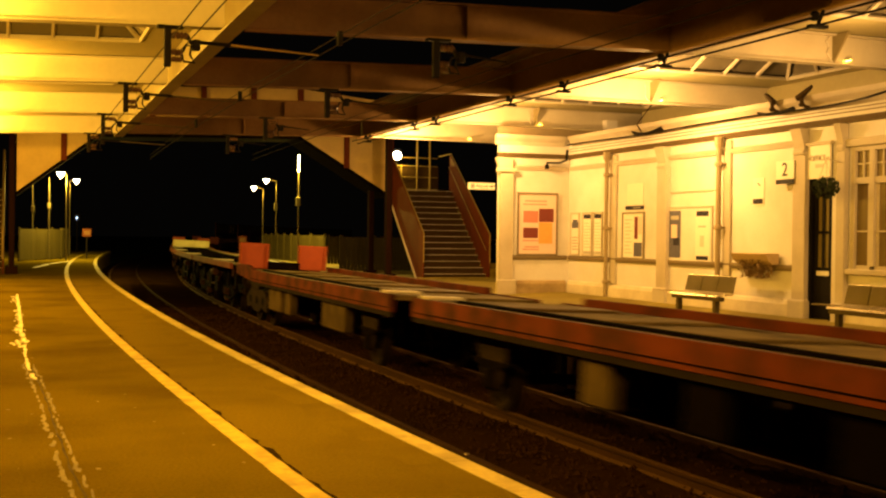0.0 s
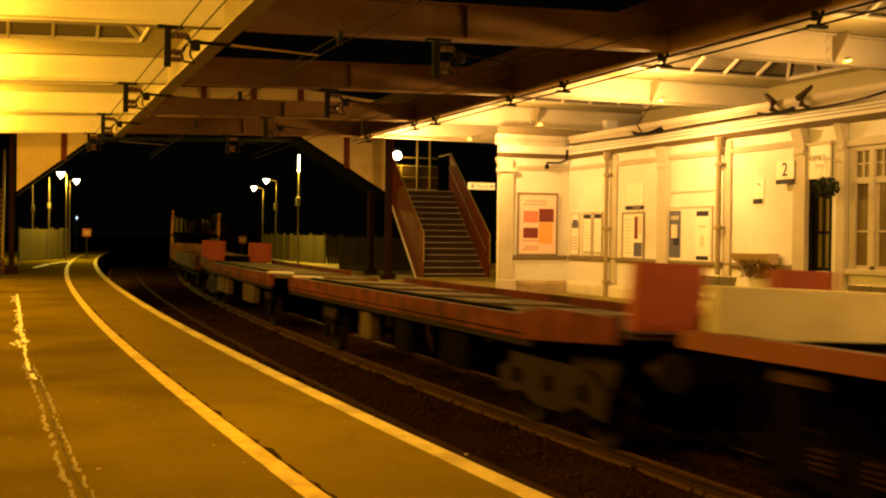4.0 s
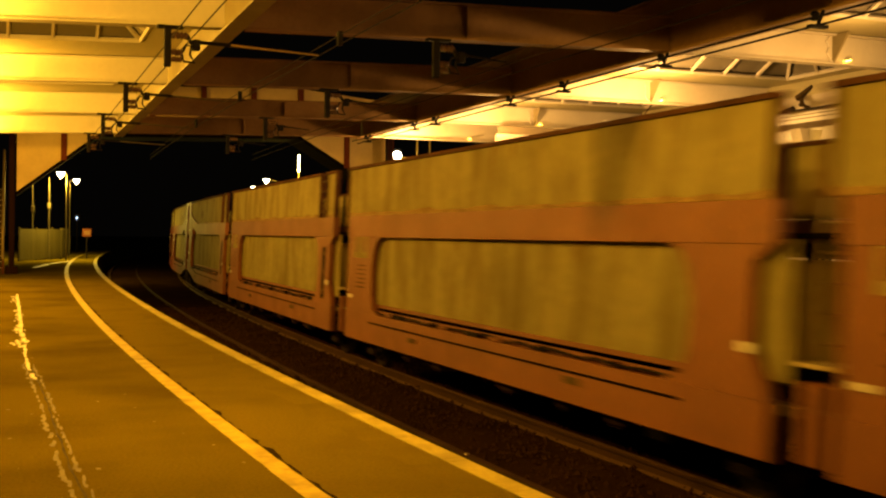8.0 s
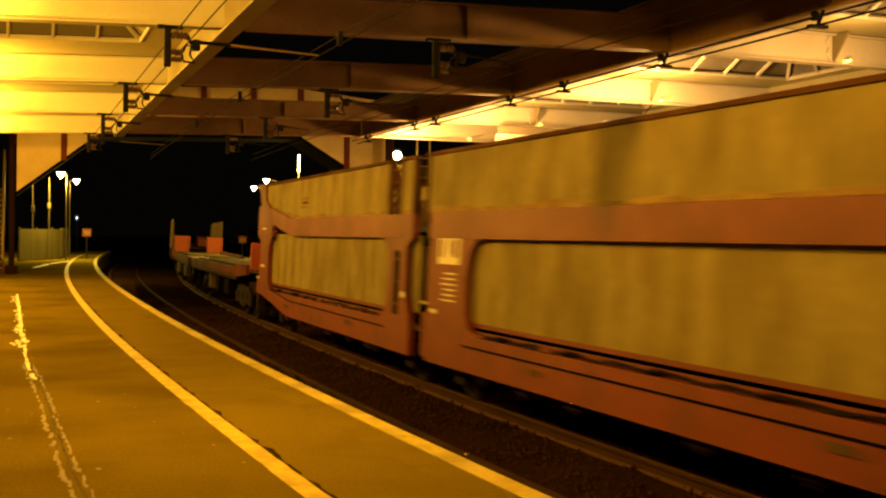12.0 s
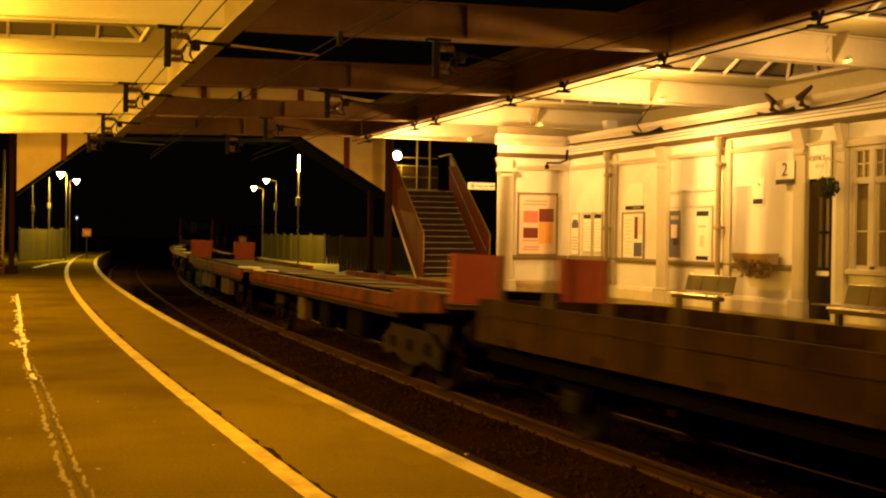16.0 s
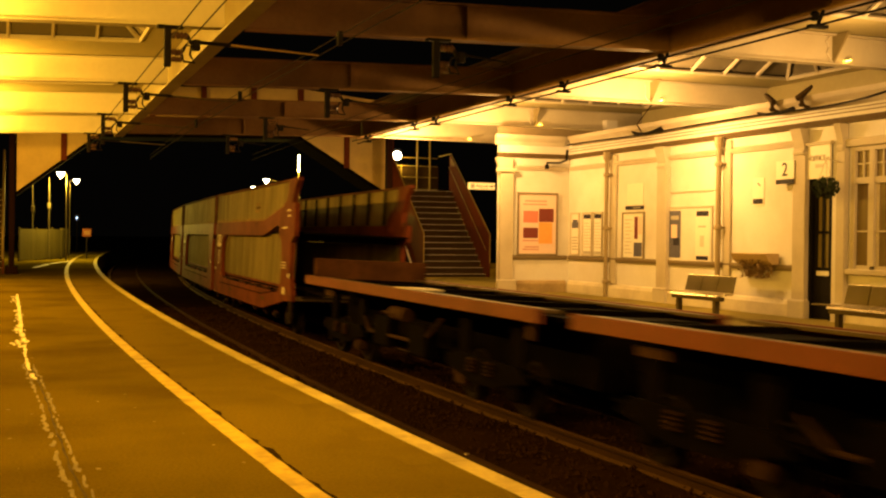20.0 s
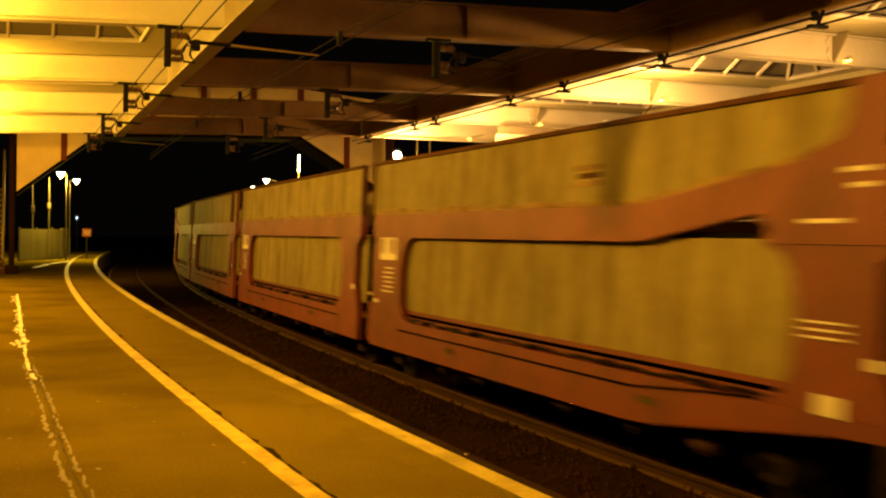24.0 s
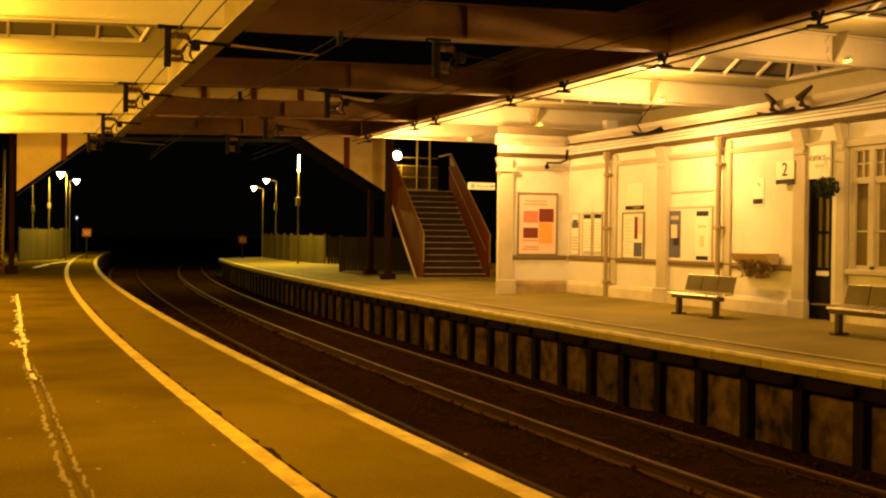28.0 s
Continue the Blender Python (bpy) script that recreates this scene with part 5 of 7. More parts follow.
# ---- overhead line ----
def overhead():
    w = empty("contact_wire", pose(0, 0, 0), "thin dark overhead wires above the near track", "wire", "overhead wires")
    for z, r in ((3.86, 0.009), (4.0, 0.007)):
        bm = bmesh.new()
        run(bm, [(near_track(y) , y, z + (0.03 * math.sin(y * 0.3) if z > 3.9 else 0)) for y in steps(-15, 38, 50)], r, 5)
        part("wire", bm, WIRE, w)
    for y in (20.6, 26.2, 14.0):
        bm = bmesh.new()
        box(bm, near_track(y) - 0.03, y - 0.05, 3.84, near_track(y) + 0.03, y + 0.05, 4.02)
        part("clamp", bm, BLACK, w)
    w = empty("contact_wire", pose(0, 0, 0), "thin dark overhead wires above the far track", "wire", "overhead wires")
    for z, r in ((3.86, 0.009), (4.02, 0.007)):
        bm = bmesh.new()
        run(bm, [(*track(s)[:2], z) for s in steps(-40, 17, 50)], r, 5)
        part("wire", bm, WIRE, w)
    # twin cables under the far canopy girder
    w = empty("girder_cable", pose(0, 0, 0), "two dark cables clamped below the canopy girder", "cable", "overhead wires")
    for x, z in ((8.46, 3.96), (8.60, 3.90)):
        bm = bmesh.new()
        run(bm, [(x, y, z) for y in steps(4, 29.4, 20)], 0.014, 6)
        part("cable", bm, BLACK, w)
    for y in (10.6, 13.9, 17.0, 19.2, 23.2, 24.6, 28.3):
        c = bmesh.new()
        box(c, 8.42, y - 0.045, 3.85, 8.66, y + 0.045, 3.885)
        tube(c, (8.53, y, 3.86), (8.62, y, 4.06), 0.022, seg=6)
        lathe(c, [(0.03, -0.02), (0.06, 0.0), (0.03, 0.03), (0.06, 0.06), (0.03, 0.09)], (8.50, y, 3.95), 8)
        part("clamp", c, BLACK, w)

    def bracket(x, y, reach, rod_paint):
        """An insulated support hung below a girder, with its arm out to the wire."""
        root = empty("insulator_bracket", pose(x, y, BEAM_Z), "dark insulator bracket hung below the girder", "bracket", "overhead brackets")
        bm = bmesh.new()
        box(bm, -0.28, -0.07, -0.035, 0.05, 0.07, -0.003)
        part("top_plate", bm, BLACK, root)
        bm = bmesh.new()
        box(bm, -0.19, -0.045, -0.53, -0.10, 0.045, -0.035, 0.01)
        part("drop_post", bm, BLACK, root)
        for a, b, r in (((-0.10, 0, -0.12), (0.12, 0, -0.11), 0.055), ((-0.10, 0, -0.34), (0.05, 0, -0.33), 0.055), ((-0.10, 0, -0.43), (0.04, 0, -0.41), 0.045)):
            bm = bmesh.new()
            length = b[0] - a[0]
            lathe(bm, [(r * 0.4, 0.0)] + [(r if k % 2 else r * 0.55, length * (k + 0.5) / 9) for k in range(9)] + [(r * 0.4, length)], seg=9)
            bmesh.ops.rotate(bm, verts=bm.verts, cent=(0, 0, 0), matrix=Matrix.Rotation(radians(90), 3, "Y"))
            bmesh.ops.translate(bm, verts=bm.verts, vec=a)
            part("insulator", bm, INSULATOR, root)
        bm = bmesh.new()
        run(bm, [(0.05, 0, -0.33), (0.09, 0, -0.24), (0.16, 0, -0.24), (0.14, 0, -0.36), (0.20, 0, -0.46), (0.06, 0, -0.45), (0.04, 0, -0.36)], 0.016, 6)
        part("clamp_hoop", bm, BLACK, root)
        bm = bmesh.new()
        run(bm, [(0.10, 0, -0.11), (0.15, 0, -0.2), (0.22, 0, -0.22)], 0.028, 6)
        part("elbow", bm, BLACK, root)
        bm = bmesh.new()
        box(bm, 0.17, -0.05, -0.30, 0.27, 0.05, -0.16, 0.01)
        part("clamp", bm, BLACK, root)
        if reach:
            bm = bmesh.new()
            tube(bm, (0.2, 0, -0.19), (reach * 0.36, 0, -0.20), 0.026, seg=6)
            part("arm", bm, BLACK, root)
            bm = bmesh.new()
            tube(bm, (reach * 0.36, 0, -0.20), (reach, 0, -0.25), 0.018, 0.010, seg=6)
            part("rod", bm, rod_paint, root)

    for k in range(1, 6):
        # one rod is pale as if lit, the rest darker: light in paint
        bracket(1.95, beam_y(k, 1.95) - 0.08, 1.85, ROD_LIT if k == 2 else LAMP_POST)
        if k > 1:
            bracket(5.45, BEAMS[k][0] + 2.32 * BEAMS[k][1] - 0.08, 0.9, BLACK)
    for x, z in ((1.84, 3.93), (2.03, 3.86)):
        g = empty("feeder_wire", pose(0, 0, 0), "thin dark feeder wire below the near canopy", "wire", "overhead wires")
        bm = bmesh.new()
        run(bm, [(x, y, z) for y in steps(4.0, 34.0, 12)], 0.009, 5)
        part("wire", bm, WIRE, g)


overhead()


# ---- far ends of the platforms ----
def fence(points, h, mat, label, z=0.05, width=0.15, gap=0.006, post_every=14):
    root = empty("fence", pose(points[0][0], points[0][1], z), label, "fence", "platform fences")
    ox, oy = points[0]
    me = bmesh.new()
    box(me, -width / 2, -0.012, 0.05, width / 2, 0.012, h)
    slat = shared_mesh("slat", me, mat)
    me = bmesh.new()
    box(me, -0.05, -0.05, 0, 0.05, 0.05, h + 0.08)
    post = shared_mesh("post", me, mat)
    k = 0
    for (xa, ya), (xb, yb) in zip(points, points[1:]):
        d = Vector((xb - xa, yb - ya, 0))
        n = int(d.length / (width + gap))
        rz = math.degrees(math.atan2(d.y, d.x))
        for i in range(n):
            p = Vector((xa - ox, ya - oy, 0)) + d * ((i + 0.5) / n)
            part_mesh("slat", slat, root, pose(p.x, p.y, 0.01 * noise.noise((i, k, 0)), 0, 0, rz))
            if i % post_every == 0:
                part_mesh("post", post, root, pose(p.x, p.y + 0.07, 0, 0, 0, rz))
        for zz in (0.3, h - 0.2):
            bm = bmesh.new()
            tube(bm, (xa - ox, ya - oy + 0.03, zz), (xb - ox, yb - oy + 0.03, zz), 0.025, seg=5)
            part("rail", bm, mat, root)
        k += 1


def shared_mesh(name, bm, mat):
    m = bpy.data.meshes.new(name)
    bm.normal_update()
    bm.to_mesh(m)
    bm.free()
    m.materials.append(mat)
    return m


fence([(13.25, 50.3), (13.0, 56.0), (13.6, 66.0)], 1.35, FENCE, "pale slatted fence behind the far platform")
fence([(13.3, 50.2), (17.0, 49.0)], 1.3, FENCE_DARK, "dark slatted fence across the platform end", width=0.13, gap=0.015)
fence([(0.1, 57.5), (2.2, 63.0), (2.9, 72.0)], 1.55, FENCE, "pale slatted fence beside the near platform", z=0.0)
fence([(11.2, 40.5), (16.5, 41.0)], 1.3, FENCE_DARK, "dark slatted fence beyond the stairs", width=0.13, gap=0.012)


def end_sign(x, y, z):
    root = empty("warning_sign", pose(x, y, 0.05), "small orange warning board on a post", "sign", "platform end signs")
    bm = bmesh.new()
    tube(bm, (0, 0, 0), (0, 0, z + 0.25), 0.03)
    part("post", bm, BLACK, root)
    bm = bmesh.new()
    box(bm, -0.22, -0.05, z - 0.2, 0.22, -0.032, z + 0.2, 0.006)
    part("board", bm, SIGN_ORANGE, root)
    bm = bmesh.new()
    for k in range(2):
        box(bm, -0.15, -0.054, z - 0.08 + 0.1 * k, 0.15, -0.051, z - 0.04 + 0.1 * k)
    part("text_bar", bm, GREY_TRIM, root)


SIGN_ORANGE = material("orange sign paint", (0.10, 0.03, 0.011), 0.8, vary=0.12)
end_sign(12.0, 64.0, 1.05)
end_sign(3.45, 62.0, 1.35)


def plain_post(x, y, h):
    root = empty("platform_post", pose(x, y, 0), "slim pale post on the platform", "post", "platform posts")
    bm = bmesh.new()
    tube(bm, (0, 0, 0), (0, 0, h), 0.026, 0.02, 8)
    part("shaft", bm, LAMP_POST, root)
    bm = bmesh.new()
    box(bm, -0.08, -0.08, h * 0.62, 0.08, 0.08, h * 0.62 + 0.3, 0.02)
    part("box", bm, LAMP_POST, root)


sl = empty("signal_light", pose(4.0, 84.0, -1.3), "small blue-white signal light on a dark post", "signal")
bm = bmesh.new()
tube(bm, (0, 0, 0), (0, 0, 3.55), 0.05)
part("post", bm, BLACK, sl)
bm = bmesh.new()
box(bm, -0.2, 0.0, 3.5, 0.2, 0.25, 4.0, 0.03)
part("head", bm, BLACK, sl)
bm = bmesh.new()
tube(bm, (0, -0.03, 3.73), (0, 0.0, 3.73), 0.055, seg=12)
part("lens", bm, GLOW_BLUE, sl, "glowing blue-white lens")
# steel plate added only to give a glint on the edge
c = empty("metal_clip", pose(2.75, 6.80, 0.006, 0, 0, 30), "small steel plate added for a glint on the platform edge", "clip")
bm = bmesh.new()
prism(bm, [(-0.018, 0.0), (0.018, 0.0), (0.014, 0.006), (-0.012, 0.009)], "y", -0.008, 0.008)
part("plate", bm, SEAT_STEEL, c)
plain_post(0.75, 60.0, 3.9)
plain_post(1.55, 61.0, 4.2)
b = empty("grit_bin", pose(14.35, 33.6, 0.11), "small yellow grit bin beside the stairs", "bin")
bm = bmesh.new()
box(bm, -0.28, -0.2, 0.0, 0.28, 0.2, 0.34, 0.03)
part("body", bm, YELLOW, b)
bm = bmesh.new()
prism(bm, [(-0.24, 0.345), (0.24, 0.345), (0.2, 0.44), (-0.1, 0.47)], "x", -0.3, 0.3)
part("lid", bm, YELLOW, b)


# ---- pieces of the platforms and tracks ----
def piece_mesh(name, w, l, h, mat, bevel=0.008):
    bm = bmesh.new()
    box(bm, -w / 2, -l / 2, -h, w / 2, l / 2, 0, bevel)
    return shared_mesh(name, bm, mat)


def pieces():
    # near platform: white-edged coping slabs
    slab = piece_mesh("coping_slab", 0.4165, 0.8915, 0.14, COPING_NEAR, 0.001)
    stripe = bmesh.new()
    box(stripe, 0.05, -0.4435, -0.001, 0.2, 0.4435, 0.003)
    stripe = shared_mesh("edge_stripe", stripe, EDGE_PAINT)
    rr = random.Random(8)
    y = -9.0
    while y < 90:
        e = near_edge(y)
        a = math.degrees(math.atan2(near_edge(y + 0.1) - near_edge(y - 0.1), 0.2))
        ob = part_mesh("coping_slab", slab, PLATFORM_NEAR, pose(e - 0.205, y, 0.0006 + rr.uniform(-0.0004, 0.0004), rr.uniform(-0.01, 0.01), 0, -a))
        part_mesh("edge_stripe", stripe, ob, pose(0, 0, 0.0015))
        y += 0.892
    # far platform: coping slabs, recessed wall panels and dark bearers one metre apart
    slab = piece_mesh("coping_slab", 0.46, 0.99, 0.135, COPING)
    stripe = bmesh.new()
    box(stripe, -0.2335, -0.493, -0.030, -0.13, 0.493, 0.0045)
    stripe = shared_mesh("edge_stripe", stripe, WHITE_LINE)
    panel = piece_mesh("wall_panel", 0.08, 0.83, 1.06, WALL_FAR, 0.01)
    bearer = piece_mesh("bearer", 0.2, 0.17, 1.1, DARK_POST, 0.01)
    # dark strip added under the coping stands in for the overhang's shadow
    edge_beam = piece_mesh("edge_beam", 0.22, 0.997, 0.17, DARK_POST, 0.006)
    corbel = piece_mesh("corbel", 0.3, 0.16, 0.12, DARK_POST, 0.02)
    y = -14.1
    while y < 65:
        e = far_edge(y)
        a = math.degrees(math.atan2(far_edge(y + 0.1) - far_edge(y - 0.1), 0.2))
        ob = part_mesh("coping_slab", slab, PLATFORM_FAR, pose(e + 0.2, y, 0.012 + rr.uniform(-0.003, 0.003), 0, rr.uniform(-0.2, 0.2), -a))
        part_mesh("edge_stripe", stripe, ob)
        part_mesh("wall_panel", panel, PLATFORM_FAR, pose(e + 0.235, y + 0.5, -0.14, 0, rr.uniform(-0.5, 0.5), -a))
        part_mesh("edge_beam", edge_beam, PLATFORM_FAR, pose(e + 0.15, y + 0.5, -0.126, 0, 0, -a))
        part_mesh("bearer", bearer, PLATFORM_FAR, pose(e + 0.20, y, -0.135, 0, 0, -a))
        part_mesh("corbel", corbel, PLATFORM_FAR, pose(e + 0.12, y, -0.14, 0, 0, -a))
        y += 1.0
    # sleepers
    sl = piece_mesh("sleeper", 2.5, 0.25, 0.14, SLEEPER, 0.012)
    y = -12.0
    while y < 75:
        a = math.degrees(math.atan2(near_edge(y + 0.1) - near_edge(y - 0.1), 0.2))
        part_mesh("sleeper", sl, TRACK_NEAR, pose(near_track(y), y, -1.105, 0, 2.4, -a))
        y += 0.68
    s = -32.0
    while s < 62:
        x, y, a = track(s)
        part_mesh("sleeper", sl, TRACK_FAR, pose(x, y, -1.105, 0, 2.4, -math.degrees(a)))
        s += 0.68
    # loose stones on the ballast
    bm = bmesh.new()
    for k in range(13000):
        y = rr.uniform(5, 38)
        e0, e1 = near_edge(y) + 0.1, far_edge(y) - 0.05
        x = rr.uniform(e0, e1)
        z = -1.04 + 0.05 * noise.noise((x * 1.3, y * 1.3, 0)) + 0.03 * noise.noise((x * 5, y * 5, 3))
        r = rr.uniform(0.018, 0.05)
        vs = [bm.verts.new((x + r * rr.uniform(0.5, 1.2) * c, y + r * rr.uniform(0.5, 1.2) * d, z + r * h)) for c, d, h in ((1, 0, 0), (0, 1, 0.1), (-1, 0, 0), (0, -1, 0.1))] + [bm.verts.new((x, y, z + r * rr.uniform(0.6, 1.1)))]
        for i in range(4):
            bm.faces.new((vs[i], vs[(i + 1) % 4], vs[4]))
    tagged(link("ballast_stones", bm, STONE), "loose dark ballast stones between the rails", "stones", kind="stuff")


COPING_NEAR = material("asphalt-toned coping", (0.138, 0.099, 0.007), 0.8, vary=0.3, grain=40, stain=1.5, dirt=(0.092, 0.065, 0.006), each=0.02, spec=0.0)
EDGE_PAINT = material("worn cream edge paint", (0.44, 0.345, 0.05), 0.7, vary=0.3, grain=22, stain=2.2, dirt=(0.20, 0.15, 0.02), dirt_amount=0.7, each=0.03)
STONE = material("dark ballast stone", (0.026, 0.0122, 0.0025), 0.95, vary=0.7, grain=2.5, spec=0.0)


# ---- the train ----
SPEED = 17.25
HALF = 1.32


def shared(name, bm, mat):
    me = bpy.data.meshes.new(name)
    bm.normal_update()
    bm.to_mesh(me)
    bm.free()
    me.materials.append(mat)
    return me


def wheel_mesh(r):
    bm = bmesh.new()
    prof = [(r + 0.03, -0.02), (r + 0.03, 0.01), (r, 0.02), (r, 0.12), (r - 0.07, 0.12), (r - 0.09, 0.07), (0.12, 0.05), (0.1, 0.11), (0.04, 0.12)]
    lathe(bm, [(0.1, -0.02)] + prof, seg=20)
    bmesh.ops.rotate(bm, verts=bm.verts, cent=(0, 0, 0), matrix=Matrix.Rotation(radians(90), 3, "Y"))
    return shared("wheel", bm, WHEEL)


WHEEL_BIG, WHEEL_SMALL = wheel_mesh(0.42), wheel_mesh(0.34)


def wheelset(root, y, r=0.42):
    me = WHEEL_BIG if r > 0.4 else WHEEL_SMALL
    for side in (-1, 1):
        part_mesh("wheel", me, root, pose(side * 0.7, y, r, 0, 0, 180 if side < 0 else 0))
    bm = bmesh.new()
    tube(bm, (-0.72, y, r), (0.72, y, r), 0.075, seg=8)
    part("axle", bm, UNDER, root)


def axle_guards(root, y, r, top, mat=None, guard=None, wide=0.55):
    for x in (-0.98, 0.92):
        bm = bmesh.new()
        prism(bm, [(y - wide, top), (y + wide, top), (y + wide * 0.4, r - 0.12), (y - wide * 0.4, r - 0.12)], "x", x, x + 0.06)
        part("axle_guard", bm, guard or UNDER, root)
        bm = bmesh.new()
        box(bm, x - 0.06, y - 0.16, r - 0.14, x + 0.12, y + 0.16, r + 0.14, 0.03)
        part("axle_box", bm, mat or UNDER_GREY, root)
        bm = bmesh.new()
        for k in range(4):
            w = 0.62 - 0.12 * k
            box(bm, x - 0.03, y - w, r + 0.22 - 0.03 * k, x + 0.09, y + w, r + 0.246 - 0.03 * k)
        part("leaf_spring", bm, UNDER, root)


def buffers(root, y, z, sign):
    for x in (-0.87, 0.87):
        bm = bmesh.new()
        tube(bm, (x, y, z), (x, y + sign * 0.35, z), 0.09, seg=10)
        tube(bm, (x, y + sign * 0.35, z), (x, y + sign * 0.40, z), 0.2, seg=14)
        part("buffer", bm, WHEEL, root)


def hook(root, y, z, sign):
    bm = bmesh.new()
    tube(bm, (0, y, z), (0, y + sign * 0.55, z), 0.06, seg=8)
    tube(bm, (0, y + sign * 0.5, z), (0, y + sign * 0.55, z - 0.25), 0.04, seg=8)
    part("coupling", bm, UNDER, root)


def high_wagon(kind, paint, label, slit, open_front, open_rear, panel_paint=MESH_PALE):
    """A double-deck car carrier, 12.4 m long, its front at y = 0; heights from the rail."""
    R = 0.93
    root = empty("car_carrier_wagon", pose(0, 0, 0), label, "wagon", "double deck wagons")
    L = 12.42
    top, pan, mid, sill, floor, low = 2.60 + R, 1.71 + R, 1.34 + R, 0.04 + R, 0.10 + R, -0.44 + R

    def lift(y):
        if open_front:
            return 0.36 * max(0.0, min(1.0, (3.9 - y) / 2.9))
        if open_rear:
            return 0.36 * max(0.0, min(1.0, (y - (L - 3.9)) / 2.9))
        return 0.0

    ends = (0.22, L - 0.22)
    for side in (-1, 1):
        x0, x1 = (-HALF, -HALF + 0.10) if side < 0 else (HALF - 0.10, HALF)
        def rise(y, near=side < 0):
            return lift(y) if near else 0.0

        # sill, with its underside drawn up towards an open end
        bm = bmesh.new()
        if open_front:
            lo = [(ends[0], low + 0.36), (1.0, low + 0.33), (3.6, low + 0.02), (4.2, low), (ends[1], low)]
        elif open_rear:
            lo = [(ends[0], low), (L - 4.2, low), (L - 3.6, low + 0.02), (L - 1.0, low + 0.33), (ends[1], low + 0.36)]
        else:
            lo = [(ends[0], low), (ends[1], low)]
        prism(bm, lo + [(ends[1], sill), (ends[0], sill)], "x", x0, x1)
        part("sill", bm, paint, root)
        # side posts with curved inner corners
        for end, wide in ((0, 1.40), (1, 1.60)):
            is_open = (end == 0 and open_front) or (end == 1 and open_rear)
            opening = 1.5 if is_open else wide
            back = 0.55 if is_open else (0.50 if end == 0 else 0.24)
            bm = bmesh.new()
            pts = [(0.24, sill + 0.002), (opening + 0.45, sill + 0.002), (opening + 0.16, sill + 0.08), (opening + 0.02, sill + 0.3), (opening - 0.02, mid - 0.5), (opening + 0.06, mid - 0.22), (opening + 0.2, mid - 0.07), (opening + 0.4, mid - 0.002), (0.24, mid - 0.002), (back, mid - 0.14), (back, sill + 0.45), (0.28, sill + 0.12)]
            pts = [(y if end == 0 else L - y, z) for y, z in pts]
            prism(bm, pts, "x", x0, x1)
            part("side_post", bm, paint, root)
            if end == 1 and not open_rear:
                yy = L - 0.95
                xs = x0 - 0.006 if side < 0 else x1
                bm = bmesh.new()
                box(bm, xs, yy - 0.40, mid - 0.36, xs + 0.006, yy + 0.36, mid + 0.08)
                part("data_panel", bm, MESH_PALE if kind == "old" else DATA_PALE, root, "pale stencilled data panel")
                for k, w in enumerate((0.16, 0.05, 0.12)):
                    bm = bmesh.new()
                    xb = xs - 0.003 if side < 0 else xs + 0.005
                    box(bm, xb, yy - 0.32 + 0.24 * k, mid - 0.26 + 0.05 * (k % 2), xb + 0.004, yy - 0.32 + 0.24 * k + w, mid - 0.02)
                    part("panel_print", bm, paint, root)
                bm = bmesh.new()
                for k in range(6):
                    box(bm, xs, yy - 0.3, mid - 0.50 - 0.075 * k, xs + 0.005, yy + 0.1 + 0.18 * ((k * 7) % 3) / 3, mid - 0.478 - 0.075 * k)
                part("lettering", bm, DATA_PALE if kind != "old" else WAGON_BROWN, root, "rows of small unreadable lettering")
        # mid beam, bent up at an open end, leaving a dark wedge below it
        n = 40
        bm = bmesh.new()
        up, dn = [], []
        for i in range(n + 1):
            y = ends[0] + (ends[1] - ends[0]) * i / n
            l = rise(y)
            up.append((y, pan + l))
            dn.append((y, mid + l * (1.1 if (y > 2.0 and open_front) or (y < L - 2.0 and open_rear) else 0.0)))
        prism(bm, dn + up[::-1], "x", x0 - 0.012 * (side < 0), x1 + 0.012 * (side > 0))
        part("mid_beam", bm, paint, root)
        # upper side panels between posts
        first, last = (0.62 if open_front else 0.32), (L - 0.62 if open_rear else L - 0.02)
        spans = [(first, 1.0), (1.55, last)] if slit else [(first, last)]
        for a, b in spans:
            m = max(1, round((b - a) / 1.45))
            for i in range(m):
                ya, yb = a + (b - a) * i / m, a + (b - a) * (i + 1) / m
                zb0, zb1 = pan + rise(ya) + 0.01, pan + rise(yb) + 0.01
                bm = bmesh.new()
                prism(bm, [(ya + 0.006, zb0), (yb - 0.006, zb1), (yb - 0.006, top - 0.05), (ya + 0.006, top - 0.05)], "x", x0 + 0.03, x0 + 0.055)
                part("upper_panel", bm, panel_paint, root)
                if side > 0 and i:
                    bm = bmesh.new()
                    box(bm, x0 - 0.02, ya - 0.05, pan + 0.02, x0 + 0.028, ya + 0.05, top - 0.05)
                    part("inner_post", bm, UNDER_GREY, root)
            for y in (a, b):
                bm = bmesh.new()
                box(bm, x0 + 0.01, y - 0.045, pan + rise(y), x0 + 0.09, y + 0.045, top - 0.03)
                part("panel_post", bm, WAGON_BROWN, root)
            bm = bmesh.new()
            rows = []
            for i in range(61):
                y = a + 0.03 + (b - a - 0.06) * i / 60
                h = 0.02 + 0.05 * max(0.0, 0.3 + noise.noise((y * 1.9, side * 3.0, L))) + 0.05 * noise.noise((y * 9, 2, 0))
                xg = x0 + 0.0285 if side < 0 else x0 + 0.0565
                rows.append([(xg, y, pan + rise(y) + 0.008), (xg, y, pan + rise(y) + 0.03 + h)])
            ribbon(bm, rows)
            part("grime_band", bm, RUST, root)
            bm = bmesh.new()
            box(bm, x0 - 0.01, a - 0.06, top - 0.05, x0 + 0.09, b + 0.06, top)
            part("top_rail", bm, WAGON_BROWN, root)
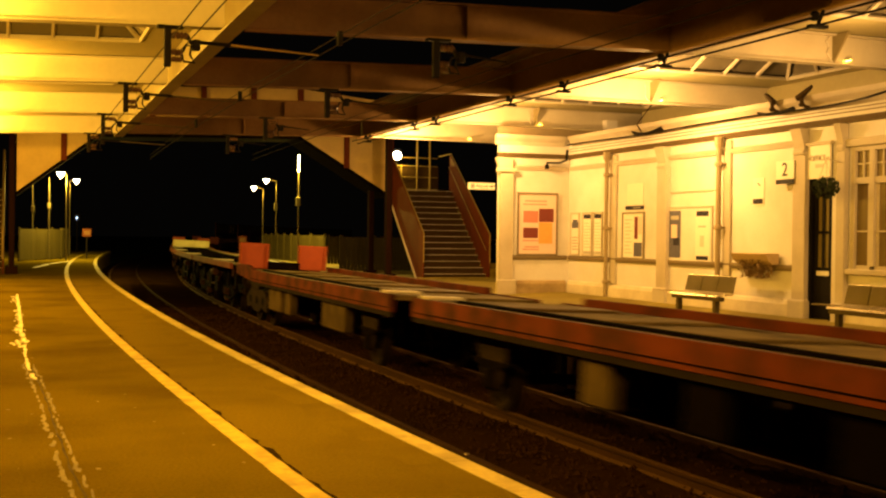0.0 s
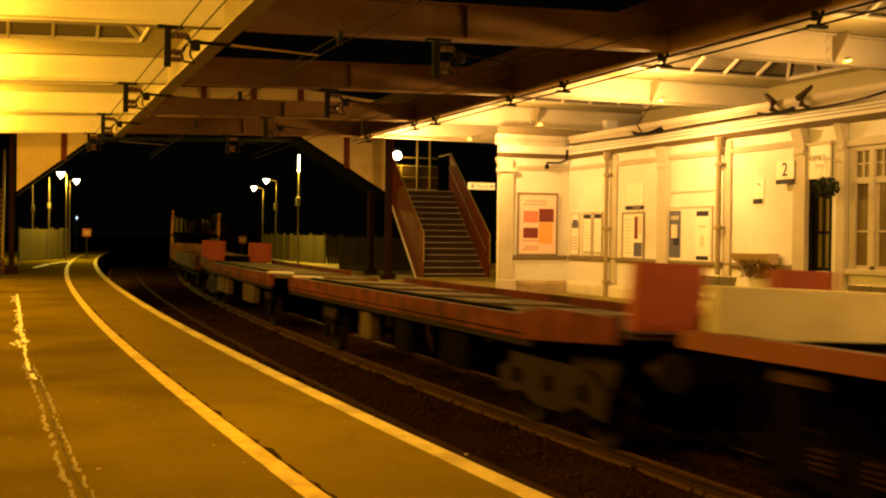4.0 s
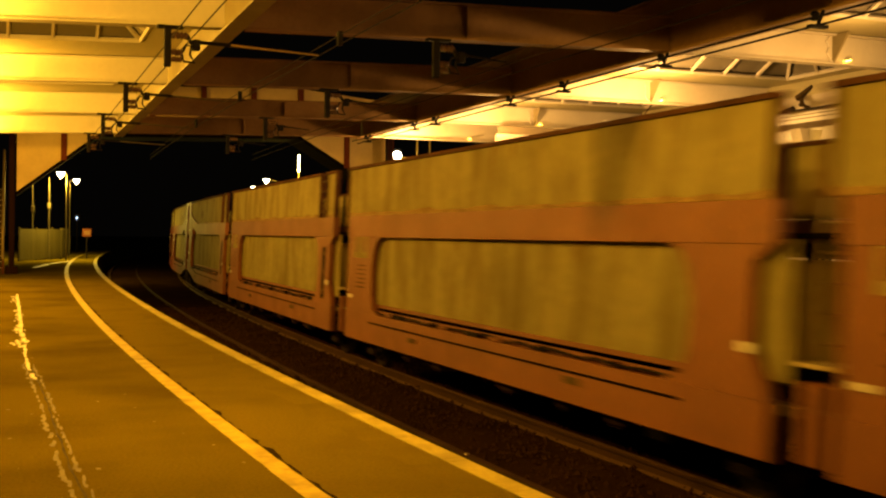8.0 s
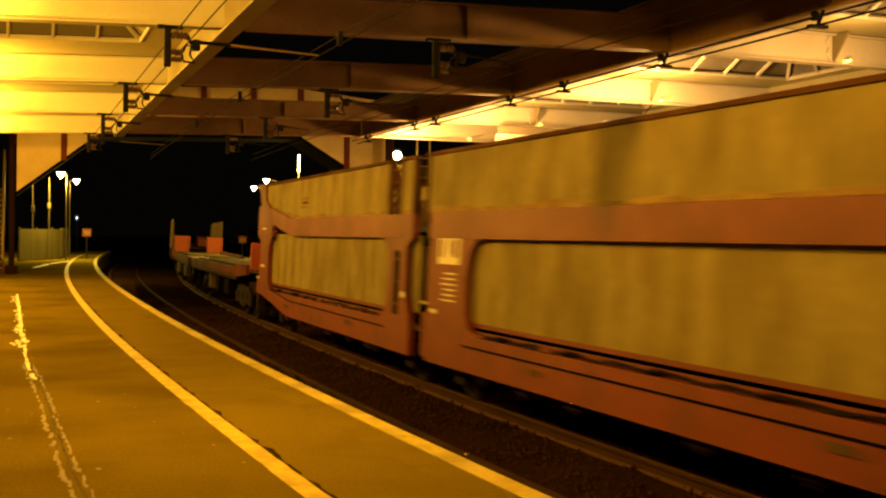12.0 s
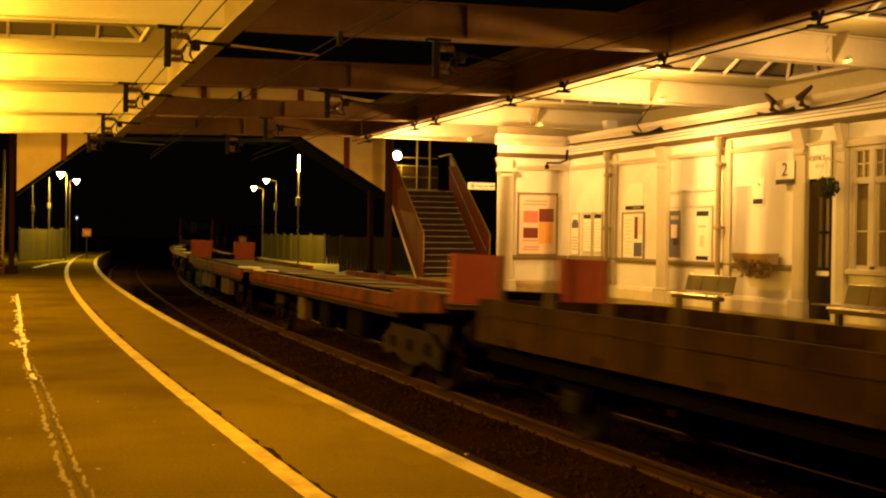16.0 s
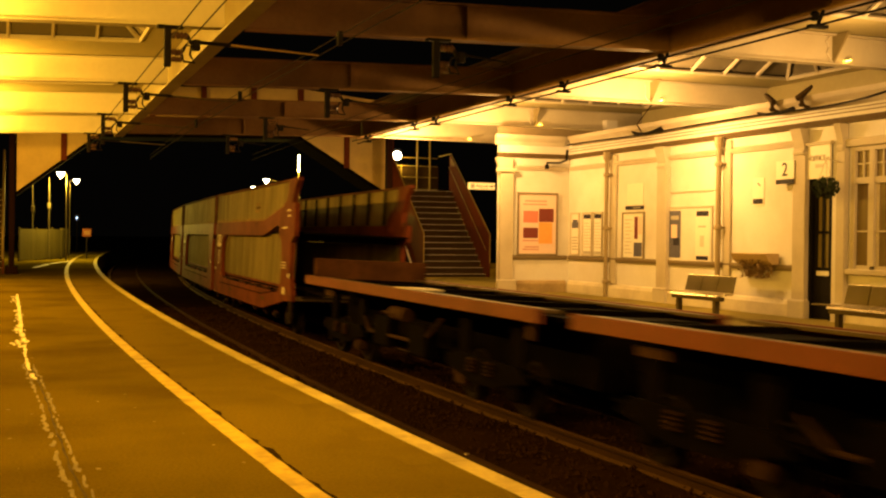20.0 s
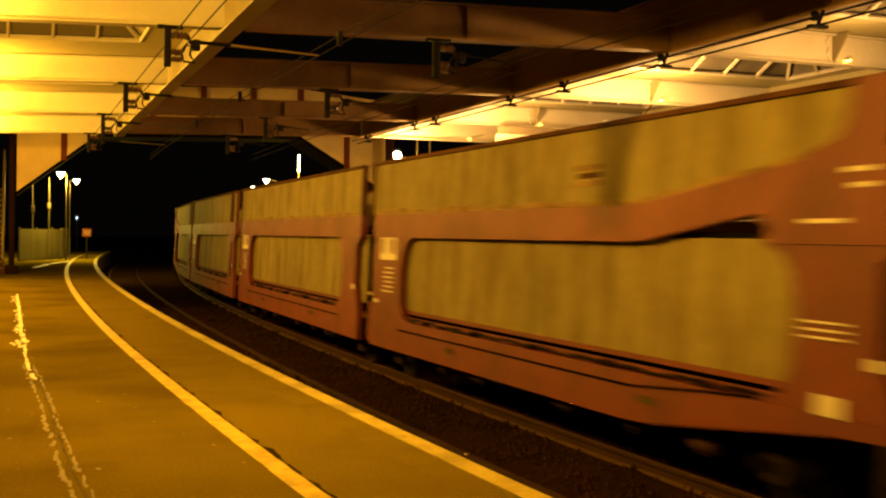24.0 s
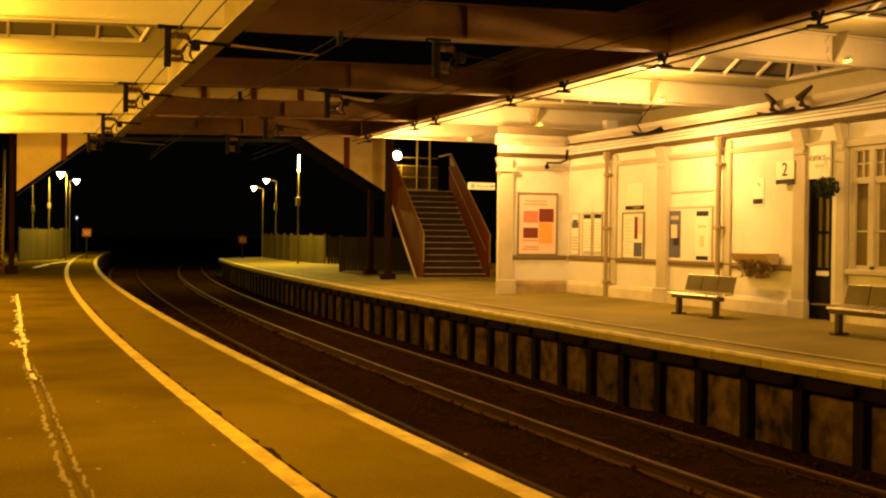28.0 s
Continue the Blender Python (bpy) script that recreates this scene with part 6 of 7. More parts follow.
        if slit:
            for k in range(4):
                bm = bmesh.new()
                tube(bm, (x0 + 0.05, 1.02, pan + 0.12 + 0.2 * k), (x0 + 0.05, 1.53, pan + 0.12 + 0.2 * k), 0.018, seg=6)
                part("ladder_rung", bm, UNDER_PALE, root)
            # black plate on the post's face stands in for a recess's shade
            bm = bmesh.new()
            xs = x0 - 0.004 if side < 0 else x1 - 0.001
            box(bm, xs, 0.80, sill + 0.1, xs + 0.005, 1.05, mid - 0.2)
            slot = part("ladder_slot", bm, UNDER, root, "black plate for the shade of a ladder recess")
            for k in range(3):
                bm = bmesh.new()
                box(bm, xs - 0.012 if side < 0 else xs + 0.004, 0.80, sill + 0.25 + 0.35 * k, xs + 0.002 if side < 0 else xs + 0.018, 1.05, sill + 0.28 + 0.35 * k)
                part("rung", bm, UNDER_PALE, slot)
        if open_front or open_rear:
            bm = bmesh.new()
            e, s = (0.0, 1) if open_front else (L, -1)
            curve = [(0.55, mid), (1.9, mid), (1.75, pan + 0.14), (1.35, pan + 0.37), (1.1, pan + 0.44), (0.98, top - 0.3), (0.94, top - 0.01), (0.10, top + 0.02), (0.08, top - 0.05), (0.30, top - 0.2), (0.46, top - 0.42), (0.56, pan + 0.3), (0.58, pan)]
            prism(bm, [(e + s * u, z) for u, z in curve], "x", x0 - 0.016, x1 + 0.006)
            part("end_post", bm, paint, root)
            bm = bmesh.new()
            box(bm, x0 + 0.01, min(e + s * 0.34, e + s * 0.48), low - 0.12, x0 + 0.07, max(e + s * 0.34, e + s * 0.48), low + 0.36)
            part("end_step", bm, BOGIE_DUST, root, "dusty hanging foot step")
    # drips of grime on the pale panels
    rg = random.Random(len(label) + int(slit) * 7 + int(open_rear))
    for k in range(7):
        y = rg.uniform(1.8, L - 1.8)
        upper = k % 2
        z1 = top - 0.06 if upper else mid - 0.02
        l, w = rg.uniform(0.15, 0.5), rg.uniform(0.02, 0.06)
        xg = -HALF + (0.0275 if upper else 0.1125)
        bm = bmesh.new()
        bm.faces.new([bm.verts.new((xg, y + a * w, z1 - b * l)) for a, b in ((-1, 0), (-0.8, 0.5), (-0.4, 0.9), (0.2, 1.0), (0.5, 0.6), (0.9, 0.45), (1, 0))])
        part("grime_streak", bm, RUST, root)
    # stencilled marks: stripes and plates on the end posts, a dark lettered patch on the upper side, small plates on the sill
    marks = [(0.45, 0.62, 1.35, 1.44), (L - 0.62, L - 0.4, 1.2, 1.26), (3.4, 3.75, 0.70, 0.78), (L - 3.9, L - 3.6, 0.68, 0.75)]
    if open_front:
        marks += [(0.95, 1.45, 2.435, 2.47), (0.88, 1.4, 1.66, 1.68), (0.88, 1.4, 1.60, 1.62), (0.88, 1.4, 1.54, 1.56), (0.9, 1.18, 0.96, 1.12), (0.66, 0.98, 2.82, 2.86), (0.66, 0.9, 2.70, 2.74)]
    if open_rear:
        marks += [(L - 1.2, L - 0.75, 2.42, 2.45), (L - 1.2, L - 0.75, 1.5, 1.56)]
    for ya, yb, za, zb in marks:
        bm = bmesh.new()
        box(bm, -HALF - 0.0195, ya, za, -HALF - 0.0165, yb, zb)
        part("label_plate", bm, DATA_PALE if za > 0.8 else UNDER_PALE, root)
    if open_front or open_rear:
        ya = 4.75 if open_front else L - 5.2
        for dz, w in ((0.0, 0.62), (0.09, 0.50), (0.18, 0.58)):
            bm = bmesh.new()
            box(bm, -HALF + 0.0255, ya, 2.86 + dz, -HALF + 0.0290, ya + w, 2.92 + dz)
            part("stencil_bar", bm, RUST if dz != 0.09 else WAGON_BROWN, root)
    # infill panels behind the lower openings, with a gap at deck level
    m = 8
    pa, pb = (0.62 if open_front else 0.13), (L - 0.62 if open_rear else L - 0.13)
    for i in range(m):
        ya, yb = pa + (pb - pa) * i / m, pa + (pb - pa) * (i + 1) / m
        bm = bmesh.new()
        box(bm, HALF - 0.135, ya + 0.006, floor - 0.05, HALF - 0.11, yb - 0.006, mid - 0.08)
        part("lower_panel", bm, panel_paint, root)
        bm = bmesh.new()
        box(bm, -HALF + 0.115, ya + 0.006, floor + 0.11, -HALF + 0.14, yb - 0.006, mid + 0.045)
        part("lower_panel", bm, panel_paint, root)
    bm = bmesh.new()
    box(bm, -HALF + 0.1005, pa + 0.4, floor + 0.062, -HALF + 0.1145, pb - 0.4, floor + 0.118)
    part("panel_foot", bm, paint, root)
    # the two decks
    bm = bmesh.new()
    box(bm, -HALF + 0.11, 0.12, floor - 0.16, HALF - 0.14, L - 0.12, floor - 0.08)
    part("lower_deck", bm, DECK, root)
    for x in (-0.85, 0.55):
        bm = bmesh.new()
        box(bm, x - 0.12, 0.2, floor - 0.08, x + 0.22, L - 0.2, floor - 0.03)
        box(bm, x - 0.12, 0.2, floor - 0.03, x - 0.09, L - 0.2, floor + 0.05)
        part("wheel_guide", bm, UNDER, root)
    bm = bmesh.new()
    rows = []
    for i in range(n + 1):
        y = 0.14 + (L - 0.28) * i / n
        rows.append([(-HALF + 0.11, y, mid + 0.05), (HALF - 0.11, y, mid + 0.05), (HALF - 0.11, y, mid + 0.10), (-HALF + 0.11, y, mid + 0.10), (-HALF + 0.11, y, mid + 0.05)])
    ribbon(bm, rows)
    bmesh.ops.recalc_face_normals(bm, faces=bm.faces)
    part("upper_deck", bm, UNDER, root)
    for k in range(9):
        y = 0.9 + (L - 1.8) * k / 8
        bm = bmesh.new()
        box(bm, -HALF + 0.145, y - 0.04, mid - 0.07, HALF - 0.145, y + 0.04, mid + 0.045)
        part("cross_bearer", bm, UNDER, root)
    for k in range(7):
        y = 1.0 + (L - 2.0) * k / 6
        bm = bmesh.new()
        box(bm, -HALF + 0.005, y - 0.03, sill + 0.003, -HALF + 0.095, y + 0.03, sill + 0.07)
        part("lashing_bracket", bm, UNDER, root)
    # deck edge with its lashing rail and loose chains, behind the sill
    bm = bmesh.new()
    box(bm, -HALF + 0.101, 0.6, sill + 0.005, -HALF + 0.114, L - 0.6, sill + 0.075)
    part("deck_edge", bm, paint, root)
    rc = random.Random(int(slit) * 3 + int(open_front) * 5 + int(open_rear))
    bm = bmesh.new()
    pts = [(-HALF + 0.05, 1.7 + (L - 3.4) * k / 60, sill + 0.012 + 0.03 * abs(math.sin(k * 0.5)) + rc.uniform(0, 0.02)) for k in range(61)]
    run(bm, pts, 0.016, 5)
    part("lashing_chain", bm, UNDER_GREY, root)
    for k in range(6):
        y = rc.uniform(1.9, L - 1.9)
        bm = bmesh.new()
        box(bm, -HALF + 0.02, y - rc.uniform(0.08, 0.2), sill + 0.003, -HALF + 0.09, y + rc.uniform(0.08, 0.2), sill + rc.uniform(0.03, 0.07), 0.008)
        part("wheel_chock", bm, paint if k % 2 else UNDER_GREY, root)
    # dark groove along the sill, drawn up towards an open end
    groove = [(1.5, sill - 0.14), (L - 1.6, sill - 0.14)]
    if open_front:
        groove = [(1.9, sill + 0.02), (2.6, sill - 0.02), (3.9, sill - 0.13), (L - 1.6, sill - 0.14)]
    elif open_rear:
        groove = [(1.5, sill - 0.14), (L - 3.9, sill - 0.13), (L - 2.6, sill - 0.02), (L - 1.9, sill + 0.02)]
    bm = bmesh.new()
    prism(bm, [(y, z - 0.012) for y, z in groove] + [(y, z + 0.012) for y, z in groove[::-1]], "x", -HALF - 0.012, -HALF - 0.001)
    part("sill_groove", bm, UNDER, root)
    # end ladders and the step plates between wagons
    for y, s in ((0.0, -1), (L, 1)):
        for side in (() if (open_front and y == 0) or (open_rear and y > 0) else (-1, 1)):
            bm = bmesh.new()
            x = side * 1.0
            tube(bm, (x, y, mid - 0.9), (x, y, top - 0.2), 0.022, seg=6)
            tube(bm, (x - side * 0.32, y, mid - 0.9), (x - side * 0.32, y, top - 0.2), 0.022, seg=6)
            for k in range(8):
                z = mid - 0.8 + k * 0.25
                tube(bm, (x, y, z), (x - side * 0.32, y, z), 0.014, seg=6)
            part("end_ladder", bm, HANDRAIL, root)
        bm = bmesh.new()
        box(bm, -1.15, min(y, y + s * 0.17), floor - 0.1, 1.15, max(y, y + s * 0.17), floor - 0.06)
        part("bridge_plate", bm, UNDER_GREY if (open_front and y == 0) or (open_rear and y > 0) else HANDRAIL, root)
        bm = bmesh.new()
        box(bm, -1.15, min(y, y + s * 0.17), mid + 0.06, 1.15, max(y, y + s * 0.17), mid + 0.10)
        part("bridge_plate", bm, UNDER, root)
        hook(root, y - s * 0.3, 0.75, s)
        if not ((open_front and y == 0) or (open_rear and y > 0)):
            bm = bmesh.new()
            box(bm, -1.2, min(y, y + s * 0.14), low + 0.02, 1.2, max(y, y + s * 0.14), floor + 0.14, 0.012)
            part("headstock", bm, paint, root)
            bm = bmesh.new()
            box(bm, -1.22, min(y - s * 0.05, y + s * 0.16), floor + 0.26, -0.75, max(y - s * 0.05, y + s * 0.16), floor + 0.30, 0.006)
            part("step_tread", bm, STEP_WORN, root, "worn bright step tread")
    for y in ((2.0, L - 0.9) if open_front else ((0.9, L - 2.0) if open_rear else (0.9, L - 0.9))):
        wheelset(root, y, 0.36)
        axle_guards(root, y, 0.36, low + 0.02, BOGIE_DUST)
    for y, w in ((2.9, 0.14), (4.1, 0.10), (5.6, 0.2), (L - 3.1, 0.12), (L - 4.4, 0.16)):
        bm = bmesh.new()
        tube(bm, (-1.12, y - w, low - 0.07), (-1.12, y + w, low - 0.09), 0.06, 0.05, 8)
        box(bm, -1.15, y - 0.03, low - 0.16, -1.08, y + 0.03, low - 0.001, 0.006)
        part("brake_bracket", bm, GEAR_RUST, root)
    for y in (3.4, 5.2, 7.6, 9.3):
        bm = bmesh.new()
        box(bm, -0.9, y - 0.18, low - 0.14, 0.9, y + 0.18, low + 0.02, 0.02)
        part("underframe_beam", bm, UNDER, root)
    bm = bmesh.new()
    box(bm, -HALF - 0.02, 1.7, low - 0.10, -HALF + 0.08, 1.95, low - 0.002, 0.01)
    part("jacking_pad", bm, UNDER, root)
    bm = bmesh.new()
    box(bm, -HALF - 0.02, L - 2.4, low - 0.10, -HALF + 0.08, L - 2.15, low - 0.002, 0.01)
    part("jacking_pad", bm, UNDER, root)
    return root


STEP_WORN = material("worn bright step steel", (0.50, 0.40, 0.20), 0.4, 0.5, vary=0.3, grain=25)
GEAR_RUST = material("rusty brake gear", (0.048, 0.021, 0.008), 0.85, vary=0.5, grain=8, stain=4, dirt=(0.012, 0.006, 0.002), dirt_amount=0.8)
DECK_DUST = material("dusty worn flat deck", (0.125, 0.088, 0.028), 0.85, vary=0.4, grain=8, stain=1.6, dirt=(0.045, 0.028, 0.010), dirt_amount=0.9)
BOGIE_DUST = material("dusty bogie steel", (0.020, 0.0115, 0.004), 0.9, vary=0.5, grain=7, stain=4, dirt=(0.012, 0.008, 0.004), dirt_amount=0.9)
EDGE_RED = material("dull red edge paint", (0.145, 0.031, 0.007), 0.65, vary=0.25, grain=7, stain=0.8, dirt=(0.10, 0.025, 0.008), dirt_amount=0.6)
UNDER_PALE = material("pale dusty tank", (0.085, 0.058, 0.020), 0.8, vary=0.45, grain=6, stain=3, dirt=(0.035, 0.022, 0.008), dirt_amount=0.8)
BULKHEAD_PALE = material("pale cream bulkhead paint", (0.68, 0.60, 0.30), 0.7, vary=0.15, grain=8, stain=1.5, dirt=(0.4, 0.33, 0.14), dirt_amount=0.5)
DATA_PALE = material("pale stencil paint", (0.62, 0.56, 0.44), 0.6, vary=0.15, grain=20)


def flat_half(front, tall, paint, label):
    """One half of a twin flat wagon, 15.0 m long. Its outer end carries two upright plates."""
    R = 0.93
    root = empty("flat_wagon", pose(0, 0, 0), label, "wagon", "flat wagons")
    L = 15.0
    deck = 0.44 + R

    def my(y):
        return y if front else L - y

    for side in (-1, 1):
        x0, x1 = (-HALF, -HALF + 0.09) if side < 0 else (HALF - 0.09, HALF)
        bm = bmesh.new()
        prism(bm, [(my(0.5), deck - 0.15), (my(2.6), deck - 0.28), (my(14.7), deck - 0.28), (my(14.7), deck), (my(2.9), deck), (my(2.2), deck + 0.12), (my(0.5), deck + 0.12)], "x", x0, x1)
        part("side_sill", bm, paint, root)
        bm = bmesh.new()
        box(bm, x0 - 0.012, min(my(2.7), my(14.6)), deck - 0.225, x1 + 0.012, max(my(2.7), my(14.6)), deck - 0.21)
        part("sill_rib", bm, UNDER, root)
        bm = bmesh.new()
        box(bm, x0 + 0.02, min(my(2.5), my(14.7)), deck - 0.36, x1 - 0.02, max(my(2.5), my(14.7)), deck - 0.285)
        part("lower_flange", bm, UNDER_GREY, root)
        # raised inner rails on the deck; the near one is black for a gap's shade
        a, b = sorted((my(3.4), my(13.4)))
        bm = bmesh.new()
        xi = side * 0.92 if side > 0 else -1.13
        box(bm, xi - 0.05, a, deck + 0.001, xi + 0.05, b, deck + (0.13 if side > 0 else 0.045), 0.012)
        part("deck_rail", bm, UNDER if side < 0 else paint, root)
        # the upright end plate, with ribs on its face
        xa, xb = sorted((side * 0.42, side * 1.24))
        y0, y1 = sorted((my(0.28), my(0.4)))
        bm = bmesh.new()
        box(bm, xa, y0, deck + 0.0, xb, y1, deck + tall, 0.012)
        pl = part("end_plate", bm, ORANGE_BOX, root, "upright orange end plate")
        for xx in (xa + 0.06, xb - 0.06):
            bm = bmesh.new()
            y2, y3 = sorted((my(0.4) , my(0.46)))
            box(bm, xx - 0.025, y2 + 0.0005, deck + 0.02, xx + 0.025, y3, deck + tall - 0.04)
            part("rib", bm, ORANGE_BOX, pl)
    a, b = sorted((my(0.45), my(14.7)))
    bm = bmesh.new()
    box(bm, -HALF + 0.095, a, deck - 0.09, HALF - 0.095, b, deck - 0.02)
    part("deck", bm, DECK_DUST, root)
    n = 5
    for i in range(n):
        y = my(3.0 + i * 2.3)
        bm = bmesh.new()
        box(bm, -0.8, min(y, my(3.9 + i * 2.3)), deck - 0.019, 0.8, max(y, my(3.9 + i * 2.3)), deck + 0.02, 0.008)
        part("deck_plate", bm, STAKE if i == 4 else DECK_DUST, root)
    bm = bmesh.new()
    box(bm, -0.45, min(my(0.25), my(0.5)), deck + 0.0, 0.45, max(my(0.25), my(0.5)), deck + 0.2, 0.02)
    part("end_beam", bm, UNDER, root)
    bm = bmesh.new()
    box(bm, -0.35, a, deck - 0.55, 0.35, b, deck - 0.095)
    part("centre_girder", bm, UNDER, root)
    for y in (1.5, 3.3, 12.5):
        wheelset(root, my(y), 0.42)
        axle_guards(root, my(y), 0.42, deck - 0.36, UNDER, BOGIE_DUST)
    for side in (-1, 1):
        xx = side * 1.06
        bm = bmesh.new()
        prism(bm, [(my(1.05), 0.34), (my(1.0), 0.62), (my(1.5), 0.86), (my(3.3), 0.86), (my(3.8), 0.62), (my(3.75), 0.34), (my(3.1), 0.42), (my(2.75), 0.3), (my(2.05), 0.3), (my(1.7), 0.42)], "x", xx - 0.03, xx + 0.03)
        bogie = part("bogie_frame", bm, BOGIE_DUST, root, "dusty bogie side frame")
        # black plates on the frame paint the dark of its openings
        for yy in (1.55, 2.4, 3.25):
            bm = bmesh.new()
            xh = xx - 0.035 if side < 0 else xx + 0.0305
            box(bm, xh, my(yy) - 0.13, 0.5, xh + 0.0045, my(yy) + 0.13, 0.68)
            part("opening_shade", bm, UNDER, bogie)
    for y, w in ((5.2, 1.0), (7.4, 0.7), (9.4, 0.6)) if front else ((5.2, 1.4), (6.6, 0.5), (10.7, 1.7)):
        for side in (-1, 1):
            bm = bmesh.new()
            xx = side * 1.0
            box(bm, min(xx, xx + side * 0.2), my(y) - w / 2, 0.48, max(xx, xx + side * 0.2), my(y) + w / 2, deck - 0.38, 0.03)
            part("underframe_box", bm, UNDER_PALE if not front or y == 9.4 else UNDER, root)
    buffers(root, my(0.45), 0.98, -1 if front else 1)
    hook(root, my(0.45), 0.9, -1 if front else 1)
    bm = bmesh.new()
    box(bm, -0.5, min(my(14.7), my(15.0)), deck - 0.5, 0.5, max(my(14.7), my(15.0)), deck - 0.12)
    part("link_block", bm, UNDER, root)
    bm = bmesh.new()
    box(bm, -HALF + 0.02, my(14.3) - 0.15, deck + 0.002, -0.7, my(14.3) + 0.15, deck + 0.045, 0.01)
    part("step_plate", bm, DATA_PALE, root)
    return root


def low_section(bulkhead, label):
    """A section of long low flat with a thin red edge, 10.9 m long."""
    R = 0.93
    root = empty("low_flat_wagon", pose(0, 0, 0), label, "wagon", "long low flat wagons")
    L = 10.9
    deck = 0.54 + R
    for side in (-1, 1):
        x0, x1 = (-HALF, -HALF + 0.08) if side < 0 else (HALF - 0.08, HALF)
        bm = bmesh.new()
        box(bm, x0, 0.0, deck - 0.17, x1, L, deck)
        part("edge_rail", bm, EDGE_RED, root)
        bm = bmesh.new()
        xi = side * 1.08
        box(bm, xi - 0.1, 0.02, deck - 0.05, xi + 0.1, L - 0.02, deck - 0.012)
        part("side_walk", bm, DECK, root)
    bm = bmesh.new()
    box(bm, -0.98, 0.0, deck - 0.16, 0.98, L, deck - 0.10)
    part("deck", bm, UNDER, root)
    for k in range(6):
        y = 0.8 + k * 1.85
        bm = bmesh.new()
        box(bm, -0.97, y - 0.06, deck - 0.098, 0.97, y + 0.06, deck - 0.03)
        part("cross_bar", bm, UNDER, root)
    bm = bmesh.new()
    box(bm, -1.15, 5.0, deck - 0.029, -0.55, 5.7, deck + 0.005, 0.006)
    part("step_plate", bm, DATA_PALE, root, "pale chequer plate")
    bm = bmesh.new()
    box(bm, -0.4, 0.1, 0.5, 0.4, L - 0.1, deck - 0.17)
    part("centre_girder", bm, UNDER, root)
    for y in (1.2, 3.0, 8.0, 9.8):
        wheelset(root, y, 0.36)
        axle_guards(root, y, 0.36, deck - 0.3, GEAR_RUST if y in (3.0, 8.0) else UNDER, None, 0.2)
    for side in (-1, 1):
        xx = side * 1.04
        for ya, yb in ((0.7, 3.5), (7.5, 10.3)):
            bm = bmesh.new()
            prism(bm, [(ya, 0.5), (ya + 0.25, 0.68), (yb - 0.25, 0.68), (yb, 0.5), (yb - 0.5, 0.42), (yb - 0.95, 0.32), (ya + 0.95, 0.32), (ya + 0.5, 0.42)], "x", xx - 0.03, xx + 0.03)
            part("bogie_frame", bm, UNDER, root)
            for yy in (ya + 1.1, yb - 1.1):
                bm = bmesh.new()
                for k in range(4):
                    lathe(bm, [(0.05, 0.0), (0.075, 0.02), (0.05, 0.04)], (xx + side * 0.06, yy, 0.46 + 0.05 * k), 8)
                part("coil_spring", bm, GEAR_RUST, root)
        bm = bmesh.new()
        run(bm, [(side * 1.1, 3.6, deck - 0.38), (side * 1.12, 4.0, deck - 0.62), (side * 1.12, 4.4, deck - 0.80), (side * 1.12, 7.0, deck - 0.82), (side * 1.1, 7.4, deck - 0.6)], 0.03, 6)
        part("brake_rod", bm, GEAR_RUST, root)
        bm = bmesh.new()
        tube(bm, (side * 1.12, 5.05, deck - 0.42), (side * 1.12, 5.75, deck - 0.42), 0.11, seg=10)
        tube(bm, (side * 1.12, 5.75, deck - 0.42), (side * 1.12, 6.3, deck - 0.45), 0.025, seg=6)
        part("brake_cylinder", bm, GEAR_RUST, root, "rusty brake cylinder")
        bm = bmesh.new()
        box(bm, side * 1.17 - 0.02, 0.35, deck - 0.40, side * 1.17 + 0.02, 0.5, deck - 0.18)
        box(bm, side * 1.17 - 0.02, 9.2, deck - 0.34, side * 1.17 + 0.02, 9.75, deck - 0.24)
        part("rail_bracket", bm, GEAR_RUST, root)
    for y in (4.5, 6.3):
        for side in (-1, 1):
            bm = bmesh.new()
            xx = side * 0.95
            box(bm, min(xx, xx + side * 0.2), y - 0.4, 0.45, max(xx, xx + side * 0.2), y + 0.4, 0.95, 0.03)
            part("underframe_box", bm, UNDER, root)
    hook(root, 0.0, 0.8, -1)
    if bulkhead:
        bm = bmesh.new()
        box(bm, -1.2, L - 0.3, deck - 0.09, 1.2, L - 0.2, deck + (0.42 if bulkhead == "pale" else 0.36), 0.012)
        bh = part("bulkhead", bm, BULKHEAD_PALE if bulkhead == "pale" else WAGON_BROWN, root, "pale low bulkhead" if bulkhead == "pale" else "brown low bulkhead")
        for x in (-0.8, -0.25, 0.3, 0.85):
            bm = bmesh.new()
            box(bm, x - 0.03, L - 0.2, deck - 0.05, x + 0.03, L - 0.14, deck + 0.34)
            part("rib", bm, UNDER_GREY, bh)
    return root


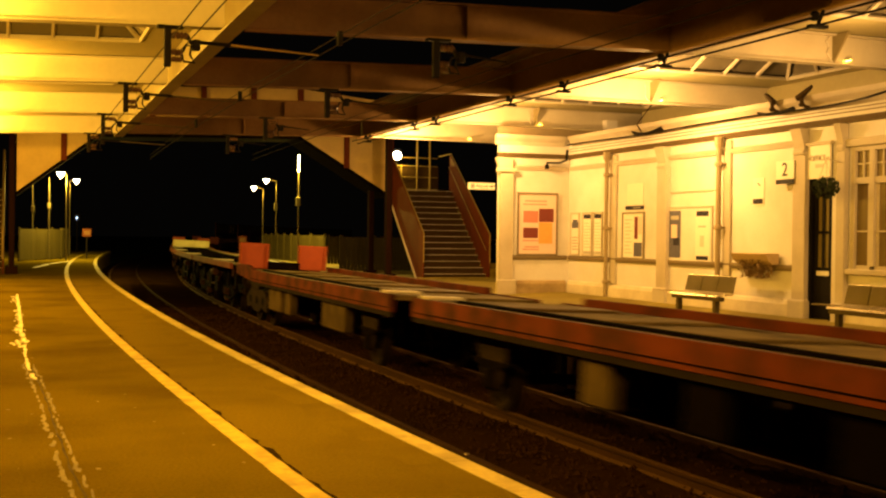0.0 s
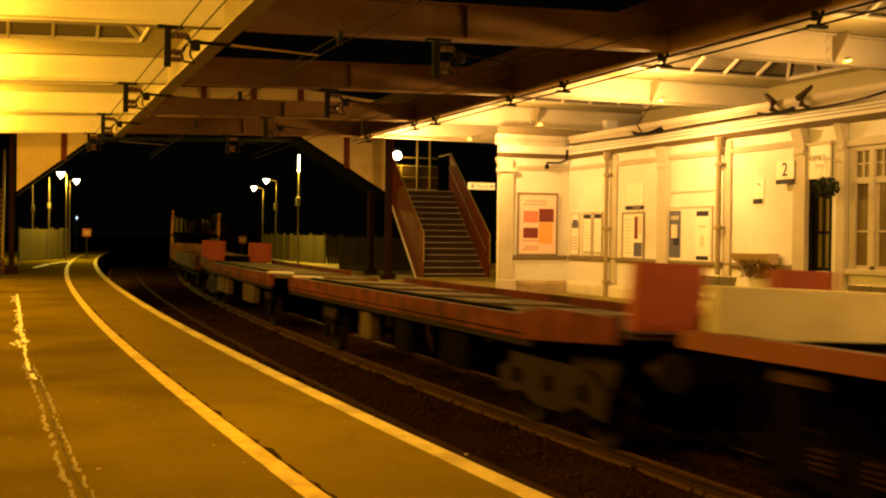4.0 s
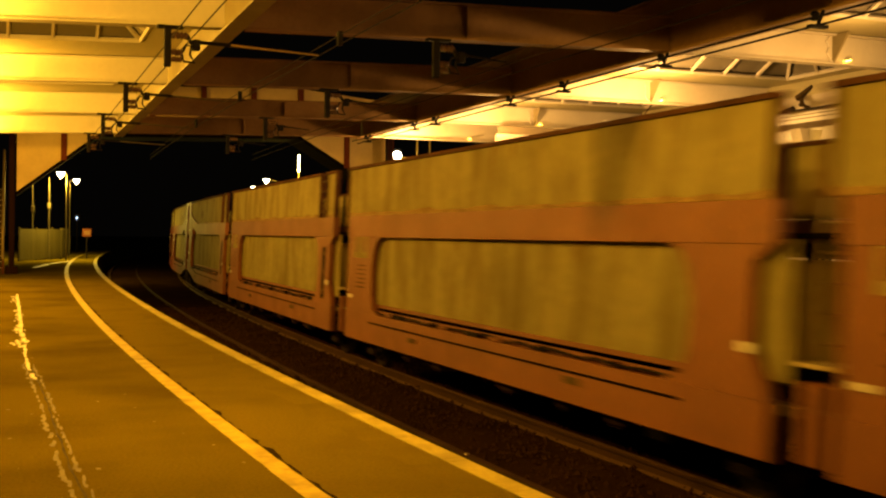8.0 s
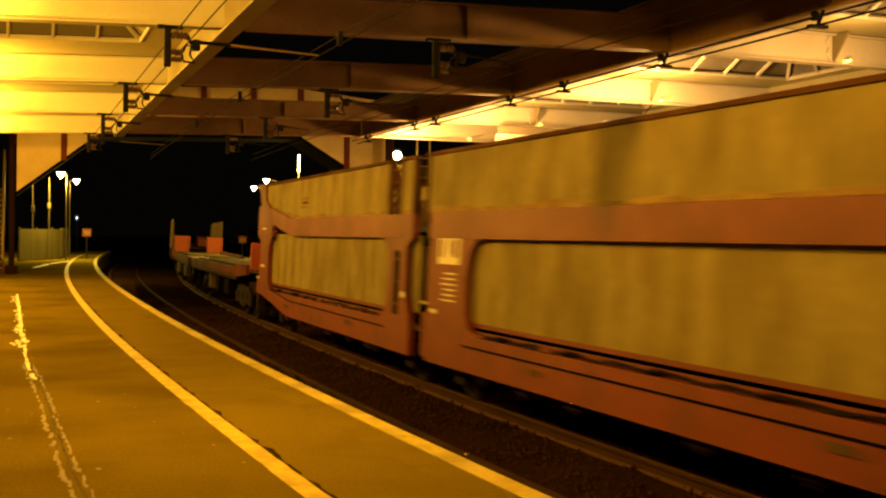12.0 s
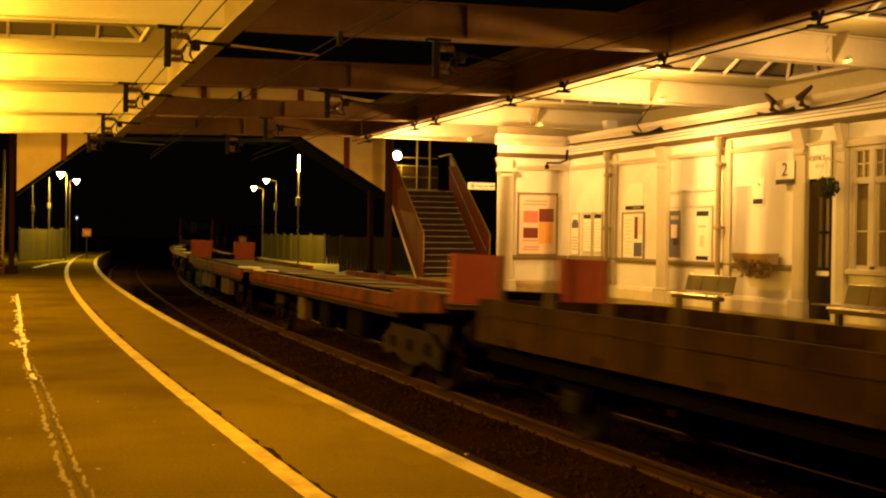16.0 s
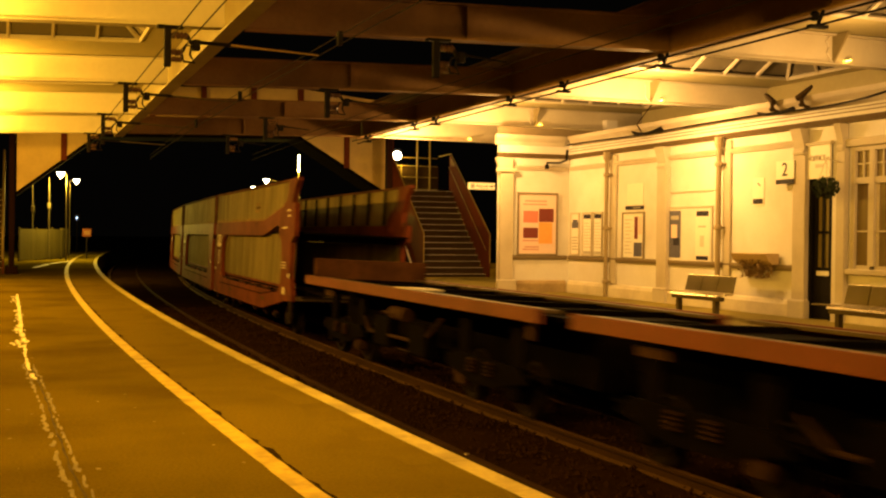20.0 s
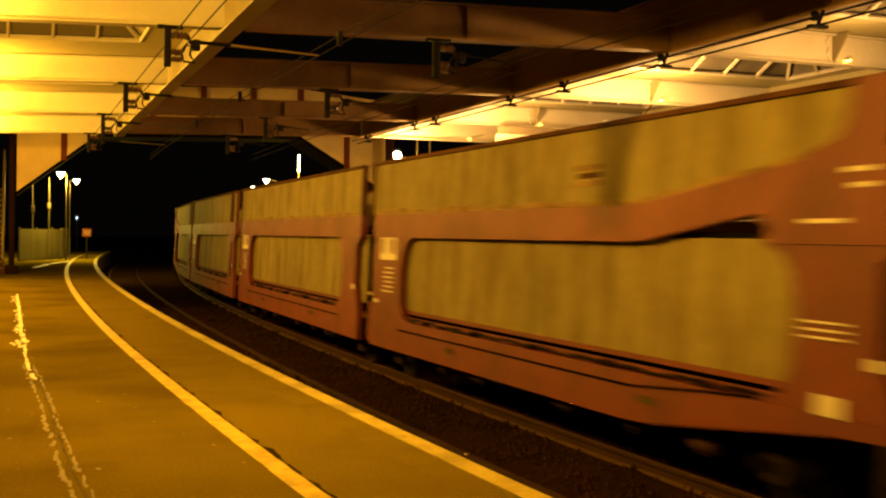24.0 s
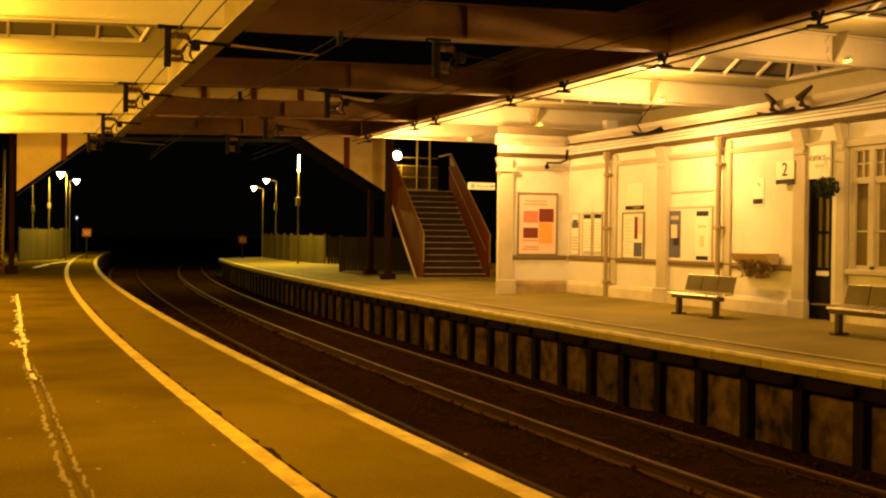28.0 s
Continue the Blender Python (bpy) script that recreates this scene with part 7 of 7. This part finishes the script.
def open_wagon(stakes, label, raised=False):
    """A four-wheeled low-sided wagon, 10.5 m long, with or without tall stakes."""
    R = 0.93
    root = empty("low_sided_wagon", pose(0, 0, 0), label, "wagon", "low sided wagons")
    L = 10.5
    deck, top = 0.02 + R, 0.56 + R
    side_paint = WAGON_DARK if stakes else WAGON_BROWN
    for side in (-1, 1):
        x0, x1 = (-HALF - 0.02, -HALF + 0.04) if side < 0 else (HALF - 0.04, HALF + 0.02)
        for i in range(5):
            ya, yb = 0.12 + (L - 0.24) * i / 5, 0.12 + (L - 0.24) * (i + 1) / 5
            bm = bmesh.new()
            box(bm, x0, ya + 0.012, deck, x1, yb - 0.012, top)
            d = part("drop_side", bm, side_paint, root)
            bm = bmesh.new()
            box(bm, x0 - 0.014, ya + 0.1, deck + 0.34, x1 + 0.014, yb - 0.1, deck + 0.355)
            part("pressing", bm, side_paint, d)
            bm = bmesh.new()
            box(bm, x0 - 0.02, (ya + yb) / 2 - 0.03, deck - 0.06, x1, (ya + yb) / 2 + 0.03, deck + 0.1)
            part("hinge", bm, UNDER, d)
        if stakes:
            for i in range(8):
                y = 0.7 + (L - 1.4) * i / 7
                bm = bmesh.new()
                xs = x0 if side < 0 else x1 - 0.08
                box(bm, xs, y - 0.032, deck + 0.1, xs + 0.07, y + 0.032, deck + 2.12, 0.008)
                part("stake", bm, STAKE, root)
    for y in (0.06, L - 0.12):
        bm = bmesh.new()
        box(bm, -HALF, y, deck, HALF, y + 0.06, top + (0.30 if y > 1 and raised else 0.0))
        part("end_board", bm, side_paint, root)
    bm = bmesh.new()
    box(bm, -HALF + 0.05, 0.13, deck + 0.2, HALF - 0.05, L - 0.13, deck + 0.26)
    part("floor", bm, DECK, root)
    bm = bmesh.new()
    box(bm, -1.15, 0.1, deck - 0.24, -1.0, L - 0.1, deck - 0.01)
    box(bm, 1.0, 0.1, deck - 0.24, 1.15, L - 0.1, deck - 0.01)
    part("sole_bar", bm, UNDER, root)
    for y in (2.1, L - 2.1):
        wheelset(root, y, 0.42)
        axle_guards(root, y, 0.42, deck - 0.1)
    bm = bmesh.new()
    box(bm, -0.5, 4.2, 0.4, 0.5, 6.2, deck - 0.1, 0.03)
    part("brake_gear", bm, UNDER, root)
    buffers(root, 0.06, 0.98, -1)
    buffers(root, L - 0.06, 0.98, 1)
    return root


TRAIN = []          # (wagon, metres behind the train's datum, length)


def add(proto, q, length):
    ob = proto if proto not in [w for w, _, _ in TRAIN] else copy_thing(proto, pose(0, 0, 0))
    TRAIN.append((ob, q, length))


def marshal():
    half_f = flat_half(True, 0.70, FLAT_RED, "red flat wagon with orange end plates")
    half_r = flat_half(False, 0.70, FLAT_RED, "red flat wagon with orange end plates")
    half_r_tall = flat_half(False, 0.82, FLAT_RED, "red flat wagon with tall orange end plates")
    low = low_section("", "long low flat wagon with thin red edge")
    low_pale = low_section("pale", "long low flat wagon with pale bulkhead")
    low_red = low_section("red", "long low flat wagon with brown bulkhead")
    plain = open_wagon(False, "grimy brown low-sided wagon")
    plain_raised = open_wagon(False, "grimy brown low-sided wagon with raised end board", True)
    staked = open_wagon(True, "sooty dark low-sided wagon with tall worn stakes")
    high = {}
    for kind, paint, word in (("old", WAGON_ORANGE, "rusty orange"), ("new", WAGON_RED, "faded red")):
        sides = MESH_PALE if kind == "old" else MESH_OLIVE
        high[kind] = [high_wagon(kind, paint, word + " double-deck car carrier, open at its front", False, True, False, sides),
                      high_wagon(kind, paint, word + " double-deck car carrier with pale sides", False, False, False, sides),
                      high_wagon(kind, paint, word + " double-deck car carrier with ladder slit", True, False, False, sides),
                      high_wagon(kind, paint, word + " double-deck car carrier, open at its rear", True, False, True, sides)]
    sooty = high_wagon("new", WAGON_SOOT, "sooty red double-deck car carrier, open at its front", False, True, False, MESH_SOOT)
    add(half_f, -18.6, 15.0)
    add(half_r, -3.2, 15.0)
    for i in range(3):
        add(low, 12.6 + 11.4 * i, 10.9)
    add(low_pale, 47.1, 10.9)
    add(half_f, 58.6, 15.0)
    add(half_r, 75.0, 15.0)
    add(plain, 91.3, 10.5)
    add(plain_raised, 101.9, 10.5)
    for kind, q in (("old", 112.75), ("new", 164.58), ("new", 348.8), ("new", 399.95)):
        for i, d in enumerate((-0.25 if q == 164.58 else 0.0, 12.72, 25.72, 38.95 if kind == "old" else 38.4)):
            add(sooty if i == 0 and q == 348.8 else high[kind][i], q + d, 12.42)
    add(half_f, 216.2, 15.0)
    add(half_r_tall, 231.9, 15.0)
    add(staked, 248.2, 10.5)
    add(staked, 259.2, 10.5)
    add(half_f, 270.4, 15.0)
    add(half_r, 286.4, 15.0)
    for i in range(3):
        add(low, 302.4 + 11.4 * i, 10.9)
    add(low_red, 336.9, 10.9)


marshal()


def motions():
    """The whole train runs along the far track at one speed."""
    for ob, q, length in TRAIN:
        rows = []
        for j in range(0, 113):
            t = j * 0.25
            s = q - SPEED * t
            a, b = 0.18 * length, 0.82 * length
            (xa, ya, _), (xb, yb, _) = track(s + a), track(s + b)
            d = Vector((xb - xa, yb - ya, 0)).normalized()
            rows.append((t, pose(xa - d.x * a, ya - d.y * a, -0.93, 0, 2.4, -math.degrees(math.atan2(d.x, d.y)))))
        walk(ob, rows)


pieces()
motions()
